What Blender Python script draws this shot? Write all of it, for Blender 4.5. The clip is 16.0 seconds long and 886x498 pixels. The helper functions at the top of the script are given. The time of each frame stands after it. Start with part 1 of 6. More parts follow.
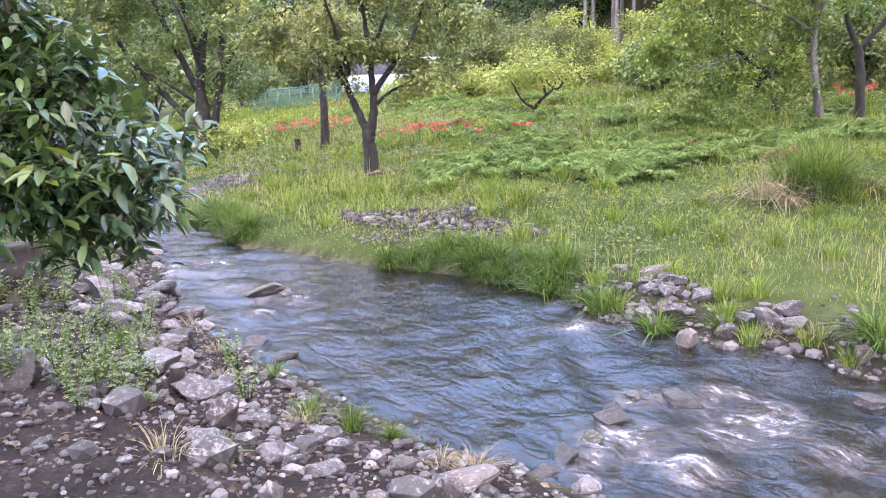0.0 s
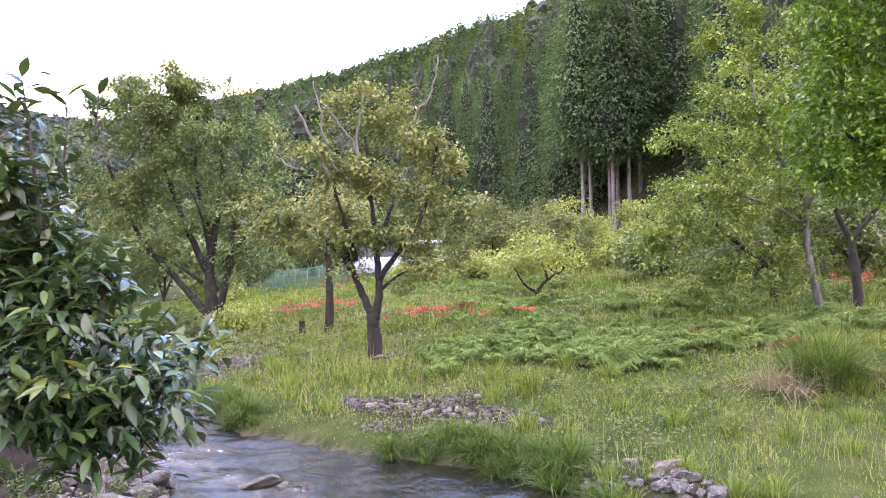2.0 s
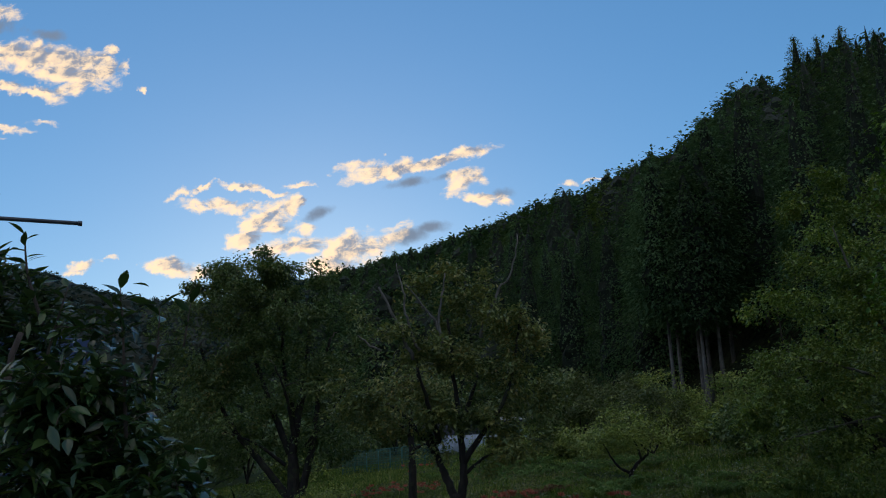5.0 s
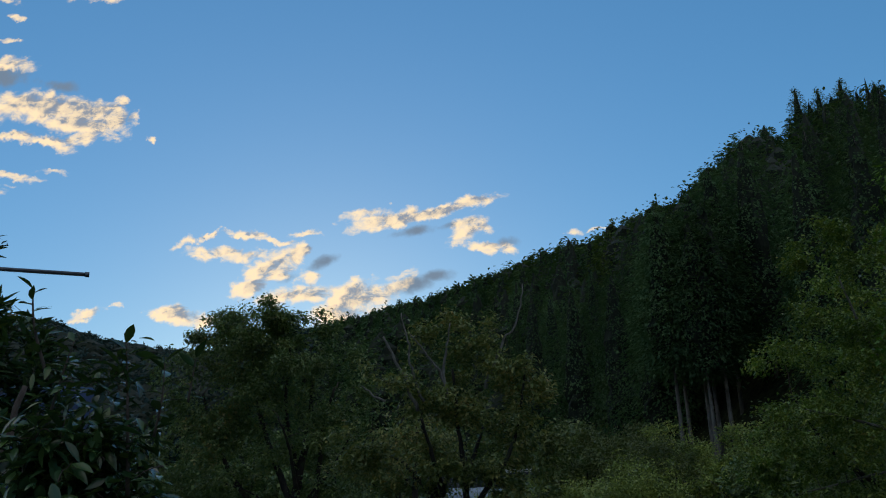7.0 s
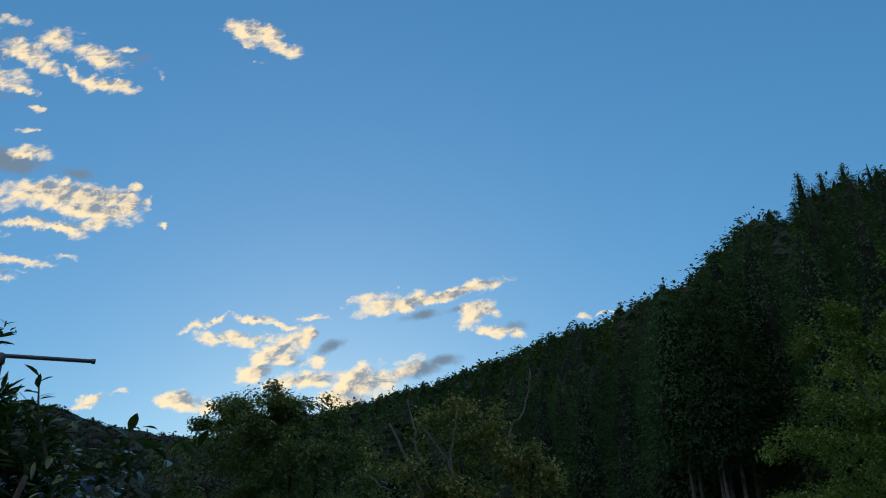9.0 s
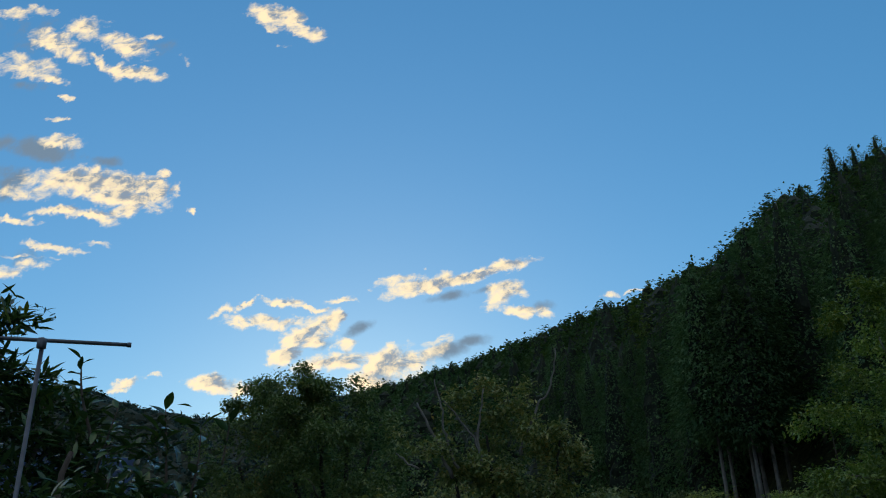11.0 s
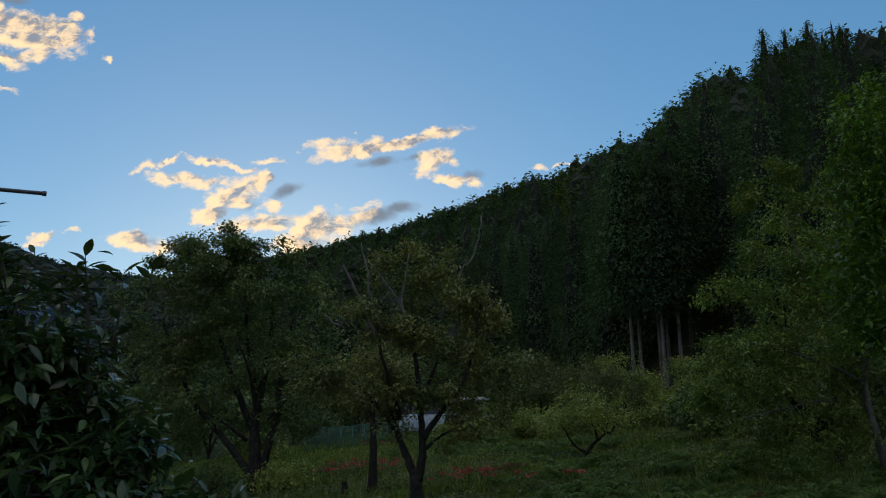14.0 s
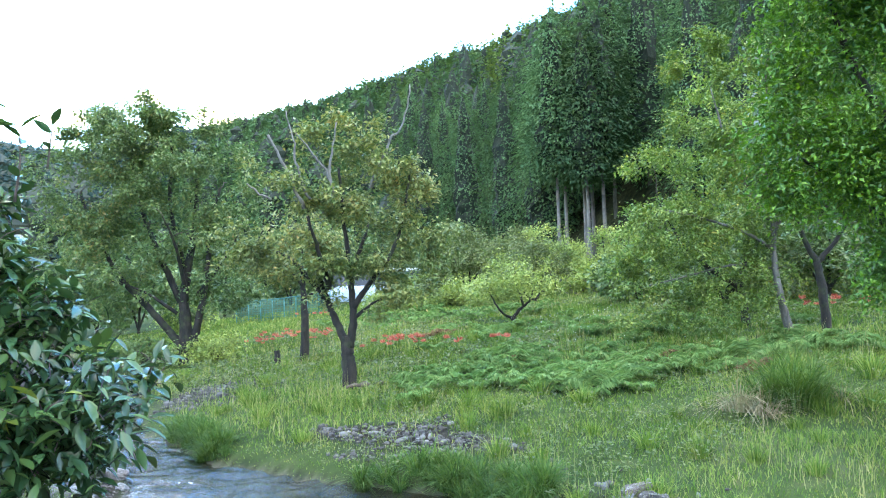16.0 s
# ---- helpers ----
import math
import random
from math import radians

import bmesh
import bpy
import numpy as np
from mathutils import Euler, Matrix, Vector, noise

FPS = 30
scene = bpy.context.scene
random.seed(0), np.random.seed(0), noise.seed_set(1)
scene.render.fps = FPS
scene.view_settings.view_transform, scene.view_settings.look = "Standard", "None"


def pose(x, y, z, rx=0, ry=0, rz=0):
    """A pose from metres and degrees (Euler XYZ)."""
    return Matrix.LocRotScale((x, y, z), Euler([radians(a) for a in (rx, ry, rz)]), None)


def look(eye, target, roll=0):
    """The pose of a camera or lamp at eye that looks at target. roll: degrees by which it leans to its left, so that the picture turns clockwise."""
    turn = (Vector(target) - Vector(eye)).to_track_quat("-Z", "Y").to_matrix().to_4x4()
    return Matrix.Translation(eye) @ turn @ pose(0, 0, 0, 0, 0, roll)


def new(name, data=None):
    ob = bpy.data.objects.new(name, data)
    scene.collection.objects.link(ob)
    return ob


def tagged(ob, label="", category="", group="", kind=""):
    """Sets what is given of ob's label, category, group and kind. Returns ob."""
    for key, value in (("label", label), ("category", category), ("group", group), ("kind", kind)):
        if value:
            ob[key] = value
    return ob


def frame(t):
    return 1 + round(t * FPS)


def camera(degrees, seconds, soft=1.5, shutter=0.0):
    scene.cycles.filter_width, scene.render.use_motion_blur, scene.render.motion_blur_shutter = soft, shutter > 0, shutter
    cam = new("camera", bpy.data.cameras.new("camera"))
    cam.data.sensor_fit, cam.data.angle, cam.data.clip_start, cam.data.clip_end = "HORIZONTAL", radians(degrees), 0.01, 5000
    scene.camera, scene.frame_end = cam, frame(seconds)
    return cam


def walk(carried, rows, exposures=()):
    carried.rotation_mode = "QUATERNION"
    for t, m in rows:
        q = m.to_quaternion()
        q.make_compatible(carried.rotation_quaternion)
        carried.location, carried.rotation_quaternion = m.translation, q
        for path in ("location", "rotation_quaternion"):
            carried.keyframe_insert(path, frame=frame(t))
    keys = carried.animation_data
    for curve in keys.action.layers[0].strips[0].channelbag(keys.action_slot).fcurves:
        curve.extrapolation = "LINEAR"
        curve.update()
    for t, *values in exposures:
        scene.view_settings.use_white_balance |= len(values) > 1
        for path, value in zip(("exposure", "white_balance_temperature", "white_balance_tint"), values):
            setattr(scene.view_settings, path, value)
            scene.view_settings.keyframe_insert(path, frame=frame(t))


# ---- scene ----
cam = camera(59.86, 16.0, soft=1.1)
EYE = (0, 0, 2.5)
TURNS = [  # seconds, the eye's shift from its first place in metres, and the camera's turn in degrees
    (0, 0.000, 0.000, 0.000, 77.94, 1.93, 0.09), (0.5, -0.004, 0.001, 0.022, 81.81, 1.99, 0.25), (1, -0.002, -0.005, 0.032, 85.08, 2.03, 0.12),
    (1.5, -0.007, -0.012, 0.055, 87.89, 1.63, -0.08), (2, -0.029, -0.012, 0.119, 91.22, 1.49, 0.30), (2.5, -0.036, 0.001, 0.183, 95.90, 1.10, 1.40),
    (3, -0.031, 0.026, 0.207, 99.48, 1.29, 3.36), (3.5, -0.040, 0.047, 0.220, 102.13, 2.09, 5.13), (4, -0.038, 0.055, 0.221, 103.51, 2.36, 6.27),
    (6.5, -0.044, 0.046, 0.243, 106.03, 1.77, 6.52), (7, -0.040, 0.037, 0.248, 107.90, 1.78, 6.80), (7.5, -0.035, 0.020, 0.255, 109.78, 1.70, 7.05),
    (8, -0.032, 0.010, 0.249, 111.75, 1.78, 7.27), (8.5, -0.031, 0.000, 0.253, 113.58, 1.74, 7.23), (8.7, -0.026, -0.002, 0.251, 114.16, 1.71, 7.25), (10.8, 0.053, -0.137, 0.201, 113.27, 1.67, 9.47), (11, 0.053, -0.141, 0.198, 112.81, 1.77, 9.55),
    (11.5, 0.061, -0.145, 0.188, 111.65, 1.75, 9.55), (12, 0.064, -0.154, 0.178, 109.66, 1.47, 8.90), (12.5, 0.066, -0.168, 0.172, 107.86, 1.20, 8.26),
    (13, 0.067, -0.169, 0.165, 106.72, 1.11, 7.93), (13.5, 0.063, -0.156, 0.161, 104.93, 1.08, 6.08), (14, 0.062, -0.148, 0.159, 102.79, 1.15, 3.85),
    (14.5, 0.058, -0.139, 0.156, 100.57, 1.42, 2.19), (15, 0.060, -0.100, 0.134, 98.06, 1.58, 0.84), (15.5, 0.065, -0.091, 0.110, 95.56, 1.91, -0.34),
    (16, 0.087, -0.090, 0.098, 93.25, 2.16, -1.23),
]
EXPOSURES = [(0, 3.9, 7600, 44), (1.5, 3.8, 7900, 48), (2.0, 3.65, 7800, 48), (2.5, 3.65, 7500, 46), (3.0, 3.15, 6900, 44), (3.5, 1.9, 6500, 48), (4.0, 0.4, 6600, 35), (4.4, 0.0, 6450, 24), (6.5, -0.25, 6400, 10), (8.5, -0.25, 6200, 6),
             (11, -0.15, 6200, 4), (12.5, -0.2, 6300, 6), (13.5, -0.25, 6800, 10), (14.5, 0.1, 7000, 16), (15, 0.9, 6300, 18), (15.5, 2.6, 6000, 9), (16, 3.6, 6350, 10)]
walk(cam, [(t, pose(EYE[0] + dx, EYE[1] + dy, EYE[2] + dz, rx, ry, rz)) for t, dx, dy, dz, rx, ry, rz in TURNS], EXPOSURES)

# ---- world and sun ----
SUN_AZ, SUN_EL = -15.0, 7.0
world = bpy.data.worlds.new("sky")
scene.world = world
world.use_nodes = True
wt = world.node_tree
wt.nodes.clear()


def link(tree, a, b):
    tree.links.new(a, b)


def node(tree, kind, **inputs):
    """A node with its inputs set by name; a value may be a socket."""
    n = tree.nodes.new(kind)
    for key, value in inputs.items():
        key = int(key[1:]) if key[0] == "i" and key[1:].isdigit() else key.replace("_", " ")
        if isinstance(value, bpy.types.NodeSocket):
            tree.links.new(value, n.inputs[key])
        else:
            n.inputs[key].default_value = value
    return n


def calc(tree, op, a, b=0.0, c=0.0, clamp=False):
    n = tree.nodes.new("ShaderNodeMath")
    n.operation, n.use_clamp = op, clamp
    for i, v in enumerate((a, b, c)):
        if isinstance(v, bpy.types.NodeSocket):
            tree.links.new(v, n.inputs[i])
        else:
            n.inputs[i].default_value = v
    return n.outputs[0]


def mix(tree, fac, a, b):
    n = tree.nodes.new("ShaderNodeMix")
    n.data_type = "RGBA"
    for i, v in ((0, fac), (6, a), (7, b)):
        if isinstance(v, bpy.types.NodeSocket):
            tree.links.new(v, n.inputs[i])
        else:
            n.inputs[i].default_value = (*v, 1) if isinstance(v, tuple) and len(v) == 3 else v
    return n.outputs[2]


def span(tree, value, a, b, lo=0.0, hi=1.0):
    n = tree.nodes.new("ShaderNodeMapRange")
    n.interpolation_type = "SMOOTHSTEP"
    tree.links.new(value, n.inputs[0])
    for i, v in ((1, a), (2, b), (3, lo), (4, hi)):
        n.inputs[i].default_value = v
    return n.outputs[0]


# banks of cloud over the western ridge: across, up, half-length, half-height, lean in degrees, weight
TOP_LEFT_CLOUD = [(-0.791, 0.919, 0.030, 0.0183, -9, 0.90), (-0.848, 0.897, 0.042, 0.0167, -32, 0.90), (-0.790, 0.860, 0.016, 0.0163, 15, 0.80), (-0.749, 0.837, 0.029, 0.0080, -44, 0.85), (-0.701, 0.865, 0.045, 0.0166, -30, 0.90), (-0.660, 0.875, 0.021, 0.0064, -4, 0.70), (-0.710, 0.814, 0.014, 0.0146, -9, 0.95), (-0.667, 0.803, 0.036, 0.0092, -17, 0.95), (-0.798, 0.771, 0.013, 0.0044, -22, 0.80), (-0.894, 0.851, 0.060, 0.0195, -17, 0.75), (-0.840, 0.823, 0.035, 0.0078, -25, 0.80), (-0.807, 0.732, 0.017, 0.0035, -8, 0.70), (-0.936, 0.975, 0.031, 0.0110, -10, 0.75), (-0.884, 0.972, 0.031, 0.0087, -24, 0.60), (-0.591, 0.817, 0.018, 0.0058, -53, 0.50)]
TOP_CLOUD = [(-0.428, 0.885, 0.042, 0.0161, -25, 1.00), (-0.381, 0.845, 0.038, 0.0119, -32, 0.95), (-0.437, 0.863, 0.025, 0.0077, -30, 0.70), (-0.410, 0.817, 0.008, 0.0034, -20, 0.60)]
LEFT_CLOUD = [(-0.802, 0.687, 0.035, 0.0100, -11, 0.90), (-0.739, 0.602, 0.083, 0.0211, -10, 1.05), (-0.680, 0.572, 0.055, 0.0166, -20, 1.05), (-0.622, 0.572, 0.036, 0.0211, -46, 0.95), (-0.601, 0.596, 0.011, 0.0074, -34, 0.80), (-0.577, 0.568, 0.010, 0.0098, -38, 0.85), (-0.843, 0.594, 0.049, 0.0126, -12, 0.70), (-0.770, 0.552, 0.046, 0.0063, -4, 0.90), (-0.710, 0.540, 0.038, 0.0085, -21, 0.95), (-0.659, 0.539, 0.021, 0.0083, -1, 0.85), (-0.551, 0.531, 0.006, 0.0060, -6, 0.75), (-0.846, 0.542, 0.036, 0.0051, -10, 0.80), (-0.774, 0.488, 0.046, 0.0057, -15, 0.85), (-0.701, 0.487, 0.023, 0.0030, -6, 0.65), (-0.831, 0.458, 0.039, 0.0085, 9, 0.75), (-0.815, 0.477, 0.041, 0.0029, -9, 0.55)]
MIDDLE_CLOUD = [(-0.415, 0.337, 0.046, 0.0084, -8, 0.95), (-0.477, 0.358, 0.015, 0.0056, 25, 0.95), (-0.445, 0.366, 0.014, 0.0047, 29, 0.90), (-0.391, 0.365, 0.026, 0.0052, -7, 0.90), (-0.353, 0.353, 0.022, 0.0042, -13, 0.90), (-0.307, 0.359, 0.020, 0.0035, 3, 0.80), (-0.359, 0.307, 0.041, 0.0158, 36, 1.00), (-0.316, 0.327, 0.016, 0.0122, 55, 1.00), (-0.388, 0.282, 0.017, 0.0130, 27, 1.00), (-0.296, 0.292, 0.016, 0.0097, -4, 0.90), (-0.305, 0.272, 0.044, 0.0097, 2, 0.95), (-0.247, 0.251, 0.040, 0.0226, 27, 1.10), (-0.198, 0.264, 0.038, 0.0144, 22, 0.85), (-0.233, 0.287, 0.008, 0.0056, -4, 0.90), (-0.164, 0.292, 0.020, 0.0048, 6, 0.70)]
UPPER_CLOUD = [(-0.196, 0.372, 0.038, 0.0103, 10, 1.00), (-0.229, 0.381, 0.021, 0.0070, 14, 0.80), (-0.103, 0.382, 0.057, 0.0076, 9, 1.00), (-0.156, 0.372, 0.032, 0.0077, 10, 0.95), (-0.074, 0.347, 0.026, 0.0123, 14, 0.95), (-0.045, 0.323, 0.032, 0.0056, -9, 0.95), (-0.089, 0.336, 0.014, 0.0057, -5, 0.90)]
LOW_CLOUD = [(-0.491, 0.254, 0.029, 0.0089, -6, 1.00), (-0.471, 0.244, 0.023, 0.0064, -4, 0.95), (-0.446, 0.239, 0.021, 0.0040, 0, 0.80), (0.070, 0.338, 0.013, 0.0040, 3, 0.75), (0.096, 0.338, 0.009, 0.0020, 4, 0.70), (-0.618, 0.264, 0.024, 0.0061, 8, 0.85), (-0.634, 0.254, 0.015, 0.0043, 6, 0.80), (-0.573, 0.271, 0.010, 0.0033, -4, 0.80), (-0.185, 0.396, 0.004, 0.0017, -5, 0.70)]
GREY_CLOUD = [(-0.891, 0.923, 0.113, 0.0563, -19, 0.45), (-0.631, 0.850, 0.062, 0.0351, -19, 0.40), (-0.844, 0.676, 0.112, 0.0262, -15, 0.90), (-0.705, 0.637, 0.063, 0.0127, -13, 0.70), (-0.874, 0.620, 0.053, 0.0554, -7, 0.70), (-0.825, 0.478, 0.070, 0.0261, -6, 0.60), (-0.880, 0.809, 0.059, 0.0144, -14, 0.60), (-0.436, 0.835, 0.053, 0.0115, -18, 0.35), (-0.152, 0.353, 0.047, 0.0101, 8, 0.85), (-0.089, 0.360, 0.043, 0.0075, 8, 0.70), (-0.273, 0.318, 0.027, 0.0119, 21, 0.85), (-0.155, 0.275, 0.042, 0.0174, 12, 0.90), (-0.120, 0.287, 0.034, 0.0111, 4, 0.75), (-0.018, 0.329, 0.027, 0.0105, -5, 0.60), (-0.434, 0.242, 0.025, 0.0048, -0, 0.80), (-0.330, 0.297, 0.024, 0.0101, 16, 0.50)]
CLOUDS = TOP_LEFT_CLOUD + TOP_CLOUD + LEFT_CLOUD + MIDDLE_CLOUD + UPPER_CLOUD + LOW_CLOUD

field = bpy.data.node_groups.new("cloud_field", "ShaderNodeTree")
field.interface.new_socket("place", in_out="INPUT", socket_type="NodeSocketVector")
field.interface.new_socket("thick", in_out="OUTPUT", socket_type="NodeSocketFloat")
gin, gout = field.nodes.new("NodeGroupInput"), field.nodes.new("NodeGroupOutput")
warp = node(field, "ShaderNodeTexNoise", Vector=gin.outputs[0], Scale=24.0, Detail=6.0, Roughness=0.62)
shift = node(field, "ShaderNodeVectorMath", i0=warp.outputs[1], i1=(0.5, 0.5, 0.5))
shift.operation = "SUBTRACT"
bend = node(field, "ShaderNodeVectorMath", i0=shift.outputs[0], i1=(0.075, 0.04, 0.0), i2=gin.outputs[0])
bend.operation = "MULTIPLY_ADD"
def after(tree, place, done):
    """The same place, with what is summed so far carried along in z, so that the blobs are worked out one by one."""
    if done is None:
        return place
    n = node(tree, "ShaderNodeVectorMath", i0=done, i1=(0, 0, 1), i2=place)
    n.operation = "MULTIPLY_ADD"
    return n.outputs[0]


total = None
for cu, cv, ru, rv, lean, weight in CLOUDS:
    m = node(field, "ShaderNodeMapping", Vector=after(field, bend.outputs[0], total), Location=(cu, cv, 0), Rotation=(0, 0, radians(lean)), Scale=(ru, rv, 1))
    m.vector_type = "TEXTURE"
    flat = node(field, "ShaderNodeVectorMath", i0=m.outputs[0], i1=(1, 1, 0))
    flat.operation = "MULTIPLY"
    size = node(field, "ShaderNodeVectorMath", i0=flat.outputs[0])
    size.operation = "LENGTH"
    blob = span(field, size.outputs["Value"], 2.15, 0.45, 0.0, weight)
    total = blob if total is None else calc(field, "MAXIMUM", total, blob)
streak = node(field, "ShaderNodeMapping", Vector=gin.outputs[0], Rotation=(0, 0, radians(-12)), Scale=(0.75, 1.25, 1))
puff = node(field, "ShaderNodeTexNoise", Vector=streak.outputs[0], Scale=42.0, Detail=9.0, Roughness=0.66, Distortion=0.4)
lump = calc(field, "MULTIPLY", calc(field, "SUBTRACT", puff.outputs[0], 0.5), 1.95)
link(field, calc(field, "MULTIPLY", calc(field, "ADD", total, lump), span(field, total, 0.02, 0.30)), gout.inputs[0])

sky = wt.nodes.new("ShaderNodeTexSky")
sky.sky_type, sky.sun_disc = "NISHITA", False
sky.sun_elevation, sky.sun_rotation = radians(SUN_EL), radians(SUN_AZ)
sky.altitude, sky.air_density, sky.dust_density, sky.ozone_density = 500, 1.0, 0.3, 2.5
soft_sky = node(wt, "ShaderNodeGamma", Color=sky.outputs[0], Gamma=0.55)
deep_sky = node(wt, "ShaderNodeHueSaturation", Color=soft_sky.outputs[0], Saturation=1.46, Value=2.08)
blue = node(wt, "ShaderNodeVectorMath", i0=deep_sky.outputs[0], i1=(0.75, 1.0, 1.20))
blue.operation = "MULTIPLY"
way = wt.nodes.new("ShaderNodeTexCoord").outputs["Generated"]
xyz = node(wt, "ShaderNodeSeparateXYZ", Vector=way)
ahead = calc(wt, "MAXIMUM", xyz.outputs[1], 0.05)
across, rise_ = calc(wt, "DIVIDE", xyz.outputs[0], ahead), calc(wt, "DIVIDE", xyz.outputs[2], ahead)
place = node(wt, "ShaderNodeCombineXYZ", X=across, Y=rise_)
here = wt.nodes.new("ShaderNodeGroup")
here.node_tree = field
link(wt, place.outputs[0], here.inputs[0])
toward = node(wt, "ShaderNodeVectorMath", i0=place.outputs[0], i1=(-0.016, -0.003, 0))
toward.operation = "ADD"
there = wt.nodes.new("ShaderNodeGroup")
there.node_tree = field
link(wt, toward.outputs[0], there.inputs[0])
front = span(wt, xyz.outputs[1], 0.1, 0.3)
cover = calc(wt, "MULTIPLY", span(wt, here.outputs[0], 0.26, 1.05), front)
shade = calc(wt, "MULTIPLY", span(wt, there.outputs[0], 0.62, 1.15), span(wt, calc(wt, "SUBTRACT", there.outputs[0], here.outputs[0]), -0.25, 0.25, 0.35, 1.0))
lit = mix(wt, shade, (9.0, 6.8, 4.1), (2.2, 2.4, 2.8))
veil = None
for cu, cv, ru, rv, lean, weight in GREY_CLOUD:
    m = node(wt, "ShaderNodeMapping", Vector=after(wt, place.outputs[0], veil), Location=(cu, cv, 0), Rotation=(0, 0, radians(lean)), Scale=(ru, rv, 1))
    m.vector_type = "TEXTURE"
    flat = node(wt, "ShaderNodeVectorMath", i0=m.outputs[0], i1=(1, 1, 0))
    flat.operation = "MULTIPLY"
    size = node(wt, "ShaderNodeVectorMath", i0=flat.outputs[0])
    size.operation = "LENGTH"
    blob = span(wt, size.outputs["Value"], 1.5, 0.0, 0.0, weight)
    veil = blob if veil is None else calc(wt, "MAXIMUM", veil, blob)
haze = node(wt, "ShaderNodeTexNoise", Vector=place.outputs[0], Scale=22.0, Detail=7.0, Roughness=0.6)
grey = calc(wt, "MULTIPLY", calc(wt, "MULTIPLY", span(wt, calc(wt, "ADD", veil, calc(wt, "MULTIPLY", calc(wt, "SUBTRACT", haze.outputs[0], 0.5), 1.6)), 0.25, 0.9), span(wt, veil, 0.0, 0.25)), front)
greyed = mix(wt, calc(wt, "MULTIPLY", grey, 0.95), blue.outputs[0], (1.45, 1.9, 2.5))
ahead_sky = mix(wt, calc(wt, "MULTIPLY", cover, 0.95), greyed, lit)
# broken cloud added over the unseen sky, overhead and east, to brighten the land
lid = calc(wt, "ADD", calc(wt, "MAXIMUM", xyz.outputs[2], 0.0), 0.25)
flat_sky = node(wt, "ShaderNodeCombineXYZ", X=calc(wt, "DIVIDE", xyz.outputs[0], lid), Y=calc(wt, "DIVIDE", xyz.outputs[1], lid))
broken = node(wt, "ShaderNodeTexNoise", Vector=flat_sky.outputs[0], Scale=1.6, Detail=7.0, Roughness=0.6)
outside = calc(wt, "MAXIMUM", calc(wt, "MAXIMUM", span(wt, rise_, 1.05, 1.5), span(wt, calc(wt, "ABSOLUTE", across), 1.1, 1.6)), span(wt, xyz.outputs[1], 0.25, 0.1))
fill_cloud = calc(wt, "MULTIPLY", span(wt, broken.outputs[0], 0.42, 0.60), outside)
whole = mix(wt, calc(wt, "MULTIPLY", fill_cloud, 0.9), ahead_sky, (5.6, 5.2, 4.8))
back = node(wt, "ShaderNodeBackground", Color=whole, Strength=0.15)
link(wt, back.outputs[0], wt.nodes.new("ShaderNodeOutputWorld").inputs[0])

sun = new("sun", bpy.data.lights.new("sun", "SUN"))
sun.data.energy, sun.data.angle, sun.data.color = 2.0, radians(0.6), (1.0, 0.78, 0.55)
sx, sy = math.sin(radians(SUN_AZ)), math.cos(radians(SUN_AZ))
sun.matrix_world = look((sx * 300, sy * 300, 300 * math.tan(radians(SUN_EL))), (0, 0, 0))

# ---- the lie of the land: the stream's two edges, the meadow, the hills ----
NEAR_EDGE = [(-110, 190), (-62, 109), (-33, 60), (-20.5, 40), (-12, 25), (-7.0, 16.6), (-4.7, 12.0), (-3.75, 9.8),
             (-2.95, 8.2), (-1.95, 7.0), (-1.5, 6.5), (-0.84, 5.77), (-0.19, 5.04), (0.34, 4.68), (0.75, 4.3),
             (1.7, 3.5), (3.2, 2.0), (6, -2), (12, -10), (40, -50)]
FAR_EDGE = [(-110, 190.5), (-61, 109), (-31, 60), (-18, 40), (-9.6, 25), (-5.8, 15.8), (-5.0, 14.8), (-3.4, 12.5),
            (-2.0, 11.4), (-1.2, 10.75), (-0.4, 10.35), (0.4, 9.85), (1.05, 9.2), (1.6, 8.3), (1.85, 7.65),
            (2.3, 7.3), (2.6, 6.95), (3.1, 6.5), (3.5, 6.1), (4.4, 5.0), (6.4, 2.6), (9, -1), (16, -9), (40.5, -49)]
AZ = [-180, -90, -60, -45, -34, -30.6, -27, -24.5, -22, -18, -15, -12, -9, -5, -1.8, 0.9, 3.1, 5.2, 7, 10, 12.6, 15, 17, 21, 25, 35, 60, 90, 180]
WOOD_FROM = [150, 150, 150, 170, 180, 180, 180, 175, 170, 165, 150, 130, 118, 100, 90, 80, 74, 69, 63, 55, 51, 47, 45, 43, 42, 40, 40, 60, 150]
RIDGE_AT = [900, 900, 900, 900, 900, 900, 900, 850, 800, 400, 270, 240, 222, 200, 188, 177, 168, 158, 150, 135, 128, 120, 114, 105, 98, 90, 90, 150, 900]
RIDGE_ANGLE = [8, 8, 10, 12, 12.0, 11.0, 10.4, 10.3, 10.5, 11.8, 12.6, 13.3, 14.2, 15.4, 16.3, 17.3, 18.0, 18.1, 19.0, 20.1, 20.6, 22.6, 23.9, 24.4, 25.1, 24.8, 26, 20, 8]


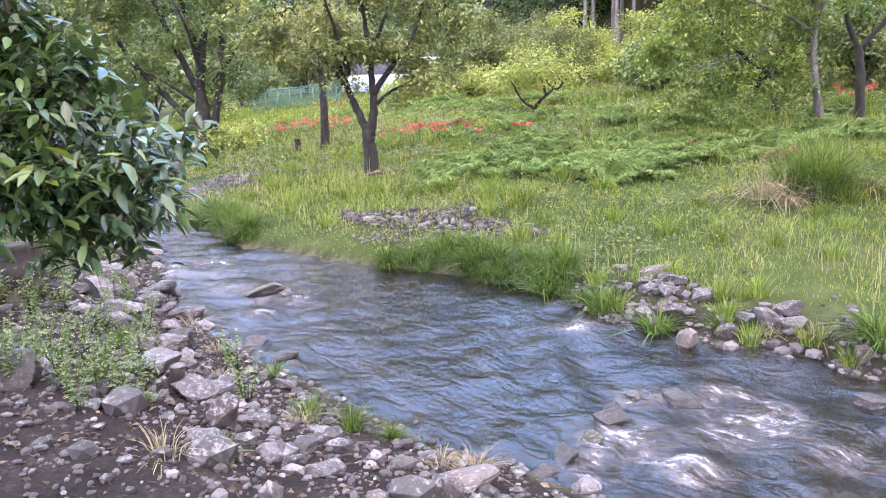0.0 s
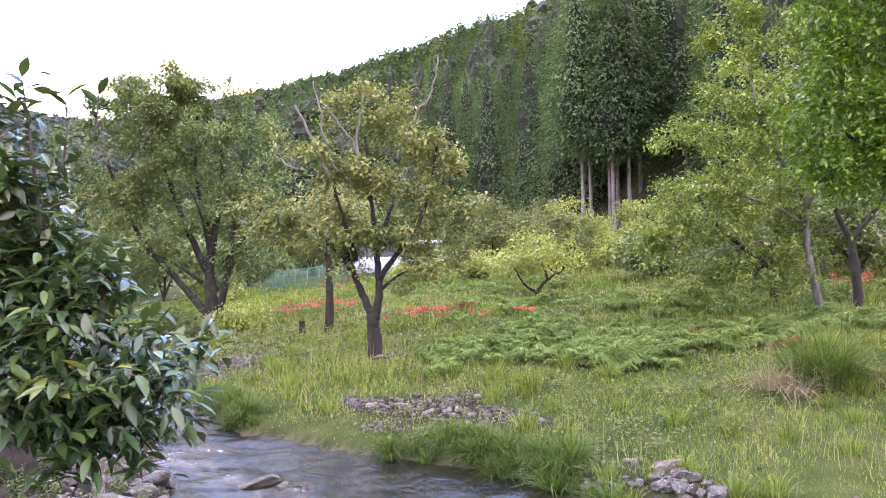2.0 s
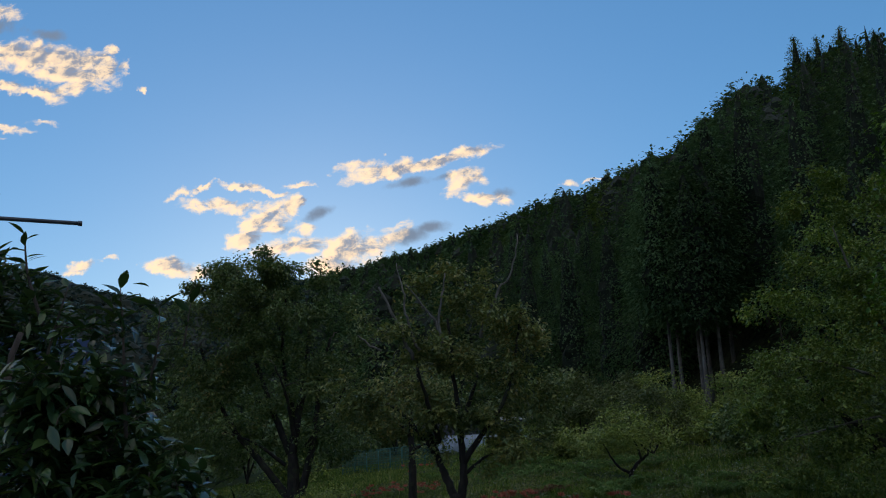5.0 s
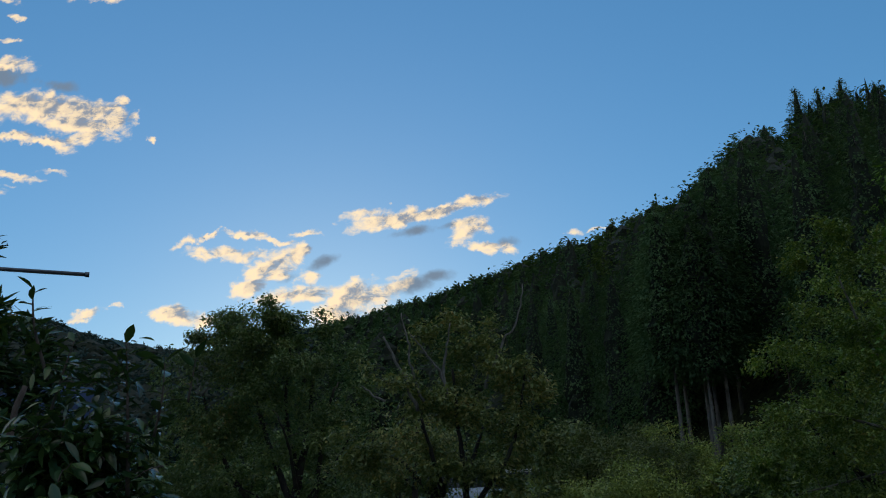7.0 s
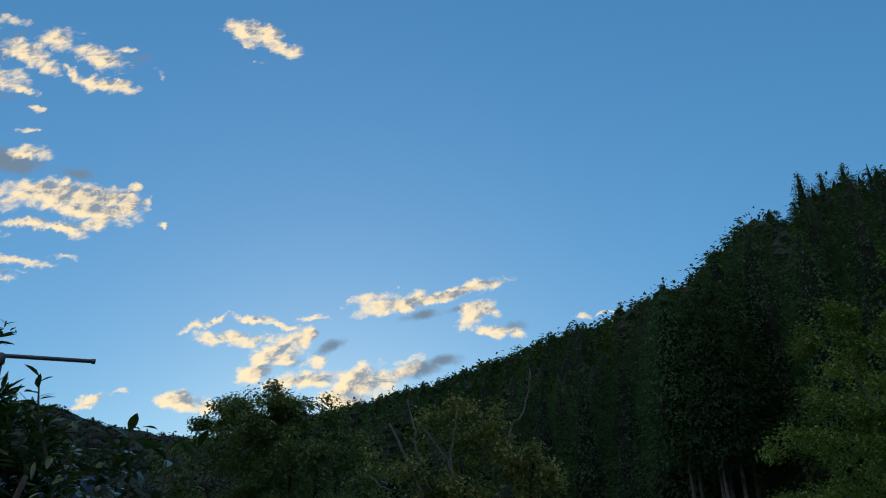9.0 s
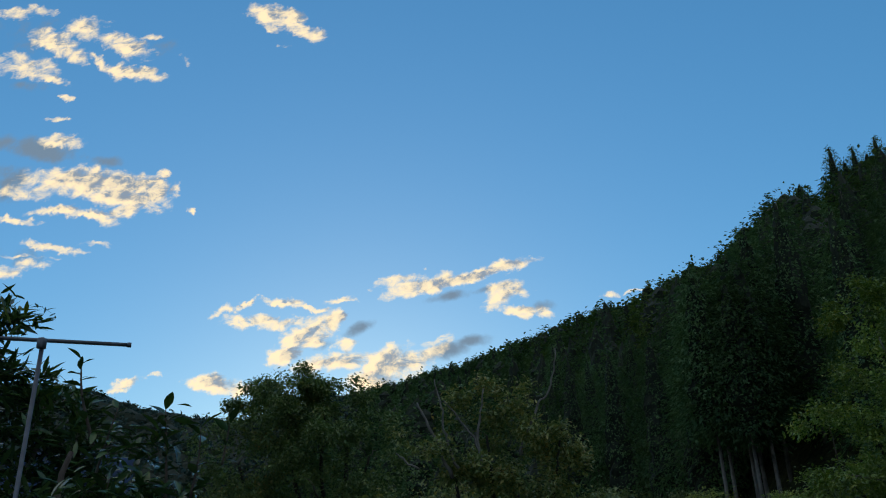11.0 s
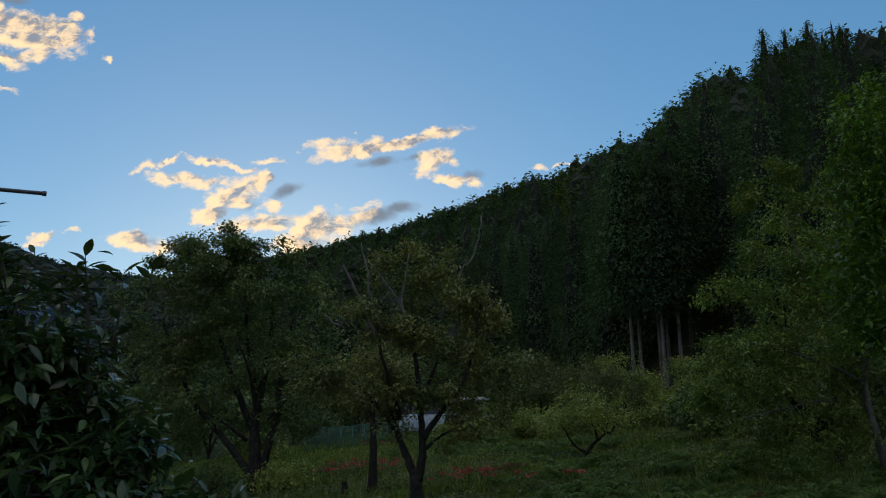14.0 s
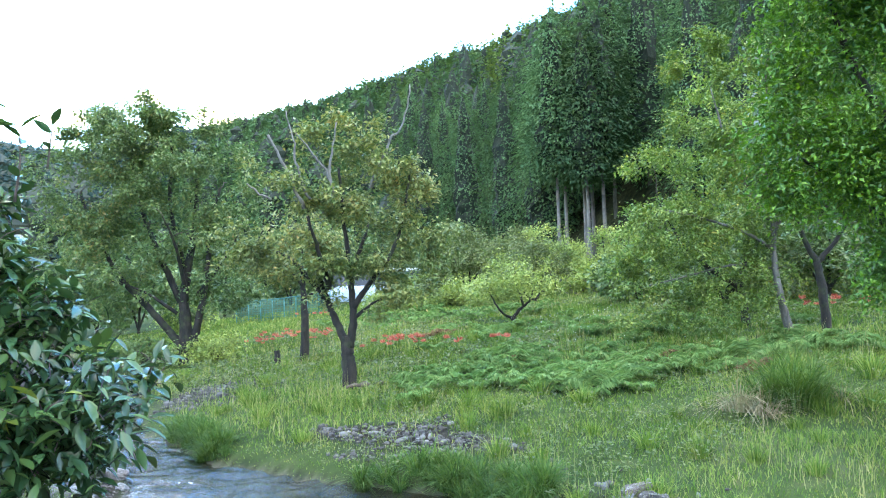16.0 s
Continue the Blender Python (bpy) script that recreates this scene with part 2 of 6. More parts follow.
def edge_side(x, y, line):
    """Signed distance from a polyline, positive on its left."""
    x, y = np.asarray(x, float), np.asarray(y, float)
    best, sign = np.full(x.shape, 1e18), np.zeros(x.shape)
    for (ax, ay), (bx, by) in zip(line[:-1], line[1:]):
        dx, dy = bx - ax, by - ay
        k = np.clip(((x - ax) * dx + (y - ay) * dy) / (dx * dx + dy * dy), 0, 1)
        d = (x - ax - k * dx) ** 2 + (y - ay - k * dy) ** 2
        s = np.where(dx * (y - ay) - dy * (x - ax) > 0, 1.0, -1.0)
        m = d < best
        best, sign = np.where(m, d, best), np.where(m, s, sign)
    return np.sqrt(best) * sign


def wobble(x, y):
    """Smooth unevenness of the ground, about -1 to 1."""
    return (np.sin(x * 0.9 + 1.3 * np.sin(y * 0.55)) + np.sin(y * 1.15 + 1.1 * np.sin(x * 0.7 + 2)) + np.sin((x + y) * 2.3 + np.sin(x * 1.9)) * 0.5) / 2.5


def height(x, y):
    """Height of the ground in metres above the water."""
    x, y = np.asarray(x, float), np.asarray(y, float)
    f, n = edge_side(x, y, FAR_EDGE), -edge_side(x, y, NEAR_EDGE)
    az, r = np.degrees(np.arctan2(x, y)), np.hypot(x, y)
    wood, ridge, angle = (np.interp(az, AZ, v) for v in (WOOD_FROM, RIDGE_AT, RIDGE_ANGLE))
    s = np.maximum(f, 0)
    rise = 0.095 * np.log1p(np.exp(np.clip(0.55 * x + 0.4 * y - 7, -30, 30)))
    bank = 0.12 * np.clip(f / 0.25, 0, 1) + 0.72 * (1 - np.exp(-s / 4)) + 0.014 * np.minimum(s, 120) + np.minimum(rise, 3.2)
    bank = bank + wobble(x, y) * 0.07 * np.clip(s / 3, 0, 1)
    m = np.maximum(n, 0)
    shore = 0.03 + 0.93 * (1 - np.exp(-(m / 2.2) ** 1.3)) + 0.01 * np.minimum(m, 60) + wobble(x * 1.7, y * 1.7) * 0.06 * np.clip(m / 1, 0, 1)
    bed = -0.32 * np.clip(np.minimum(-f, -n) / 0.9, 0, 1) + wobble(x * 2.2, y * 2.2) * 0.05 * np.clip(np.minimum(-f, -n) / 0.9, 0, 1)
    z = np.where(f > 0, bank, np.where(n > 0, shore, bed))
    top = 2.5 + ridge * np.tan(np.radians(angle)) - np.clip((420 - ridge) / 32, 0, 9)
    k = np.clip((r - wood) / (ridge - wood), 0, 1)
    up = z + (top - z) * k ** 0.92
    up = np.where(r > ridge, np.maximum(top - 0.12 * (r - ridge), 0.5 * top), up)
    rough = (np.sin(x * 0.031 + 2) * np.sin(y * 0.043) + np.sin(x * 0.09 + y * 0.05) * 0.4) * np.clip((r - 200) / 400, 0, 1) * 10
    return np.where(r > wood, up + rough * np.clip((ridge - r) / 300, 0, 1), z)

# ---- materials ----
def material(name):
    m = bpy.data.materials.new(name)
    m.use_nodes = True
    t = m.node_tree
    t.nodes.clear()
    return m, t, t.nodes.new("ShaderNodeOutputMaterial")


def noise_at(t, scale, detail=4.0, rough=0.55, vector=None, distortion=0.0, stretch=None):
    if vector is None:
        vector = t.nodes.new("ShaderNodeTexCoord").outputs["Object"]
    if stretch:
        vector = node(t, "ShaderNodeMapping", Vector=vector, Scale=stretch).outputs[0]
    return node(t, "ShaderNodeTexNoise", Vector=vector, Scale=scale, Detail=detail, Roughness=rough, Distortion=distortion).outputs[0]


def ramp(t, fac, stops):
    n = t.nodes.new("ShaderNodeValToRGB")
    while len(n.color_ramp.elements) < len(stops):
        n.color_ramp.elements.new(0.5)
    for e, (at, c) in zip(n.color_ramp.elements, stops):
        e.position, e.color = at, (*c, 1)
    link(t, fac, n.inputs[0])
    return n.outputs[0]


def bumped(t, value, strength, distance):
    return node(t, "ShaderNodeBump", Height=value, Strength=strength, Distance=distance).outputs[0]


def leafy(name, stops, gloss=0.42, shine=0.5, glow=0.25, patch=0.6, spread_by=0.15, by_tree=0.0, by_leaf=0.75):
    """Leaves: each one its own tone, light coming through."""
    m, t, out = material(name)
    geo = t.nodes.new("ShaderNodeNewGeometry")
    tone = calc(t, "ADD", calc(t, "ADD", calc(t, "MULTIPLY", geo.outputs["Random Per Island"], by_leaf), 0.375 - 0.5 * by_leaf), calc(t, "MULTIPLY", calc(t, "SUBTRACT", noise_at(t, patch, 2.0), 0.5), 0.9), 0)
    if by_tree:
        own = t.nodes.new("ShaderNodeAttribute")
        own.attribute_name = "tone"
        tone = calc(t, "ADD", calc(t, "MULTIPLY", tone, 1 - by_tree), calc(t, "MULTIPLY", own.outputs["Fac"], by_tree))
    tone = calc(t, "ADD", tone, 0.12, clamp=True)
    col = ramp(t, tone, stops)
    info = t.nodes.new("ShaderNodeObjectInfo")
    hue = node(t, "ShaderNodeHueSaturation", Color=col, Value=span(t, info.outputs["Random"], 0, 1, 1 - spread_by, 1 + spread_by))
    p = node(t, "ShaderNodeBsdfPrincipled", Base_Color=hue.outputs[0], Roughness=gloss)
    p.inputs["Specular IOR Level"].default_value = shine
    thin = node(t, "ShaderNodeHueSaturation", Color=mix(t, 0.25, hue.outputs[0], (0.16, 0.22, 0.02)), Saturation=1.1, Value=1.3)
    b = node(t, "ShaderNodeBsdfTranslucent", Color=thin.outputs[0])
    s = node(t, "ShaderNodeMixShader", Fac=glow)
    link(t, p.outputs[0], s.inputs[1])
    link(t, b.outputs[0], s.inputs[2])
    link(t, s.outputs[0], out.inputs[0])
    return m


def barky(name, dark, pale, scale=9.0, moss=0.0):
    m, t, out = material(name)
    ridge = noise_at(t, scale, 8.0, 0.68, stretch=(1, 1, 0.22))
    blotch = noise_at(t, 1.7, 3.0)
    col = ramp(t, ridge, [(0.32, dark), (0.70, pale)])
    col = mix(t, span(t, blotch, 0.52, 0.72, 0, 0.5), col, tuple(min(1, c * 1.7 + 0.002) for c in pale))
    if moss:
        col = mix(t, span(t, noise_at(t, 3.5, 5.0), 0.5, 0.66, 0, moss), col, (0.045, 0.07, 0.018))
    p = node(t, "ShaderNodeBsdfPrincipled", Base_Color=col, Roughness=0.92, Normal=bumped(t, ridge, 0.9, 0.03))
    link(t, p.outputs[0], out.inputs[0])
    return m


def stony(name, dark, pale, moss=0.0, wet=0.75, crust=0.55):
    m, t, out = material(name)
    info = t.nodes.new("ShaderNodeObjectInfo")
    where = node(t, "ShaderNodeVectorMath", i0=t.nodes.new("ShaderNodeTexCoord").outputs["Object"], i1=info.outputs["Random"])
    where.operation = "ADD"
    coarse, fine = noise_at(t, 2.2, 6.0, 0.6, where.outputs[0], 0.6), noise_at(t, 22.0, 6.0, 0.7, where.outputs[0])
    col = ramp(t, coarse, [(0.3, dark), (0.68, pale)])
    col = mix(t, span(t, fine, 0.45, 0.62, 0, 0.6), col, tuple(min(1, c * 1.5) for c in pale))
    lich = node(t, "ShaderNodeTexVoronoi", Vector=where.outputs[0], Scale=7.0).outputs[0]
    col = mix(t, calc(t, "MULTIPLY", span(t, lich, 0.22, 0.12), span(t, coarse, 0.5, 0.6, 0, 0.6)), col, (0.34, 0.34, 0.30))
    hue = node(t, "ShaderNodeHueSaturation", Color=col, Value=span(t, info.outputs["Random"], 0, 1, 0.38, 0.95), Saturation=span(t, info.outputs["Random"], 0, 1, 1.1, 0.4))
    col = hue.outputs[0]
    speck = noise_at(t, 9.0, 8.0, 0.75, where.outputs[0], 0.4)
    sky_side = node(t, "ShaderNodeSeparateXYZ", Vector=t.nodes.new("ShaderNodeNewGeometry").outputs["Normal"]).outputs[2]
    col = mix(t, calc(t, "MULTIPLY", span(t, speck, 0.50, 0.60, 0, crust), span(t, sky_side, 0.1, 0.7)), col, (0.33, 0.33, 0.31))
    if moss:
        up = node(t, "ShaderNodeSeparateXYZ", Vector=t.nodes.new("ShaderNodeNewGeometry").outputs["Normal"]).outputs[2]
        col = mix(t, calc(t, "MULTIPLY", span(t, up, 0.25, 0.8, 0, moss), span(t, fine, 0.35, 0.6)), col, (0.06, 0.09, 0.02))
    rough = span(t, fine, 0.3, 0.7, wet - 0.15, wet + 0.15)
    both = calc(t, "ADD", coarse, calc(t, "MULTIPLY", fine, 0.35))
    p = node(t, "ShaderNodeBsdfPrincipled", Base_Color=col, Roughness=rough, Normal=bumped(t, both, 0.8, 0.05))
    link(t, p.outputs[0], out.inputs[0])
    return m


def plain(name, colour, rough=0.6, metal=0.0, vary=0.25, scale=6.0):
    m, t, out = material(name)
    n = noise_at(t, scale, 6.0, 0.65)
    col = mix(t, span(t, n, 0.3, 0.7), tuple(c * (1 - vary) for c in colour), tuple(min(1, c * (1 + vary)) for c in colour))
    p = node(t, "ShaderNodeBsdfPrincipled", Base_Color=col, Roughness=rough, Metallic=metal, Normal=bumped(t, n, 0.15, 0.01))
    link(t, p.outputs[0], out.inputs[0])
    return m


def ground_material():
    m, t, out = material("ground_soil_and_turf")
    where = t.nodes.new("ShaderNodeTexCoord").outputs["Object"]
    zone = t.nodes.new("ShaderNodeAttribute")
    zone.attribute_name = "zone"
    z = node(t, "ShaderNodeSeparateColor", Color=zone.outputs["Color"])
    big, mid, fine = noise_at(t, 0.35, 4.0, 0.6, where), noise_at(t, 2.6, 6.0, 0.65, where), noise_at(t, 28.0, 6.0, 0.7, where)
    turf = ramp(t, calc(t, "ADD", calc(t, "MULTIPLY", big, 0.5), calc(t, "MULTIPLY", mid, 0.5)), [(0.35, (0.020, 0.036, 0.010)), (0.52, (0.040, 0.062, 0.017)), (0.68, (0.085, 0.090, 0.036))])
    soil = ramp(t, calc(t, "ADD", calc(t, "MULTIPLY", mid, 0.5), calc(t, "MULTIPLY", fine, 0.5)), [(0.36, (0.010, 0.008, 0.007)), (0.54, (0.026, 0.022, 0.018)), (0.74, (0.085, 0.075, 0.064))])
    bed = ramp(t, mid, [(0.36, (0.022, 0.024, 0.018)), (0.6, (0.10, 0.09, 0.06))])
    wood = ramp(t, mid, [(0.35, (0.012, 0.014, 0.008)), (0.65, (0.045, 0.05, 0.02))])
    col = mix(t, z.outputs[0], turf, soil)
    col = mix(t, z.outputs[1], col, bed)
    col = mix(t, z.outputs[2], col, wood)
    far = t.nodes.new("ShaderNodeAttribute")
    far.attribute_name = "hazed_wood"
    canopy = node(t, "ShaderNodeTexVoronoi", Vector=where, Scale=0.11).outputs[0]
    # far wood ground: blue-green haze painted in, darker towards the edges of canopy cells
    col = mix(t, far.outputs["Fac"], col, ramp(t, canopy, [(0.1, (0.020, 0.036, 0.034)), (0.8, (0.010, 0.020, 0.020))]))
    relief = calc(t, "ADD", calc(t, "MULTIPLY", mid, 0.6), calc(t, "MULTIPLY", fine, 0.4))
    relief = calc(t, "ADD", relief, calc(t, "MULTIPLY", calc(t, "MULTIPLY", canopy, -6.0), far.outputs["Fac"]))
    p = node(t, "ShaderNodeBsdfPrincipled", Base_Color=col, Roughness=0.95, Normal=bumped(t, relief, 0.7, 0.06))
    p.inputs["Specular IOR Level"].default_value = 0.1
    link(t, p.outputs[0], out.inputs[0])
    return m


def water_material():
    m, t, out = material("running_water")
    uv = t.nodes.new("ShaderNodeAttribute")
    uv.attribute_name = "flow"
    foam = t.nodes.new("ShaderNodeAttribute")
    foam.attribute_name = "foam"
    along = uv.outputs["Vector"]
    a = noise_at(t, 4.6, 2.0, 0.5, along, 0.8, (0.6, 1.0, 1))
    b = noise_at(t, 10.0, 4.0, 0.6, along, 1.2, (0.75, 1.0, 1))
    c = noise_at(t, 30.0, 3.0, 0.6, along, 0.3, (0.5, 1.0, 1))
    chop = span(t, foam.outputs["Fac"], 0.0, 0.8)
    h = calc(t, "ADD", calc(t, "MULTIPLY", a, 1.15), calc(t, "MULTIPLY", b, calc(t, "ADD", calc(t, "MULTIPLY", chop, 1.0), 0.5)))
    h = calc(t, "ADD", h, calc(t, "MULTIPLY", c, calc(t, "ADD", calc(t, "MULTIPLY", chop, 0.35), 0.10)))
    normal = bumped(t, h, 1.0, 0.038)
    gloss = node(t, "ShaderNodeBsdfGlossy", Roughness=0.05, Normal=normal)
    clear = node(t, "ShaderNodeBsdfTransparent", Color=(0.54, 0.49, 0.36, 1))
    murk = node(t, "ShaderNodeBsdfDiffuse", Color=(0.070, 0.075, 0.060, 1))
    deep = node(t, "ShaderNodeMixShader", Fac=0.12)
    link(t, clear.outputs[0], deep.inputs[1])
    link(t, murk.outputs[0], deep.inputs[2])
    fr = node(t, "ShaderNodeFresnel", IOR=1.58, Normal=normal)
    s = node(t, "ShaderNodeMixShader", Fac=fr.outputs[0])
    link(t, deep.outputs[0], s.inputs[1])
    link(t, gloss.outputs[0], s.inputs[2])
    froth = calc(t, "ADD", calc(t, "MULTIPLY", noise_at(t, 4.0, 4.0, 0.6, along, 1.0, (0.5, 1.0, 1)), 0.5), calc(t, "MULTIPLY", noise_at(t, 22.0, 8.0, 0.75, along, 0.8, (0.5, 1.0, 1)), 0.5))
    white = calc(t, "MULTIPLY", span(t, foam.outputs["Fac"], 0.05, 0.9), span(t, froth, 0.48, 0.70, 0.0, 0.55))
    spray = node(t, "ShaderNodeBsdfDiffuse", Color=(0.8, 0.82, 0.84, 1), Normal=normal)
    f = node(t, "ShaderNodeMixShader", Fac=white)
    link(t, s.outputs[0], f.inputs[1])
    link(t, spray.outputs[0], f.inputs[2])
    link(t, f.outputs[0], out.inputs[0])
    return m


GROUND, WATER = ground_material(), water_material()
BARK_DARK = barky("dark_bark", (0.005, 0.004, 0.0035), (0.034, 0.027, 0.021), moss=0.35)
BARK_GREY = barky("grey_bark", (0.045, 0.04, 0.034), (0.17, 0.155, 0.13))
BARK_CEDAR = barky("cedar_bark", (0.06, 0.052, 0.045), (0.24, 0.21, 0.185), 5.0)
# near-black green for crown cores: twigs plus the shade inside, in one colour
SHADED_TWIGS = barky("shade_dark_inner_twigs", (0.006, 0.010, 0.005), (0.024, 0.034, 0.016), 4.0)
DEADWOOD = barky("weathered_deadwood", (0.07, 0.064, 0.058), (0.22, 0.205, 0.185), 12.0)
TWIG = barky("twig_bark", (0.035, 0.028, 0.022), (0.13, 0.10, 0.08), 20.0)
LEAF_PERSIMMON = leafy("persimmon_leaf", [(0.0, (0.06, 0.105, 0.032)), (0.35, (0.14, 0.19, 0.060)), (0.68, (0.25, 0.275, 0.080)), (0.9, (0.34, 0.30, 0.09)), (1.0, (0.42, 0.26, 0.08))])
LEAF_DULL = leafy("dull_orchard_leaf", [(0.0, (0.045, 0.085, 0.028)), (0.5, (0.095, 0.15, 0.046)), (0.88, (0.17, 0.21, 0.06)), (1.0, (0.26, 0.19, 0.06))])
LEAF_CHERRY = leafy("cherry_leaf", [(0.0, (0.07, 0.13, 0.026)), (0.5, (0.15, 0.235, 0.044)), (0.85, (0.27, 0.33, 0.06)), (1.0, (0.40, 0.34, 0.06))])
LEAF_FRESH = leafy("fresh_green_leaf", [(0.0, (0.022, 0.070, 0.010)), (0.5, (0.060, 0.150, 0.017)), (1.0, (0.17, 0.30, 0.026))], 0.4, 0.5, 0.32)
LEAF_GLOSSY = leafy("glossy_dark_leaf", [(0.0, (0.014, 0.040, 0.018)), (0.55, (0.034, 0.078, 0.028)), (0.92, (0.075, 0.13, 0.034)), (1.0, (0.22, 0.24, 0.03))], 0.27, 0.5, 0.14)
LEAF_PLUM = leafy("plum_leaf", [(0.0, (0.12, 0.185, 0.040)), (0.5, (0.26, 0.325, 0.072)), (1.0, (0.44, 0.47, 0.11))])
LEAF_OLIVE = leafy("olive_bush_leaf", [(0.0, (0.06, 0.095, 0.026)), (0.5, (0.115, 0.15, 0.045)), (1.0, (0.19, 0.21, 0.06))])
LEAF_CEDAR = leafy("cedar_spray", [(0.0, (0.040, 0.078, 0.040)), (0.5, (0.080, 0.140, 0.064)), (1.0, (0.150, 0.215, 0.088))], 0.8, 0.04, 0.2, 0.15, 0.35, 0.0, by_leaf=0.35)
LEAF_WOOD = leafy("hill_wood_leaf", [(0.0, (0.024, 0.050, 0.018)), (0.5, (0.050, 0.092, 0.030)), (1.0, (0.115, 0.150, 0.042))], 0.8, 0.04, 0.2, 0.06, 0.1, 0.55, by_leaf=0.35)
LEAF_SLOPE = leafy("slope_conifer_spray", [(0.0, (0.026, 0.056, 0.028)), (0.5, (0.055, 0.102, 0.047)), (1.0, (0.105, 0.160, 0.064))], 0.8, 0.04, 0.2, 0.06, 0.1, 0.55, by_leaf=0.35)
# bluish tone stands in for the air's haze over the far hillside
LEAF_HAZED = leafy("haze_tinted_leaf", [(0.0, (0.020, 0.040, 0.044)), (0.5, (0.034, 0.062, 0.062)), (1.0, (0.055, 0.090, 0.080))], 0.8, 0.1, 0.1, 0.02, 0.1, 0.6)
LEAF_PALE = leafy("pale_leaf_underside", [(0.0, (0.14, 0.18, 0.13)), (0.6, (0.24, 0.27, 0.22)), (1.0, (0.26, 0.18, 0.14))], 0.6, 0.3, 0.1)
BLADE = leafy("meadow_blade", [(0.0, (0.03, 0.075, 0.016)), (0.3, (0.080, 0.145, 0.028)), (0.6, (0.165, 0.235, 0.048)), (0.85, (0.27, 0.295, 0.085)), (1.0, (0.40, 0.34, 0.18))], 0.65, 0.15, 0.3, 0.8)
BLADE_DEEP = leafy("sedge_blade", [(0.0, (0.026, 0.064, 0.016)), (0.5, (0.058, 0.118, 0.026)), (0.9, (0.13, 0.19, 0.045)), (1.0, (0.30, 0.26, 0.10))], 0.6, 0.2, 0.3)
STALK = leafy("seed_stalk", [(0.0, (0.13, 0.17, 0.05)), (0.5, (0.24, 0.25, 0.09)), (1.0, (0.38, 0.33, 0.17))], 0.8, 0.1, 0.2)
BLADE_DRY = leafy("dry_blade", [(0.0, (0.17, 0.135, 0.075)), (0.5, (0.29, 0.245, 0.145)), (1.0, (0.40, 0.35, 0.23))], 0.8, 0.2, 0.2)
FROND = leafy("fern_frond", [(0.0, (0.075, 0.15, 0.042)), (0.5, (0.13, 0.22, 0.066)), (0.92, (0.21, 0.29, 0.10)), (1.0, (0.30, 0.17, 0.07))], 0.65, 0.15, 0.3, 1.2)
PETAL = leafy("lily_petal", [(0.0, (0.40, 0.07, 0.055)), (0.6, (0.52, 0.13, 0.10)), (1.0, (0.60, 0.27, 0.2))], 0.5, 0.3, 0.3)
WHITE_PETAL = leafy("white_petal", [(0.0, (0.55, 0.55, 0.52)), (1.0, (0.8, 0.8, 0.78))], 0.6, 0.3, 0.2)
STONE_GREY = stony("grey_river_stone", (0.028, 0.028, 0.026), (0.135, 0.13, 0.122), 0.12)
STONE_PALE = stony("pale_river_stone", (0.06, 0.057, 0.052), (0.21, 0.20, 0.185))
STONE_RED = stony("reddish_river_stone", (0.034, 0.026, 0.024), (0.12, 0.096, 0.088), 0.1)
STONE_DARK = stony("wet_dark_stone", (0.012, 0.010, 0.009), (0.060, 0.050, 0.043), 0.15, 0.5, 0.12)
STONE_MOSSY = stony("mossy_river_stone", (0.022, 0.02, 0.016), (0.085, 0.075, 0.058), 0.35)
STONE_TAN = stony("tan_river_stone", (0.06, 0.046, 0.036), (0.19, 0.15, 0.115))
STEEL = plain("dull_steel", (0.11, 0.12, 0.14), 0.5, 0.5)
GREEN_NET = plain("green_netting", (0.03, 0.12, 0.09), 0.7)
GREEN_RAIL = plain("green_painted_rail", (0.05, 0.17, 0.15), 0.5)
WHITE_WALL = plain("white_sheeting", (0.42, 0.48, 0.56), 0.45, vary=0.25)
PALE_EDGE = plain("pale_roof_edge", (0.74, 0.74, 0.72), 0.5, vary=0.1)
ROOF_DARK = plain("dark_tiles", (0.05, 0.05, 0.055), 0.6)
TIMBER = plain("weathered_timber", (0.10, 0.075, 0.055), 0.85)
BLUE_TARP = plain("blue_tarpaulin", (0.008, 0.038, 0.115), 0.65)

# ---- mesh tools ----
rng = np.random.default_rng(7)


def fast_mesh(name, verts, tris, smooth=True):
    verts, tris = np.asarray(verts, np.float32), np.asarray(tris, np.int32)
    me = bpy.data.meshes.new(name)
    me.vertices.add(len(verts))
    me.vertices.foreach_set("co", verts.ravel())
    me.loops.add(tris.size)
    me.loops.foreach_set("vertex_index", tris.ravel())
    me.polygons.add(len(tris))
    me.polygons.foreach_set("loop_start", np.arange(0, tris.size, 3, dtype=np.int32))
    me.polygons.foreach_set("use_smooth", np.full(len(tris), smooth))
    me.update(calc_edges=True)
    return me


def solid(name, pieces, mat, parent=None, label="", smooth=True):
    """One mesh object from pieces (verts, triangles)."""
    base, vs, fs = 0, [], []
    for v, f in pieces:
        vs.append(np.asarray(v, float))
        fs.append(np.asarray(f, int) + base)
        base += len(v)
    me = fast_mesh(name, np.concatenate(vs), np.concatenate(fs), smooth)
    me.materials.append(mat)
    ob = new(name, me)
    ob.parent = parent
    return tagged(ob, label)


def share(name, me, parent=None, m=None, label=""):
    """An object on a mesh that is there already."""
    ob = new(name, me)
    ob.parent = parent
    if m is not None:
        ob.matrix_basis = m
    return tagged(ob, label)


def unit(v):
    v = np.asarray(v, float)
    return v / np.maximum(np.linalg.norm(v, axis=-1, keepdims=True), 1e-9)


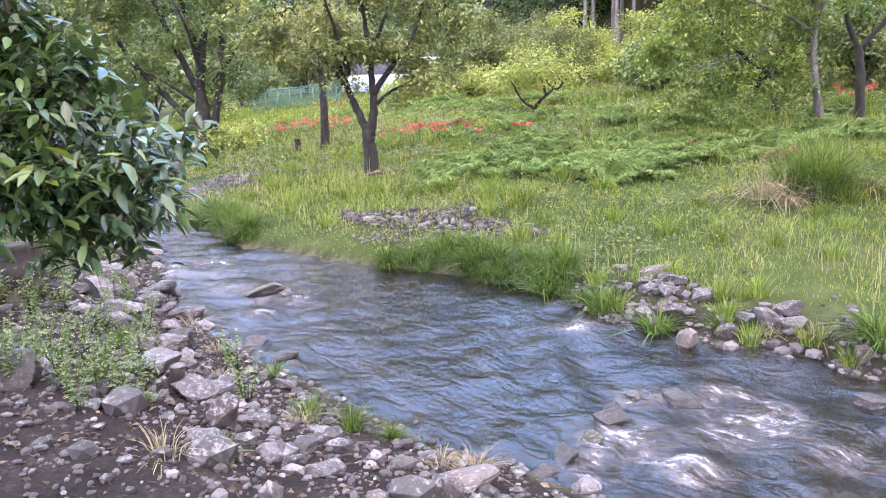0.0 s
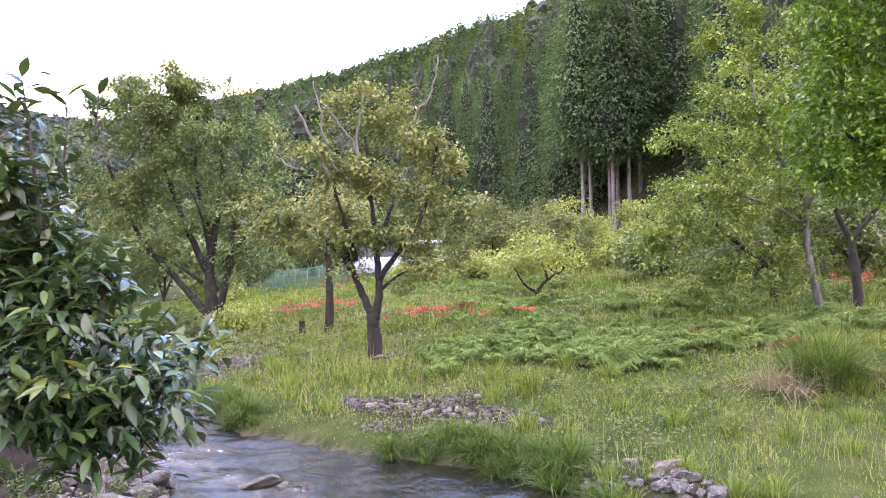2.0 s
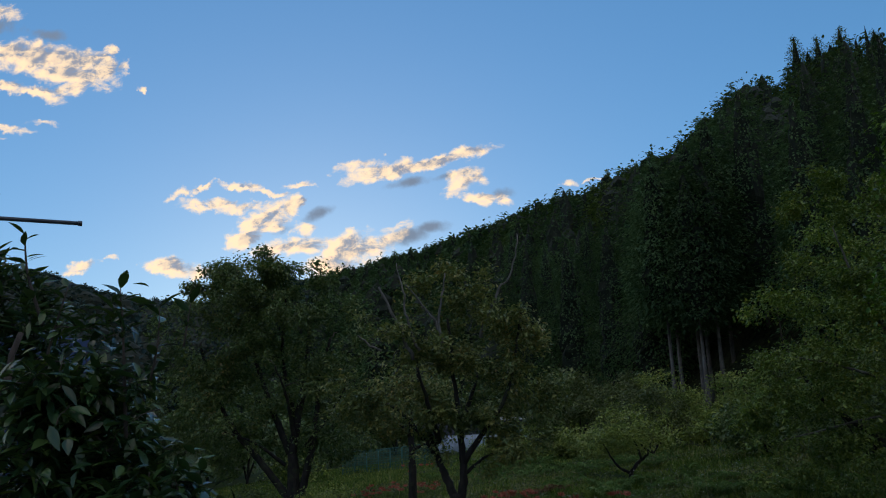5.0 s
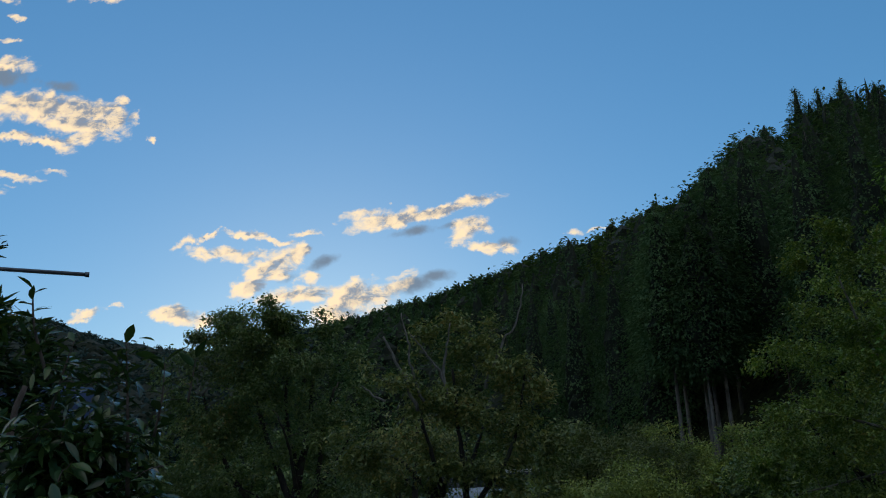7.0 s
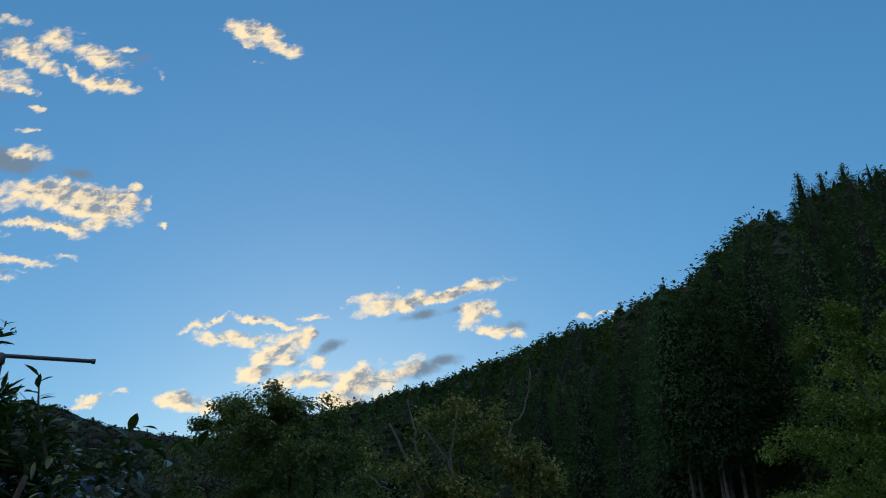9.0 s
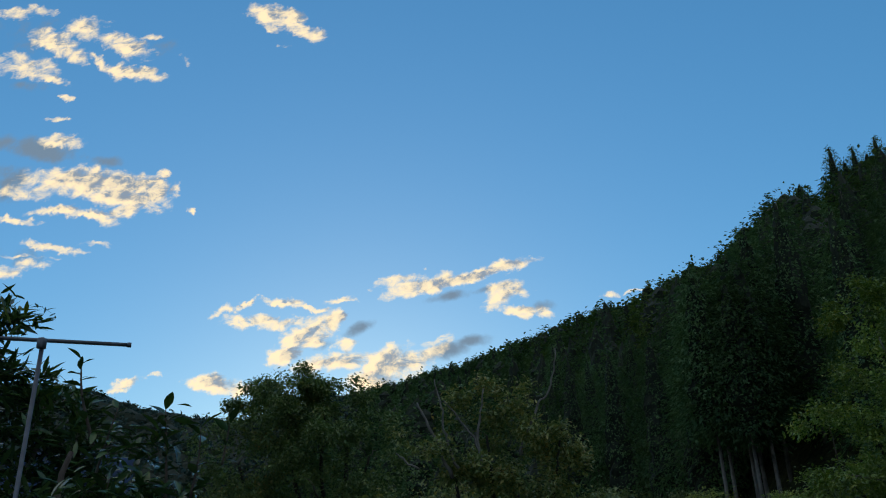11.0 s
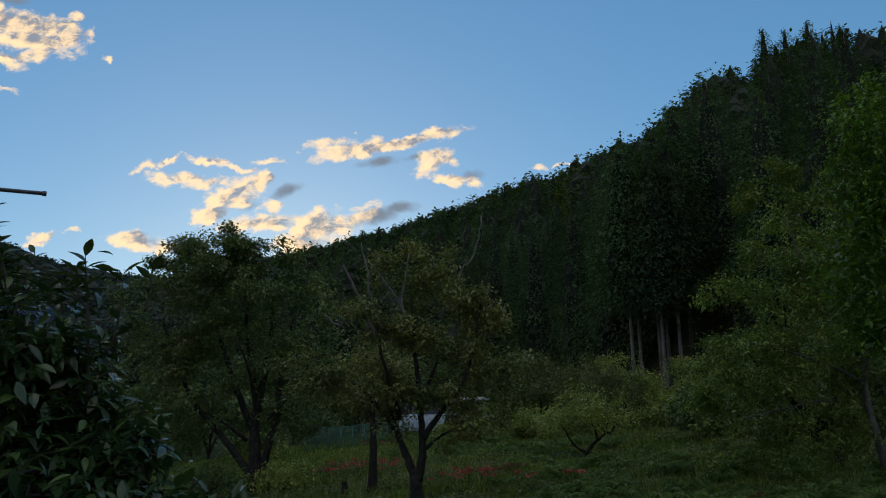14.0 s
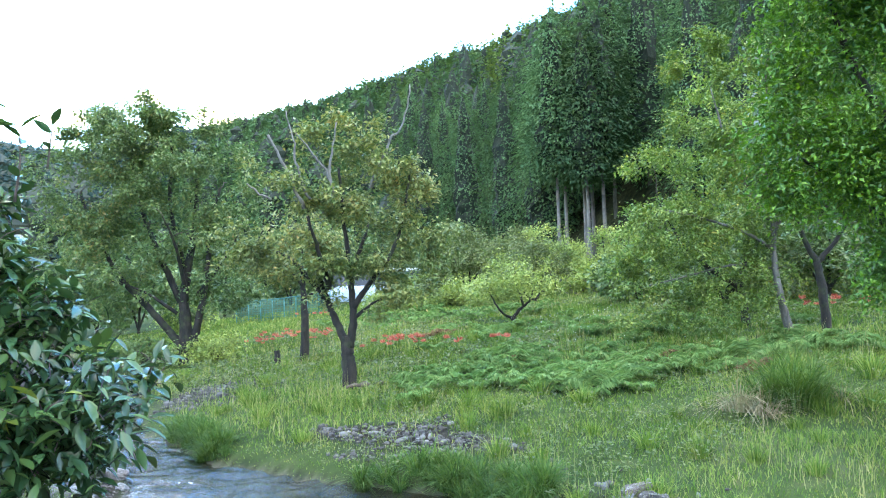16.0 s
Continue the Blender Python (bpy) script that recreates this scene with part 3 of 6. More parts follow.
def tube(points, radii, sides=7, rough=0.0):
    """A tapered limb along points, capped."""
    p, r = np.asarray(points, float), np.broadcast_to(np.asarray(radii, float), (len(points),)).copy()
    d = unit(np.gradient(p, axis=0))
    ref = np.where(np.abs(d[:, 2:3]) > 0.9, [[1.0, 0, 0]], [[0, 0, 1.0]])
    a = unit(np.cross(d, ref))
    for i in range(1, len(a)):
        a[i] = unit(a[i - 1] - d[i] * (a[i - 1] @ d[i]))
    b = np.cross(d, a)
    th = np.linspace(0, 2 * np.pi, sides, endpoint=False)
    k = 1 + rough * rng.normal(size=(len(p), sides)) if rough else np.ones((len(p), sides))
    ring = p[:, None] + (r[:, None] * k)[..., None] * (np.cos(th)[None, :, None] * a[:, None] + np.sin(th)[None, :, None] * b[:, None])
    v = np.concatenate([ring.reshape(-1, 3), p[:1], p[-1:]])
    i, j = np.meshgrid(np.arange(len(p) - 1), np.arange(sides), indexing="ij")
    q0, q1 = i * sides + j, i * sides + (j + 1) % sides
    f = [np.stack([q0, q1, q1 + sides], -1).reshape(-1, 3), np.stack([q0, q1 + sides, q0 + sides], -1).reshape(-1, 3)]
    n, e, js = len(p) * sides, (len(p) - 1) * sides, np.arange(sides)
    f.append(np.stack([np.full(sides, n), (js + 1) % sides, js], -1))
    f.append(np.stack([np.full(sides, n + 1), e + js, e + (js + 1) % sides], -1))
    return v, np.concatenate(f)


def smooth_line(points, steps=5):
    """A Catmull-Rom curve through points."""
    p = np.asarray(points, float)
    q = np.concatenate([2 * p[:1] - p[1:2], p, 2 * p[-1:] - p[-2:-1]])
    out = []
    for i in range(1, len(q) - 2):
        for k in np.linspace(0, 1, steps, endpoint=False):
            a, b, c, d = q[i - 1:i + 3]
            out.append(0.5 * (2 * b + (c - a) * k + (2 * a - 5 * b + 4 * c - d) * k * k + (3 * b - a - 3 * c + d) * k ** 3))
    out.append(p[-1])
    return np.array(out)


def box(x0, y0, z0, x1, y1, z1, bevel=0.012):
    bm = bmesh.new()
    bmesh.ops.create_cube(bm, size=1)
    for v in bm.verts:
        v.co = ((x0 + x1) / 2 + v.co.x * (x1 - x0), (y0 + y1) / 2 + v.co.y * (y1 - y0), (z0 + z1) / 2 + v.co.z * (z1 - z0))
    if bevel:
        bmesh.ops.bevel(bm, geom=bm.edges[:], offset=bevel, segments=1, affect="EDGES")
    bmesh.ops.triangulate(bm, faces=bm.faces[:])
    bm.verts.index_update()
    v, f = [tuple(v.co) for v in bm.verts], [[w.index for w in g.verts] for g in bm.faces]
    bm.free()
    return np.array(v), np.array(f)


def leaves(p, d, n, length, width, fold=0.22, curl=0.15, fine=False):
    """Many leaves at once: base, direction, face, sizes."""
    p, d = np.asarray(p, float), unit(d)
    count = len(p)
    length, width = np.broadcast_to(length, (count,))[:, None], np.broadcast_to(width, (count,))[:, None]
    s = unit(np.cross(d, n))
    n = np.cross(s, d)
    if not fine:
        mid = p + d * length * 0.45
        v = np.stack([p, mid + s * width * 0.5 + n * fold * width * 0.5, p + d * length - n * curl * length, mid - s * width * 0.5 + n * fold * width * 0.5], 1)
        f = np.array([[0, 1, 2], [0, 2, 3]])
        k = 4
    else:
        rows = [p[:, None]]
        for t, w in ((0.14, 0.52), (0.36, 0.98), (0.62, 0.88), (0.85, 0.42)):
            c = p + d * length * t - n * curl * length * t * t
            e = s * width * 0.5 * w
            up = n * fold * width * 0.5 * w
            rows.append(np.stack([c + e + up, c, c - e + up], 1))
        rows.append((p + d * length - n * curl * length)[:, None])
        v = np.concatenate(rows, 1)
        f = [[0, 1, 2], [0, 2, 3]]
        for r in range(3):
            a = 1 + r * 3
            f += [[a, a + 3, a + 4], [a, a + 4, a + 1], [a + 1, a + 4, a + 5], [a + 1, a + 5, a + 2]]
        f = np.array(f + [[10, 13, 11], [11, 13, 12]])
        k = 14
    tris = (f[None] + (np.arange(count) * k)[:, None, None]).reshape(-1, 3)
    return v.reshape(-1, 3), tris


def blades(p, lean, tall, wide, bend=0.5, parts=3, sag=0.45):
    """Grass blades at p that lean by a vector and bend over."""
    p, lean = np.asarray(p, float), np.asarray(lean, float)
    c = len(p)
    tall, wide = np.broadcast_to(tall, (c,))[:, None], np.broadcast_to(wide, (c,))[:, None]
    s = unit(np.cross(np.concatenate([lean[:, :2] + 1e-4, np.zeros((c, 1))], 1), [[0, 0, 1.0]]))
    turn = rng.uniform(-1.2, 1.2, (c, 1))
    s = s * np.cos(turn) + np.cross([[0, 0, 1.0]], s) * np.sin(turn)
    rows = []
    for i in range(parts):
        t = i / parts
        mid = p + lean * tall * (t * (1 - bend) + bend * t * t) + np.array([[0, 0, 1.0]]) * tall * (t - sag * bend * np.linalg.norm(lean, axis=1, keepdims=True) * t * t)
        w = s * wide * 0.5 * (1 - 0.75 * t)
        rows += [mid - w, mid + w]
    rows.append(p + lean * tall + np.array([[0, 0, 1.0]]) * tall * (1 - sag * bend * np.linalg.norm(lean, axis=1, keepdims=True)))
    v = np.stack(rows, 1)
    f = []
    for i in range(parts - 1):
        a = 2 * i
        f += [[a, a + 1, a + 3], [a, a + 3, a + 2]]
    f.append([2 * parts - 2, 2 * parts - 1, 2 * parts])
    k = 2 * parts + 1
    return v.reshape(-1, 3), (np.array(f)[None] + (np.arange(c) * k)[:, None, None]).reshape(-1, 3)


def thing(name, at, label, category, group="", turn=0.0):
    e = new(name)
    e.empty_display_size = 0.2
    e.matrix_basis = pose(*at, 0, 0, turn)
    return tagged(e, label, category, group)


def on_ground(x, y, sink=0.0):
    return (x, y, float(height(x, y)) - sink)


def in_blobs(blobs, count, shell=0.35):
    """Points in a set of ellipsoids (x, y, z, rx, ry, rz), thicker towards the outside."""
    b = np.array(blobs, float)
    vol = b[:, 3] * b[:, 4] * b[:, 5]
    tufts = max(8, count // 9)
    pick = rng.choice(len(b), tufts, p=vol ** 0.7 / (vol ** 0.7).sum())
    u = unit(rng.normal(size=(tufts, 3)))
    r = rng.uniform(shell ** 3, 1.15, (tufts, 1)) ** (1 / 3)
    mid = b[pick, :3] + u * r * b[pick, 3:]
    wide = 0.15 * np.cbrt(vol[pick])[:, None] + 0.07
    which = rng.integers(0, tufts, count)
    return mid[which] + rng.normal(size=(count, 3)) * wide[which] * [[1, 1, 0.42]]


def tree(at, limbs, blobs, twigs, per_twig, leaf, leaf_mat, bark, names, turn=0.0, hang=0.5, fine=False, twig_r=0.012, group="", dead=(), shoots=(), fold=0.22, level=0.45, scatter=0.22, gaps=0.0, wood_rough=0.06):
    """A tree: limbs are (points, base radius, tip radius); twigs grow from them into the blobs and carry leaves.
    names: object name, label, category, trunk label, crown label."""
    t = thing(names[0], at, names[1], names[2], group, turn)
    wood, nodes, reach = [], [], []
    for pts, r0, r1 in limbs:
        line = smooth_line(pts, 6)
        line[1:-1] += rng.normal(size=(len(line) - 2, 3)) * min(r0 * 0.12, 0.008)
        rad = r0 + (r1 - r0) * np.linspace(0, 1, len(line)) ** 0.8
        wood.append(tube(line, rad, 9, wood_rough))
        nodes += list(line[len(line) // 4:])
        reach += list(rad[len(line) // 4:])
    nodes, reach = np.array(nodes), np.array(reach)
    ends = in_blobs(blobs, twigs)
    if gaps:
        g = np.array([noise.noise(Vector(e) * 0.9) for e in ends])
        ends = ends[g > -gaps]
    order = np.argsort([np.min(((nodes - e) ** 2).sum(1)) for e in ends])
    lp, ld = [], []
    slim = []
    for e in ends[order]:
        cost = ((nodes - e) ** 2).sum(1) + np.where(nodes[:, 2] > e[2] + 0.3, 0.6, 0)
        i = int(np.argmin(cost))
        a = nodes[i]
        way = e - a
        dist = np.linalg.norm(way)
        k = np.linspace(0, 1, 5)[:, None]
        line = a + way * k + np.array([[0, 0, 1.0]]) * dist * 0.14 * np.sin(k * np.pi) * (1 - 0.5 * hang) + rng.normal(size=(5, 3)) * dist * 0.03 * np.sin(k * np.pi)
        r = min(reach[i] * 0.65, twig_r * (0.5 + dist))
        rad = np.linspace(r, max(r * 0.3, 0.0025), 5)
        slim.append(tube(line, rad, 4))
        nodes, reach = np.concatenate([nodes, line[2:]]), np.concatenate([reach, rad[2:]])
        m = max(3, int(per_twig * rng.uniform(0.5, 1.5)))
        q = rng.uniform(0.35, 1.03, m)
        base = np.stack([np.interp(q, np.linspace(0, 1, 5), line[:, c]) for c in range(3)], 1)
        lp.append(base + rng.normal(size=(m, 3)) * scatter)
        out = unit(way)[None] * 0.6 + rng.normal(size=(m, 3)) * 0.65
        out[:, 2] = out[:, 2] * 0.6 - hang
        ld.append(out)
    for pts, r0 in shoots:
        line = smooth_line(pts, 5)
        slim.append(tube(line, np.linspace(r0, r0 * 0.3, len(line)), 5))
        m = max(6, int(np.linalg.norm(np.diff(line, axis=0), axis=1).sum() / (leaf[0] * 0.33)))
        q = np.linspace(0.1, 1.0, m)
        base = np.stack([np.interp(q, np.linspace(0, 1, len(line)), line[:, c]) for c in range(3)], 1)
        a = np.arange(m) * 2.4
        lp.append(base)
        ld.append(np.stack([np.cos(a), np.sin(a), 0.15 + 0.9 * q ** 4 + rng.normal(size=m) * 0.15], 1))
    lp, ld = np.concatenate(lp), np.concatenate(ld)
    up = rng.normal(size=lp.shape) * level + [[0, 0, 1.0]]
    size = leaf[0] * rng.uniform(0.6, 1.2, len(lp))
    trunk = solid("trunk", wood, bark, t, names[3])
    if slim:
        tagged(solid("twig_work", slim, TWIG, t), kind="stuff")
    solid("crown", [leaves(lp, ld, up, size, size * leaf[1], fold, fine=fine)], leaf_mat, t, names[4], smooth=fine)
    tagged(t.children[-1], kind="stuff")
    for pts, r0, r1 in dead:
        line = smooth_line(pts, 5)
        line[1:-1] += rng.normal(size=(len(line) - 2, 3)) * 0.02
        solid("dead_branch", [tube(line, np.linspace(r0, r1, len(line)), 6, 0.05)], DEADWOOD, t, "bare weathered grey branch")
    return t

# ---- ground and water ----
def build_ground():
    radii = np.concatenate([np.linspace(0.3, 3, 22), 3 * np.exp(np.linspace(0.02, np.log(20), 190)), 60 * np.exp(np.linspace(0.02, np.log(40), 110))])
    az = np.radians(np.concatenate([np.arange(-180, -48, 3.0), np.arange(-48, 48, 0.5), np.arange(48, 180, 3.0)]))
    rr, aa = np.meshgrid(radii, az, indexing="ij")
    x, y = rr * np.sin(aa), rr * np.cos(aa)
    z = height(x, y)
    v = np.concatenate([np.stack([x, y, z], -1).reshape(-1, 3), [[0, 0, float(height(0, 0))]]])
    n, m = len(radii), len(az)
    i, j = np.meshgrid(np.arange(n - 1), np.arange(m), indexing="ij")
    a, b = i * m + j, i * m + (j + 1) % m
    f = np.concatenate([np.stack([a, a + m, b + m], -1).reshape(-1, 3), np.stack([a, b + m, b], -1).reshape(-1, 3),
                        np.stack([np.full(m, n * m), np.arange(m), (np.arange(m) + 1) % m], -1)])
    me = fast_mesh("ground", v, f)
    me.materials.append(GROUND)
    fx, fy = v[:, 0], v[:, 1]
    far, near = edge_side(fx, fy, FAR_EDGE), -edge_side(fx, fy, NEAR_EDGE)
    r, a = np.hypot(fx, fy), np.degrees(np.arctan2(fx, fy))
    soil = np.clip(near / 0.1, 0, 1) * (near < 9) * (r < 60) + np.clip(1 - far / np.where(fx > 1.5, 0.9, 0.12), 0, 1) * (far > 0) + gravel_amount(fx, fy)
    bed = ((far <= 0) & (near <= 0)).astype(float)
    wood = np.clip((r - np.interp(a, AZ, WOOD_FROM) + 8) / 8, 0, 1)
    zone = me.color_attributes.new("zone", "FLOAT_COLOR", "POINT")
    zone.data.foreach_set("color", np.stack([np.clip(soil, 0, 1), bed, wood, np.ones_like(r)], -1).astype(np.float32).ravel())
    dist = me.attributes.new("hazed_wood", "FLOAT", "POINT")
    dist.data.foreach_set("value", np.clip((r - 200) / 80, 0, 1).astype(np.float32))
    return tagged(new("ground", me), "uneven valley ground of turf, stony soil and wooded slopes", "ground", kind="structure")


def gravel_amount(x, y):
    """1 on the gravel bar in the meadow and the bare patch upstream, 0 elsewhere."""
    k = np.clip(((x + 1.9) * 3.3 + (y - 13.1) * -2.3) / (3.3 ** 2 + 2.3 ** 2), 0, 1)
    d = np.hypot(x + 1.9 - 3.3 * k, y - 13.1 + 2.3 * k) / (0.16 + 0.62 * np.sin(np.pi * np.clip(k, 0.05, 0.95)) ** 2)
    bare = np.hypot((x + 5.2) / 1.3, (y - 19.5) / 2.6)
    return np.clip(1.35 - d + 0.5 * wobble(x * 4, y * 4), 0, 1) + 0.8 * np.clip(1.4 - bare + 0.4 * wobble(x * 3, y * 3), 0, 1)


RAPIDS = [(1.20, 5.02, 0.30), (2.15, 5.62, 0.34), (2.2, 5.2, 0.36), (1.75, 5.0, 0.2), (0.9, 4.7, 0.2), (1.5, 4.6, 0.22), (-2.85, 9.75, 0.35), (2.6, 4.7, 0.2), (-3.7, 11.0, 0.6), (-2.0, 9.1, 0.35), (1.3, 7.7, 0.3), (1.5, 5.75, 0.2), (-2.2, 8.4, 0.2)]


def build_water():
    pair = [(2, 2), (3, 3), (4, 4), (5, 5), (6, 7), (8, 9), (10, 11), (12, 13), (14, 16), (15, 18), (16, 19), (17, 21), (18, 22)]
    na, fa = np.array([NEAR_EDGE[i] for i, _ in pair]), np.array([FAR_EDGE[j] for _, j in pair])
    s = np.concatenate([[0], np.cumsum(np.linalg.norm(np.diff((na + fa) / 2, axis=0), axis=1))])
    at = np.concatenate([np.arange(0, s[3], 0.5), np.arange(s[3], s[10], 0.075), np.arange(s[10], s[-1], 0.4)])

    def trace(line, idx):
        pts = np.array(line, float)
        cum = np.concatenate([[0], np.cumsum(np.linalg.norm(np.diff(pts, axis=0), axis=1))])
        g = np.interp(at, s, cum[idx])
        return np.stack([np.interp(g, cum, pts[:, 0]), np.interp(g, cum, pts[:, 1])], 1)

    a, b = trace(NEAR_EDGE, [i for i, _ in pair]), trace(FAR_EDGE, [j for _, j in pair])
    w = np.linalg.norm(b - a, axis=1, keepdims=True)
    u = (b - a) / w
    a, b = a - u * 0.35, b + u * 0.35
    k = np.linspace(0, 1, 72)
    p = a[:, None] + (b - a)[:, None] * k[None, :, None]
    x, y = p[..., 0], p[..., 1]
    foam = np.zeros_like(x)
    for fx, fy, fr in RAPIDS:
        foam = np.maximum(foam, np.exp(-((x - fx) ** 2 + (y - fy) ** 2) / fr ** 2))
    q = at[:, None] + 0 * x
    c = (k[None] - 0.5) * (w + 0.7)
    lively = 0.9 + 0.6 * np.clip((-0.5 - x) / 2, 0, 1) + 1.5 * foam + 1.3 * np.clip((x - 0.2) / 2, 0, 1)
    z = 0.012 * lively * (np.sin(q * 5.3 + 2.1 * np.sin(c * 2.3 + q * 0.6)) + 0.7 * np.sin(c * 6.1 + q * 3.1 + 1.7 * np.sin(q * 1.9)) + 0.5 * np.sin(q * 11 - c * 7 + np.sin(c * 5)))
    v = np.stack([x, y, z + 0.02 * foam], -1).reshape(-1, 3)
    n, m = x.shape
    i, j = np.meshgrid(np.arange(n - 1), np.arange(m - 1), indexing="ij")
    e = i * m + j
    f = np.concatenate([np.stack([e, e + m, e + m + 1], -1).reshape(-1, 3), np.stack([e, e + m + 1, e + 1], -1).reshape(-1, 3)])
    me = fast_mesh("water", v, f)
    me.materials.append(WATER)
    me.attributes.new("flow", "FLOAT_VECTOR", "POINT").data.foreach_set("vector", np.stack([q, c, 0 * q], -1).astype(np.float32).ravel())
    me.attributes.new("foam", "FLOAT", "POINT").data.foreach_set("value", foam.astype(np.float32).ravel())
    return tagged(new("water", me), "clear shallow stream running over stones with white riffles", "stream", kind="structure")


build_ground()
build_water()


# ---- woods on the hill ----
def lumpy_core(profile, rings, sides, tiers, rough):
    """The dense inside of a crown, of height and radius 1: rings of boughs with hollows between."""
    k = np.linspace(0, 1, rings)
    a = np.linspace(0, 2 * np.pi, sides, endpoint=False)
    off = rng.uniform(0, 6.28, 4)
    kk, aa = np.meshgrid(k, a, indexing="ij")
    saw = 1 - ((kk * tiers + 0.18 * np.sin(3 * aa + off[0]) + 0.12 * np.sin(5 * aa + off[1])) % 1.0)
    r = profile(kk) * (0.78 + 0.30 * saw) * (1 + rough * (np.sin(4 * aa + 9 * kk + off[2]) + np.sin(7 * aa - 14 * kk + off[3])) * 0.5 + rng.normal(size=kk.shape) * rough * 0.5)
    v = np.stack([r * np.cos(aa), r * np.sin(aa), kk], -1).reshape(-1, 3)
    i, j = np.meshgrid(np.arange(rings - 1), np.arange(sides), indexing="ij")
    q, w = i * sides + j, i * sides + (j + 1) % sides
    return v, np.concatenate([np.stack([q, w, w + sides], -1).reshape(-1, 3), np.stack([q, w + sides, q + sides], -1).reshape(-1, 3)])


def cone_profile(k):
    return np.clip(0.5 + k * 3, 0, 1) * np.maximum(1 - k ** 1.7, 0) ** 0.8 + 0.01


def dome_profile(k):
    return np.sqrt(np.maximum(1 - (2 * k - 0.9) ** 2 / 1.22, 0.0)) ** 0.9 + 0.01


def spire_profile(k):
    return np.clip(0.6 + k * 3, 0, 1) * np.maximum(1 - k, 0) ** 0.95 + 0.005


def crown_shape(profile, pads, per, size, aspect, tiers, core=0.8, droop=0.35, flat=0.3, rough=0.16, rings=15, sides=11):
    """A crown of height 1 and radius 1 (in a tree about 3.3 times as tall as its radius): dense inside, boughs of small sprays outside."""
    v, f = lumpy_core(profile, rings, sides, tiers, rough)
    v[:, :2] *= core
    k = (np.arange(pads) + rng.uniform(0, 1, pads)) / pads
    k = 1 - (1 - k) ** 0.7
    a = np.arange(pads) * 2.39996 + rng.uniform(-0.5, 0.5, pads)
    r = profile(k) * rng.uniform(0.66, 1.08, pads)
    mid = np.stack([r * np.cos(a), r * np.sin(a), k], 1)
    big = 0.10 + 0.13 * profile(k)
    pick = rng.integers(0, pads, pads * per)
    n = len(pick)
    o = np.stack([np.cos(a), np.sin(a), 0 * a], 1)[pick]
    out = rng.normal(size=(n, 3)) * big[pick][:, None]
    along = np.abs((out * o).sum(1))
    pos = mid[pick] + out * [1, 1, flat / 3.3]
    pos[:, 2] -= droop * along / 3.3
    way = o + unit(out) * 0.7 + rng.normal(size=(n, 3)) * 0.3
    way[:, 2] -= droop * 0.6
    up = rng.normal(size=(n, 3)) * 0.28 + [[0, 0, 1.0]] + o * 0.45
    return v, f, pos, way, up, size * rng.uniform(0.6, 1.25, n), aspect


def grown(shape, tall, wide, low, leaf_scale=1.0):
    """Vertices and triangles of a crown at its real size, standing on z = low."""
    v, f, pos, way, up, size, aspect = shape
    k = np.array([wide, wide, tall])
    lv, lf = leaves(pos * k, way, up, size * leaf_scale, size * leaf_scale * aspect, fold=0.12, curl=0.22)
    both = np.concatenate([v * k, lv])
    both[:, 2] += low
    return both, np.concatenate([f, lf + len(v)]), np.arange(len(f) + len(lf)) < len(f)


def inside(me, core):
    """Gives the crown's core dark twig material, inner shade painted into the colour."""
    me.materials.append(SHADED_TWIGS)
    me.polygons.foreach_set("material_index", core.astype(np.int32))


def cedar_meshes(tall, bare, wide):
    """Trunk and crown of a cedar."""
    lean = rng.normal(size=2) * 0.12
    line = np.array([[lean[0] * k, lean[1] * k, tall * k] for k in np.linspace(0, 1, 9)])
    tv, tf = tube(line, 0.165 * (1 - np.linspace(0, 0.93, 9)), 9, 0.03)
    tm = fast_mesh("cedar_trunk", tv, tf)
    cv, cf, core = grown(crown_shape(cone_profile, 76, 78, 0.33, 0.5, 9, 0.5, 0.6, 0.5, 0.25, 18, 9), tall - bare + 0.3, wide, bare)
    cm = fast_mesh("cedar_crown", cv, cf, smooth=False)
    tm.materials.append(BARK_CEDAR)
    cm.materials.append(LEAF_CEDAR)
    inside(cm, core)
    return tm, cm


CEDARS = [cedar_meshes(t, b, w) for t, b, w in ((19, 7.6, 2.7), (18, 8.2, 2.5), (17.5, 7.4, 2.8), (19, 7.9, 2.6))]
EDGE_TREES = [cedar_meshes(t, b, w) for t, b, w in ((17, 0.8, 3.3), (18.5, 1.2, 3.0), (15, 0.6, 3.5))]


def spread(az0, az1, r0, r1, gap, tries):
    """Plan positions on the hill, kept apart; r0 and r1 are counted from the wood's edge."""
    kept = np.zeros((0, 2))
    for _ in range(tries):
        a = rng.uniform(az0, az1)
        r = np.interp(a, AZ, WOOD_FROM) + rng.uniform(r0, r1)
        p = np.array([r * math.sin(radians(a)), r * math.cos(radians(a))])
        if len(kept) == 0 or ((kept - p) ** 2).sum(1).min() > gap * gap:
            kept = np.concatenate([kept, p[None]])
    return kept


def headroom(x, y, over=0.0):
    """How tall a tree may be here and still stay under the skyline's slope."""
    a, r = math.degrees(math.atan2(x, y)), math.hypot(x, y)
    return 2.7 + r * math.tan(radians(float(np.interp(a, AZ, RIDGE_ANGLE)) + over)) - float(height(x, y))


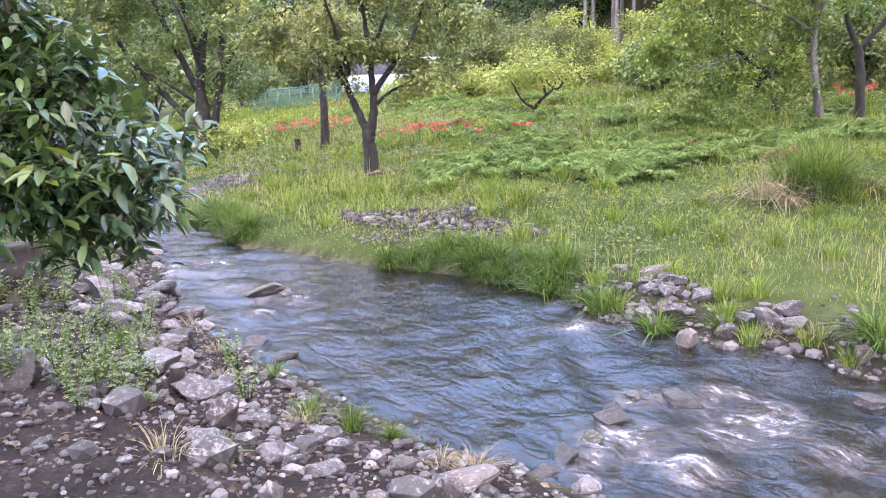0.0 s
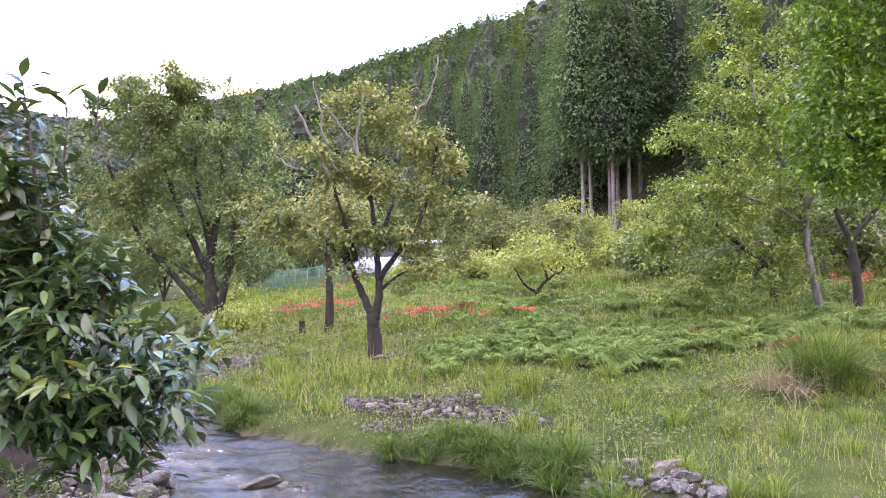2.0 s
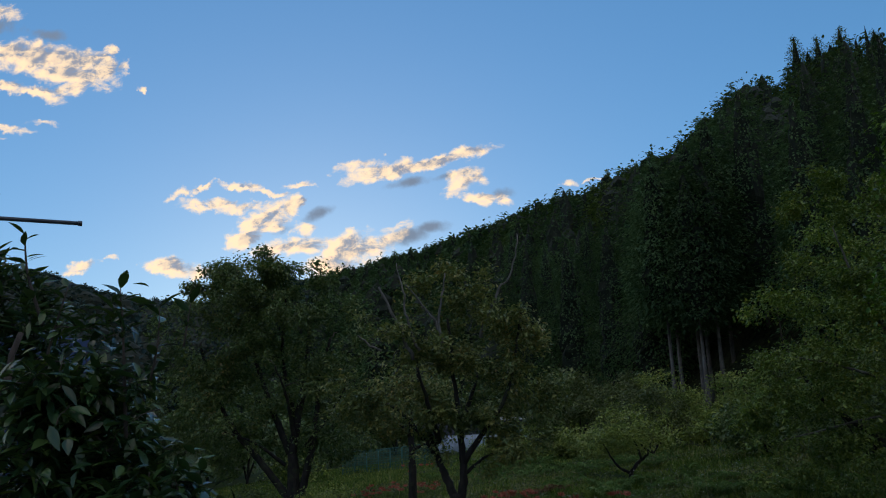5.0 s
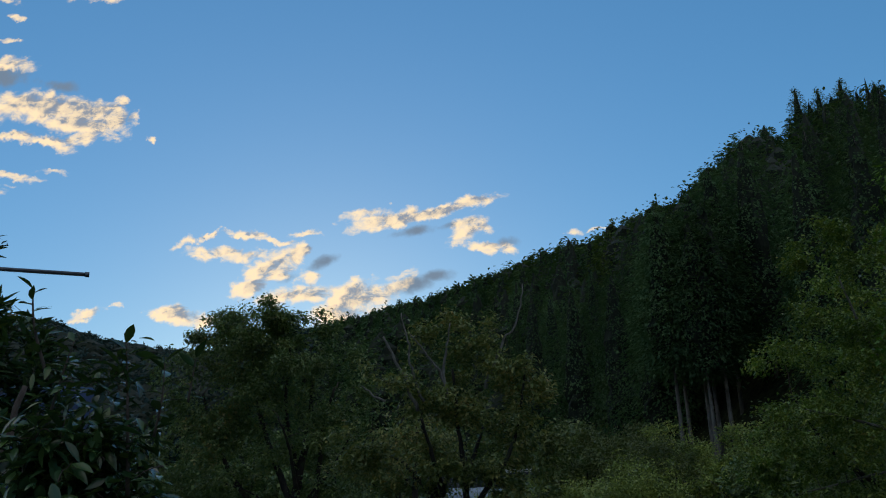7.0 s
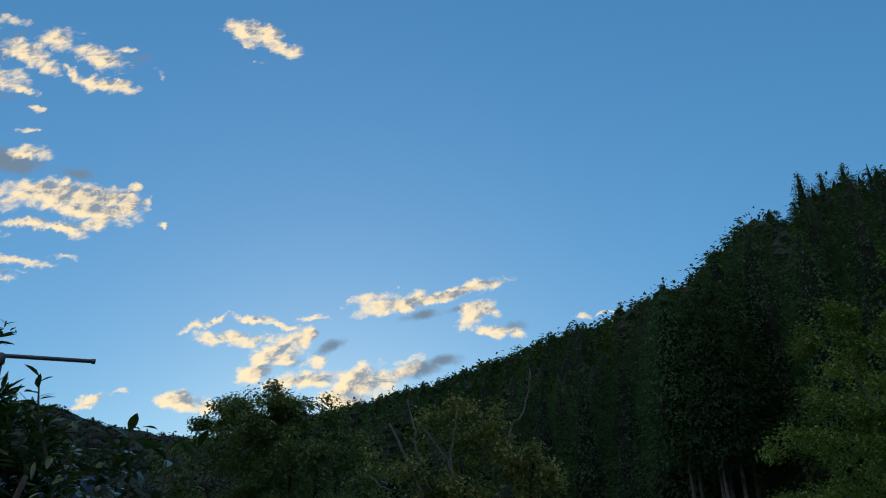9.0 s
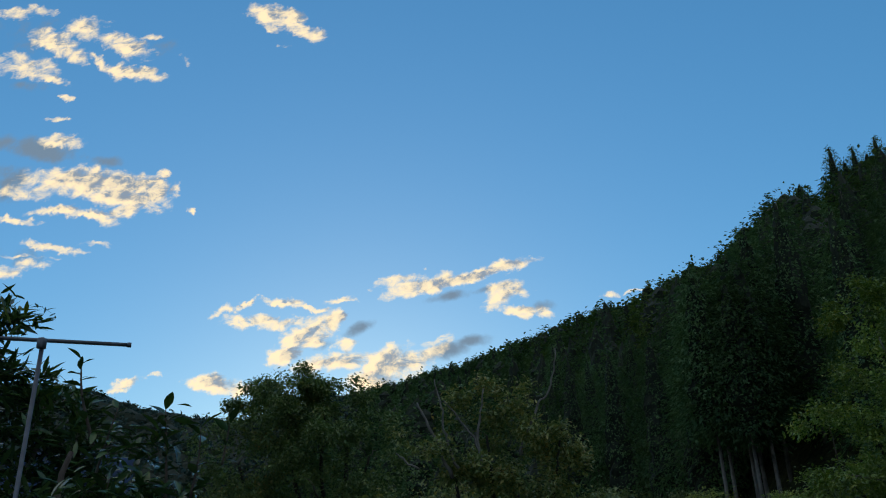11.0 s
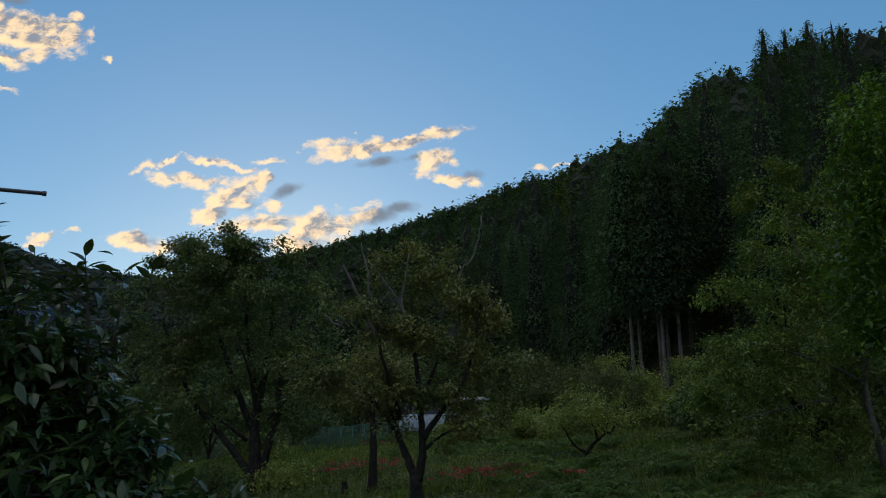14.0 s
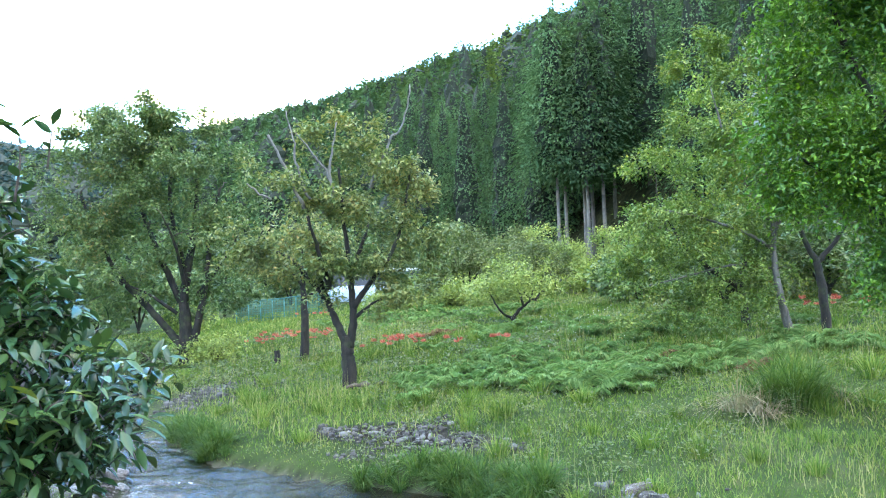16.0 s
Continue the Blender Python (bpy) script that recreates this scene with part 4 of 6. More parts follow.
def plant_cedar(x, y, meshes, scale):
    a = math.degrees(math.atan2(x, y))
    scale = min(scale, headroom(x, y, rng.uniform(-3.4, -1.2) if a < 8 else rng.uniform(-1.5, 0)) / 18.5)
    t = thing("cedar", on_ground(x, y, 0.15), "tall straight cedar with drooping dark green sprays", "cedar tree", "cedars at the foot of the hill", rng.uniform(0, 360))
    t.scale = (scale, scale, scale)
    share("trunk", meshes[0], t)
    tagged(share("crown", meshes[1], t), kind="stuff")


for a, r in ((10.1, 51), (10.7, 53), (12.05, 52), (12.32, 50), (12.65, 53.5), (13.45, 51), (14.25, 54.5)):
    plant_cedar(r * math.sin(radians(a)), r * math.cos(radians(a)), CEDARS[rng.integers(4)], rng.uniform(0.92, 1.02))
for a, r in ((9.2, 60), (10.6, 60), (11.9, 60), (13.0, 60), (14.2, 61), (15.5, 59)):
    plant_cedar(r * math.sin(radians(a)), r * math.cos(radians(a)), EDGE_TREES[rng.integers(3)], rng.uniform(0.9, 1.02))
for x, y in spread(-2, 36, 1, 26, 4.7, 900):
    a = math.degrees(math.atan2(x, y))
    if 8.6 < a < 16 and math.hypot(x, y) < 63:
        continue
    plant_cedar(x, y, EDGE_TREES[rng.integers(3)], rng.uniform(0.72, 1.1))

CONES = [crown_shape(cone_profile, 36, 21, 0.66, 0.55, 7, 0.52, 0.5, 0.5, 0.25, 10, 8) for _ in range(6)]
DOMES = [crown_shape(dome_profile, 30, 24, 0.6, 0.65, 3.4, 0.6, 0.15, 1.3, 0.28, 10, 8) for _ in range(6)]
SPIRES = [crown_shape(spire_profile, 40, 14, 0.5, 0.5, 9, 0.45, 0.4, 0.3, 0.14) for _ in range(3)]
FAR_DOMES = [crown_shape(dome_profile, 24, 8, 1.4, 0.7, 2.4, 0.7, 0.1, 1.0, 0.3, 7, 7) for _ in range(4)]


def hill_wood(points, name, label, leaf_mat, shapes, tall, slim, spires=0.0, least=2.6, leaf_scale=1.0):
    """Trees on the slope, too many to count, each with its own height, turn and tone."""
    vs, fs, tones, cores, base = [], [], [], [], 0
    for x, y in points:
        spire = rng.uniform() < spires
        room = headroom(x, y, rng.uniform(0.15, 0.6) if spire else rng.uniform(-0.5, 0.12))
        if room < least:
            continue
        h = min(tall * rng.uniform(0.75, 1.25), room)
        w = max(h, 0.55 * tall) / slim * rng.uniform(0.85, 1.2) * (0.62 if spire else 1)
        kind = (SPIRES if spire else shapes)[rng.integers(len(SPIRES if spire else shapes))]
        v, f, core = grown(kind, h * 1.06, w, -0.06 * h, leaf_scale * min(1.0, 0.5 + 0.5 * w / 2.5) * float(np.clip(math.hypot(x, y) / 110, 0.8, 1.5)))
        a = rng.uniform(0, 6.28)
        c, q = math.cos(a), math.sin(a)
        v = v @ np.array([[c, q, 0], [-q, c, 0], [0, 0, 1]]) + [x, y, float(height(x, y))]
        vs.append(v)
        fs.append(f + base)
        base += len(v)
        cores.append(core)
        tones.append(np.full(len(v), rng.uniform()))
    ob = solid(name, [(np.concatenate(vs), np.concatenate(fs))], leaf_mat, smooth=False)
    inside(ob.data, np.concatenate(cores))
    ob.data.attributes.new("tone", "FLOAT", "POINT").data.foreach_set("value", np.concatenate(tones).astype(np.float32))
    return tagged(ob, label, "forest", kind="stuff")


upper = spread(-4, 40, 22, 90, 4.3, 4200)
left_slope = spread(-24, -2, 0, 135, 5.0, 3600)
crest = np.array([(r * math.sin(radians(a)), r * math.cos(radians(a))) for a in np.arange(-19, 27, 0.62) for r in [float(np.interp(a, AZ, RIDGE_AT)) - rng.uniform(1, 9)]])
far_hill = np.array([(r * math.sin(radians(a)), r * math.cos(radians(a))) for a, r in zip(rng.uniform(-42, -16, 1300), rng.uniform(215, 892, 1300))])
is_round = rng.uniform(size=len(upper)) < 0.45
hill_wood(upper[~is_round], "conifer_wood", "dense dark conifers covering the steep hillside", LEAF_SLOPE, CONES, 11, 3.3, 0.05)
hill_wood(upper[is_round], "broadleaf_wood", "rounded broadleaf trees among the hillside conifers", LEAF_WOOD, DOMES, 8, 2.6)
hill_wood(left_slope, "ridge_wood", "dark woodland running along the falling ridge", LEAF_SLOPE, CONES + DOMES, 9, 2.9, 0.06)
hill_wood(crest, "crest_wood", "row of small treetops along the skyline", LEAF_SLOPE, CONES + DOMES, 7, 2.4, 0.22, 1.2)
hill_wood(far_hill, "distant_wood", "far wooded hillside, distance haze put into its bluish leaf colour", LEAF_HAZED, FAR_DOMES, 13, 1.5, 0.0, 3.0)


def pine(at, tall):
    """A dark conifer standing above the ridge."""
    t = thing("ridge_conifer", at, "dark conifer with layered boughs on the ridge", "conifer tree", "conifers on the ridge", rng.uniform(0, 360))
    trunk, crown = EDGE_TREES[rng.integers(3)]
    t.scale = (max(tall, 9) / 17 * rng.uniform(0.95, 1.3),) * 2 + (tall / 17,)
    share("trunk", trunk, t)
    tagged(share("crown", crown, t), kind="stuff")


for a, r, top in ((15.3, 108, 22.6), (16.1, 107, 23.0), (16.9, 106, 23.7), (17.7, 105.5, 24.1), (18.6, 105, 24.5), (19.5, 104, 23.8), (20.5, 103, 24.8), (21.15, 102, 25.6), (21.9, 101, 25.0), (22.6, 100, 25.3), (23.4, 100, 25.1), (24.1, 99.5, 25.5), (25.0, 99, 25.6), (26.2, 98, 25.2)):
    x, y = r * math.sin(radians(a)), r * math.cos(radians(a))
    pine(on_ground(x, y, 0.3), headroom(x, y, top - float(np.interp(a, AZ, RIDGE_ANGLE))))


# ---- orchard trees in the meadow ----
def flat(points, spread_y=0.5):
    """Limb points given as across and up, with a wandering depth."""
    dy = rng.normal() * spread_y
    return [(x, dy * i / max(1, len(points) - 1), z) for i, (x, z) in enumerate(points)]


tree(on_ground(-1.61, 16.58, 0.05),
     [([(0.02, 0, -0.1), (-0.02, 0, 0.5), (-0.05, 0, 0.85), (-0.04, 0, 1.15)], 0.18, 0.115),
      (flat([(-0.06, 0.9), (-0.22, 1.35), (-0.45, 1.9), (-0.62, 2.5), (-0.78, 3.3), (-0.9, 4.4)], 0.4), 0.105, 0.025),
      (flat([(0.0, 0.9), (0.1, 1.5), (0.08, 2.2), (0.02, 3.0), (-0.05, 3.8), (-0.12, 4.8)], 0.3), 0.105, 0.025),
      (flat([(0.12, 1.75), (0.5, 2.3), (0.95, 2.85), (1.22, 3.5), (1.36, 4.2), (1.5, 4.9)], 0.7), 0.07, 0.018),
      (flat([(-0.5, 2.0), (-1.0, 2.6), (-1.5, 3.0), (-2.1, 3.2)], 0.8), 0.07, 0.02),
      (flat([(0.15, 1.55), (0.55, 1.85), (0.95, 1.95), (1.4, 1.9)], 0.5), 0.045, 0.012),
      ([(0, 0, 2.4), (0.3, 0.7, 3.2), (0.5, 1.5, 4.0)], 0.07, 0.02),
      ([(-0.4, 0, 2.2), (-0.5, -0.8, 3.0), (-0.6, -1.5, 3.6)], 0.07, 0.02)],
     [(-0.57, 0, 5.87, 0.76, 0.61, 0.43), (0.47, 0, 5.43, 0.56, 0.45, 0.54), (-1.09, 0, 4.8, 0.75, 0.6, 0.62), (0.13, 0, 4.57, 1, 0.8, 0.78), (1.42, 0, 4.59, 0.68, 0.55, 0.46), (-1.97, 0, 3.5, 0.78, 0.62, 0.46), (-0.87, 0, 3.74, 1.06, 0.85, 0.62), (0.47, 0, 3.69, 1.05, 0.84, 0.68), (1.64, 0, 3.65, 0.68, 0.54, 0.6), (-2.29, 0, 2.9, 0.53, 0.42, 0.36), (-1.2, 0, 2.81, 0.93, 0.75, 0.46), (0.14, 0, 2.84, 0.86, 0.69, 0.5), (1.3, 0, 2.64, 0.74, 0.59, 0.57), (1.94, 0, 1.86, 0.39, 0.31, 0.37), (-0.67, 0, 2.14, 0.56, 0.45, 0.42), (0.9, 0, 1.9, 0.74, 0.59, 0.34)],
     1250, 20, (0.115, 0.55), LEAF_PERSIMMON, BARK_DARK,
     ("persimmon_tree", "spreading persimmon tree with yellowing leaves and bare dead branches", "tree", "dark forked trunk", "thin yellow-green foliage"), hang=0.22, gaps=0.22, scatter=0.09, level=0.35,
     dead=[([(-0.85, -0.3, 3.9), (-1.1, -0.35, 4.6), (-1.55, -0.4, 5.5)], 0.045, 0.026), ([(0.6, -0.3, 4.3), (0.85, -0.4, 4.85), (1.05, -0.4, 5.3), (1.35, -0.4, 5.7), (1.5, -0.4, 6.5)], 0.042, 0.011),
           ([(-0.2, -0.4, 4.3), (-0.5, -0.5, 4.9), (-0.95, -0.5, 5.5)], 0.03, 0.013), ([(-0.2, -0.4, 4.1), (-0.22, -0.5, 4.9), (-0.08, -0.5, 5.7)], 0.04, 0.014), ([(-0.7, -0.3, 4.1), (-0.98, -0.4, 4.9), (-1.0, -0.4, 5.3), (-1.15, -0.4, 6.0)], 0.035, 0.012),
           ([(-1.5, -0.5, 4.1), (-1.75, -0.5, 4.25), (-2.0, -0.5, 4.45)], 0.025, 0.014)])

tree(on_ground(-3.53, 22.46, 0.05),
     [([(0, 0, -0.1), (0.05, 0, 1.2), (0.02, 0.1, 2.4), (0.1, 0.1, 4.0)], 0.16, 0.05), ([(0.05, 0, 1.9), (0.5, 0, 2.1), (1.0, 0.2, 2.2)], 0.05, 0.015),
      ([(0, 0, 2.3), (-0.6, 0.2, 3.0), (-1.1, 0.3, 3.5)], 0.06, 0.02)],
     [(0, 0, 3.6, 1.4, 1.2, 0.9), (0.3, 0, 2.9, 1.0, 0.9, 0.5)], 260, 16, (0.12, 0.55), LEAF_PERSIMMON, BARK_DARK,
     ("slender_tree", "slender dark-trunked tree behind the persimmon", "tree", "straight dark trunk", "sparse green foliage"), gaps=0.25)

tree(on_ground(-8.45, 27.1, 0.05),
     [([(0.05, 0, -0.1), (0.1, 0, 1.2), (0.05, 0, 2.3), (0.25, 0, 3.6), (0.5, 0, 5.0), (0.55, 0.2, 7.0)], 0.27, 0.06),
      ([(0.2, 0, 0), (0.5, 0, 1.4), (0.85, 0, 3.0), (0.9, 0.3, 4.6), (1.3, 0.3, 6.2)], 0.17, 0.05),
      ([(0.0, 0, 0.5), (-0.45, 0, 1.15), (-1.3, -0.1, 2.2), (-2.2, -0.2, 3.3), (-3.0, 0, 4.8), (-3.6, 0.2, 6.2)], 0.16, 0.045),
      ([(-0.05, 0, 2.2), (-0.9, 0, 4.2), (-1.5, 0.2, 5.8), (-1.9, 0.2, 8.4)], 0.13, 0.035),
      ([(0.1, 0.1, 3.2), (-0.5, 0.4, 5.6), (-0.4, 0.4, 7.5), (-0.6, 0.3, 9.0)], 0.1, 0.02),
      ([(0.5, 0, 2.4), (1.4, 0.2, 3.6), (2.0, 0.2, 4.6)], 0.09, 0.02), ([(-0.2, 0, 1.8), (-1.2, -0.4, 2.6), (-2.2, -0.6, 3.0)], 0.07, 0.02),
      ([(0.1, 0, 2.6), (0.2, -1.2, 4.0), (0.1, -2.2, 5.0)], 0.09, 0.02), ([(0.1, 0, 3), (0.2, 1.2, 4.6), (0.1, 2.2, 6)], 0.09, 0.02)],
     [(-1.98, 0, 8.71, 1.53, 1.23, 0.66), (0, 0, 8.34, 1.18, 0.94, 0.75), (-3.28, 0, 8.31, 1, 0.8, 0.39), (-1.21, 0, 7.51, 2.15, 1.72, 1.07), (1.18, 0, 7.35, 1.26, 1.01, 0.95), (-2.81, 0, 6.54, 2.18, 1.74, 1.36), (-0.24, 0, 6.15, 2.11, 1.69, 1.45), (1.74, 0, 5.88, 1.14, 0.91, 1.6), (-3.81, 0, 5.07, 1.32, 1.05, 1.24), (-1.65, 0, 4.4, 1.92, 1.54, 1.2), (1.1, 0, 4, 1.55, 1.24, 1.42), (-3.63, 0, 3.48, 1.31, 1.05, 1.15), (-1.68, 0, 2.61, 1.49, 1.19, 1.01), (1.37, 0, 2.6, 1.24, 0.99, 1.09), (-0.13, 1.4, 1.9, 1.3, 0.8, 0.62), (-2.45, 1, 1.9, 0.9, 0.6, 0.5), (-1.88, 0, 9.01, 1.32, 1.05, 0.55), (-0.59, 0, 8.76, 1.08, 0.86, 0.49), (0.41, 0, 8.73, 0.64, 0.51, 0.38), (-2.78, 0, 8.63, 1.11, 0.88, 0.5), (-3.97, 0, 8.45, 0.54, 0.43, 0.28), (-1.2, 0, 8.18, 1.73, 1.38, 0.68), (0.59, 0, 7.91, 1.06, 0.85, 0.66)],
     2700, 21, (0.16, 0.5), LEAF_DULL, BARK_DARK,
     ("old_orchard_tree", "large many-stemmed orchard tree with dull green leaves by the stream", "tree", "cluster of dark crooked stems", "dense drooping green foliage"), hang=0.3, gaps=0.24, twig_r=0.018, scatter=0.13)

tree(on_ground(7.76, 16.19, 0.05),
     [([(0.1, 0, -0.1), (-0.1, 0, 0.8), (-0.22, 0, 1.7), (-0.2, 0, 2.5), (-0.25, 0.1, 4.0)], 0.10, 0.04),
      ([(-0.2, 0, 2.0), (-0.9, -0.1, 2.4), (-1.8, -0.2, 2.7), (-2.6, -0.3, 2.9)], 0.05, 0.015), ([(-0.2, 0, 2.3), (0.3, 0.1, 3.4), (0.7, 0.2, 4.8)], 0.06, 0.02),
      ([(-0.25, 0, 2.6), (-0.9, 0.2, 4.0), (-1.3, 0.2, 5.6)], 0.06, 0.015), ([(-0.2, 0, 1.6), (-1.0, 0.2, 1.7), (-2.0, 0.3, 1.5), (-3.0, 0.3, 1.3)], 0.04, 0.01)],
     [(-1.42, 0, 6.43, 0.64, 0.51, 0.42), (-1.83, 0, 5.63, 0.73, 0.59, 0.44), (-0.95, 0, 5.98, 0.74, 0.59, 0.69), (-2.43, 0, 4.85, 0.67, 0.53, 0.4), (-1.39, 0, 4.69, 0.98, 0.78, 0.57), (-2.79, 0, 3.82, 0.53, 0.42, 0.43), (-1.76, 0, 3.66, 1.03, 0.82, 0.53), (-0.63, 0, 4.18, 0.73, 0.58, 0.77), (-2.54, 0, 2.78, 0.83, 0.66, 0.43), (-1.27, 0, 2.67, 1.03, 0.82, 0.57), (-2.89, 0, 2, 0.72, 0.58, 0.39), (-1.68, 0, 1.78, 1.15, 0.92, 0.47), (-0.58, 0, 1.86, 0.78, 0.63, 0.57), (-3.23, 0, 1.29, 0.56, 0.45, 0.33), (-2.28, 0, 0.96, 1.01, 0.81, 0.39), (-1.12, 0, 0.97, 0.77, 0.62, 0.36), (-3.08, 0, 0.63, 0.6, 0.48, 0.22), (-2.01, 0, 0.41, 0.76, 0.61, 0.23), (-0.08, 0, 2.99, 0.73, 0.58, 0.86), (0.55, 0, 4.32, 1.02, 0.81, 1.05)],
     1900, 22, (0.095, 0.55), LEAF_CHERRY, BARK_GREY,
     ("cherry_tree", "cherry tree with a leaning grey trunk and layered yellow-green foliage", "tree", "leaning pale grey trunk", "layered yellow-green leaves"), hang=0.12, gaps=0.16, scatter=0.08, level=0.3)

tree(on_ground(8.15, 19.6, 0.05),
     [([(0.1, 0, -0.1), (0.1, 0, 0.6), (-0.1, 0, 1.1), (-0.7, 0, 1.5), (-1.4, 0, 2.2), (-2.0, 0, 3.4)], 0.12, 0.03), ([(0, 0, 1.0), (0.3, 0, 2.2), (0.4, 0, 4.0)], 0.09, 0.02)],
     [(-1.4, 0, 2.4, 1.7, 1.4, 0.8), (-0.9, 0, 4.0, 1.7, 1.4, 1.2), (0.3, 0, 5.4, 1.5, 1.4, 1.4), (-2.4, 0, 1.5, 1.0, 0.9, 0.5)],
     750, 24, (0.12, 0.5), LEAF_CHERRY, BARK_DARK,
     ("bent_cherry_tree", "cherry tree with a bent dark trunk in its neighbours' shade", "tree", "bent dark trunk", "yellow-green leaves"), hang=0.3, gaps=0.25, scatter=0.09)

tree(on_ground(8.62, 16.4, 0.05),
     [([(0.1, 0, -0.1), (0.03, 0, 0.9), (-0.05, 0, 1.7)], 0.11, 0.08), ([(-0.05, 0, 1.6), (-0.4, 0, 2.4), (-0.7, 0, 3.8)], 0.075, 0.02), ([(-0.05, 0, 1.6), (0.5, 0, 2.2), (1.2, 0, 3.4)], 0.07, 0.02)],
     [(0.2, 0, 4.2, 1.9, 1.6, 1.2), (0.4, 0, 6.0, 1.5, 1.4, 1.2), (1.6, 0, 3.2, 1.3, 1.2, 0.8)],
     800, 24, (0.115, 0.5), LEAF_CHERRY, BARK_DARK,
     ("forked_cherry_tree", "cherry tree with a dark forked trunk above the meadow", "tree", "dark forked trunk", "yellow-green leaves"), hang=0.3, gaps=0.25, scatter=0.09)

tree(on_ground(5.5, 8.0, 0.05),
     [([(0, 0, -0.1), (-0.05, 0, 1.5), (0.1, 0, 3.5), (0, 0, 6.0)], 0.2, 0.05), ([(0, 0, 2.0), (-0.7, 0.1, 3.0), (-1.3, 0.1, 3.4)], 0.07, 0.02), ([(0, 0, 3.0), (-0.7, 0, 4.4), (-1.0, 0, 5.5)], 0.07, 0.02),
      ([(0, 0, 2.8), (0.9, 0.3, 4.0), (1.4, 0.4, 5.0)], 0.07, 0.02)],
     [(-1.36, 0, 4.94, 0.35, 0.24, 0.31), (-1.39, 0, 4.44, 0.27, 0.19, 0.24), (-1.63, 0, 3.59, 0.28, 0.2, 0.3), (-1.57, 0, 3.1, 0.23, 0.16, 0.19), (-1.18, 0, 3.94, 0.41, 0.29, 0.41), (-1.17, 0, 3.14, 0.37, 0.26, 0.37), (-0.69, 0, 4.73, 0.5, 0.35, 0.5), (-0.65, 0, 3.61, 0.42, 0.29, 0.49), (-0.71, 0, 2.76, 0.41, 0.29, 0.41), (-0.44, 0, 2.21, 0.35, 0.24, 0.35), (-0.17, 0, 4.15, 0.58, 0.41, 1.09), (-0.95, 0, 5.49, 0.65, 0.46, 0.43), (-0.07, 0, 5.59, 0.76, 0.53, 0.61), (-0.13, 0, 3.05, 0.57, 0.4, 0.86)],
     1700, 22, (0.074, 0.55), LEAF_FRESH, BARK_DARK,
     ("streamside_tree", "leafy tree with fresh bright green leaves overhanging the bank", "tree", "dark upright trunk", "thick bright green leaves"), hang=0.3, scatter=0.10)

for i, (x, y, tall, wide) in enumerate(((3.08, 26.9, 2.3, 1.7), (7.0, 38.6, 3.3, 2.8), (4.9, 34.0, 2.6, 1.8), (9.2, 39.5, 3.2, 2.4))):
    tree(on_ground(x, y, 0.05),
         [([(0, 0, -0.1), (0.05, 0, 0.25), (0.35, 0, 0.6), (0.65, 0, 0.85), (0.9, 0.1, tall * 0.7)], 0.09, 0.02), ([(0.02, 0, 0.2), (-0.4, 0, 0.45), (-0.8, 0, tall * 0.5)], 0.06, 0.02), ([(0.4, 0, 0.6), (0.2, 0, tall * 0.6), (0.1, 0, tall * 0.9)], 0.05, 0.015)],
         [(0.2, 0, tall * 0.68, wide, wide * 0.8, tall * 0.34), (-0.6, 0, tall * 0.5, wide * 0.6, wide * 0.6, tall * 0.25)],
         240, 30, (0.12 + 0.03 * (i > 0), 0.5), LEAF_PLUM if i != 2 else LEAF_OLIVE, BARK_DARK,
         ("plum_tree", "low crooked plum tree with sparse pale yellow-green leaves", "tree", "crooked dark trunk", "sparse pale leaves"), group="plum trees in the meadow", turn=rng.uniform(-25, 25), hang=0.1, gaps=0.15, scatter=0.16, twig_r=0.006)


def bush(x, y, wide, tall, mat, name="bush", label="rounded olive-green bush at the meadow's edge", group="bushes at the meadow's edge", size=0.2, count=340):
    tree(on_ground(x, y, 0.05),
         [([(0, 0, -0.1), (0.1, 0, tall * 0.3), (0.2, 0, tall * 0.7)], 0.10, 0.03), ([(0, 0, 0.2), (-0.3 * wide, 0.2, tall * 0.55)], 0.07, 0.02), ([(0, 0, 0.3), (0.4 * wide, -0.2, tall * 0.55)], 0.07, 0.02)],
         [(0, 0, tall * 0.55, wide, wide * 0.8, tall * 0.42), (0.4 * wide, 0, tall * 0.4, wide * 0.6, wide * 0.6, tall * 0.3), (-0.5 * wide, 0, tall * 0.4, wide * 0.6, wide * 0.6, tall * 0.3)],
         count, 26, (size, 0.55), mat, BARK_DARK, (name, label, "bush" if tall < 4 else "tree", "", ""), group=group, hang=0.2, scatter=0.22, twig_r=0.007)


for x, y, w, h in ((2.5, 44, 2.4, 4.2), (-0.6, 58, 2.6, 4.0), (5.5, 47, 2.2, 4.0), (3.8, 56, 3.0, 5.0)):
    bush(x, y, w, h, LEAF_OLIVE)
for x, y, w, h in ((-1.2, 40, 1.6, 1.3), (1.2, 38, 1.7, 1.2), (3.6, 36.5, 1.6, 1.2), (6.2, 42, 2.0, 1.7), (8.6, 36, 1.6, 1.4), (0.2, 46.5, 2.2, 1.8), (3.0, 48.5, 2.2, 2.2), (-12.5, 41, 1.4, 1.5), (10.6, 44, 2.2, 2.4)):
    bush(x, y, w, h, LEAF_PLUM, "low_shrub", "low spreading pale green shrub at the back of the meadow", "low shrubs behind the plum trees", 0.17, 150)
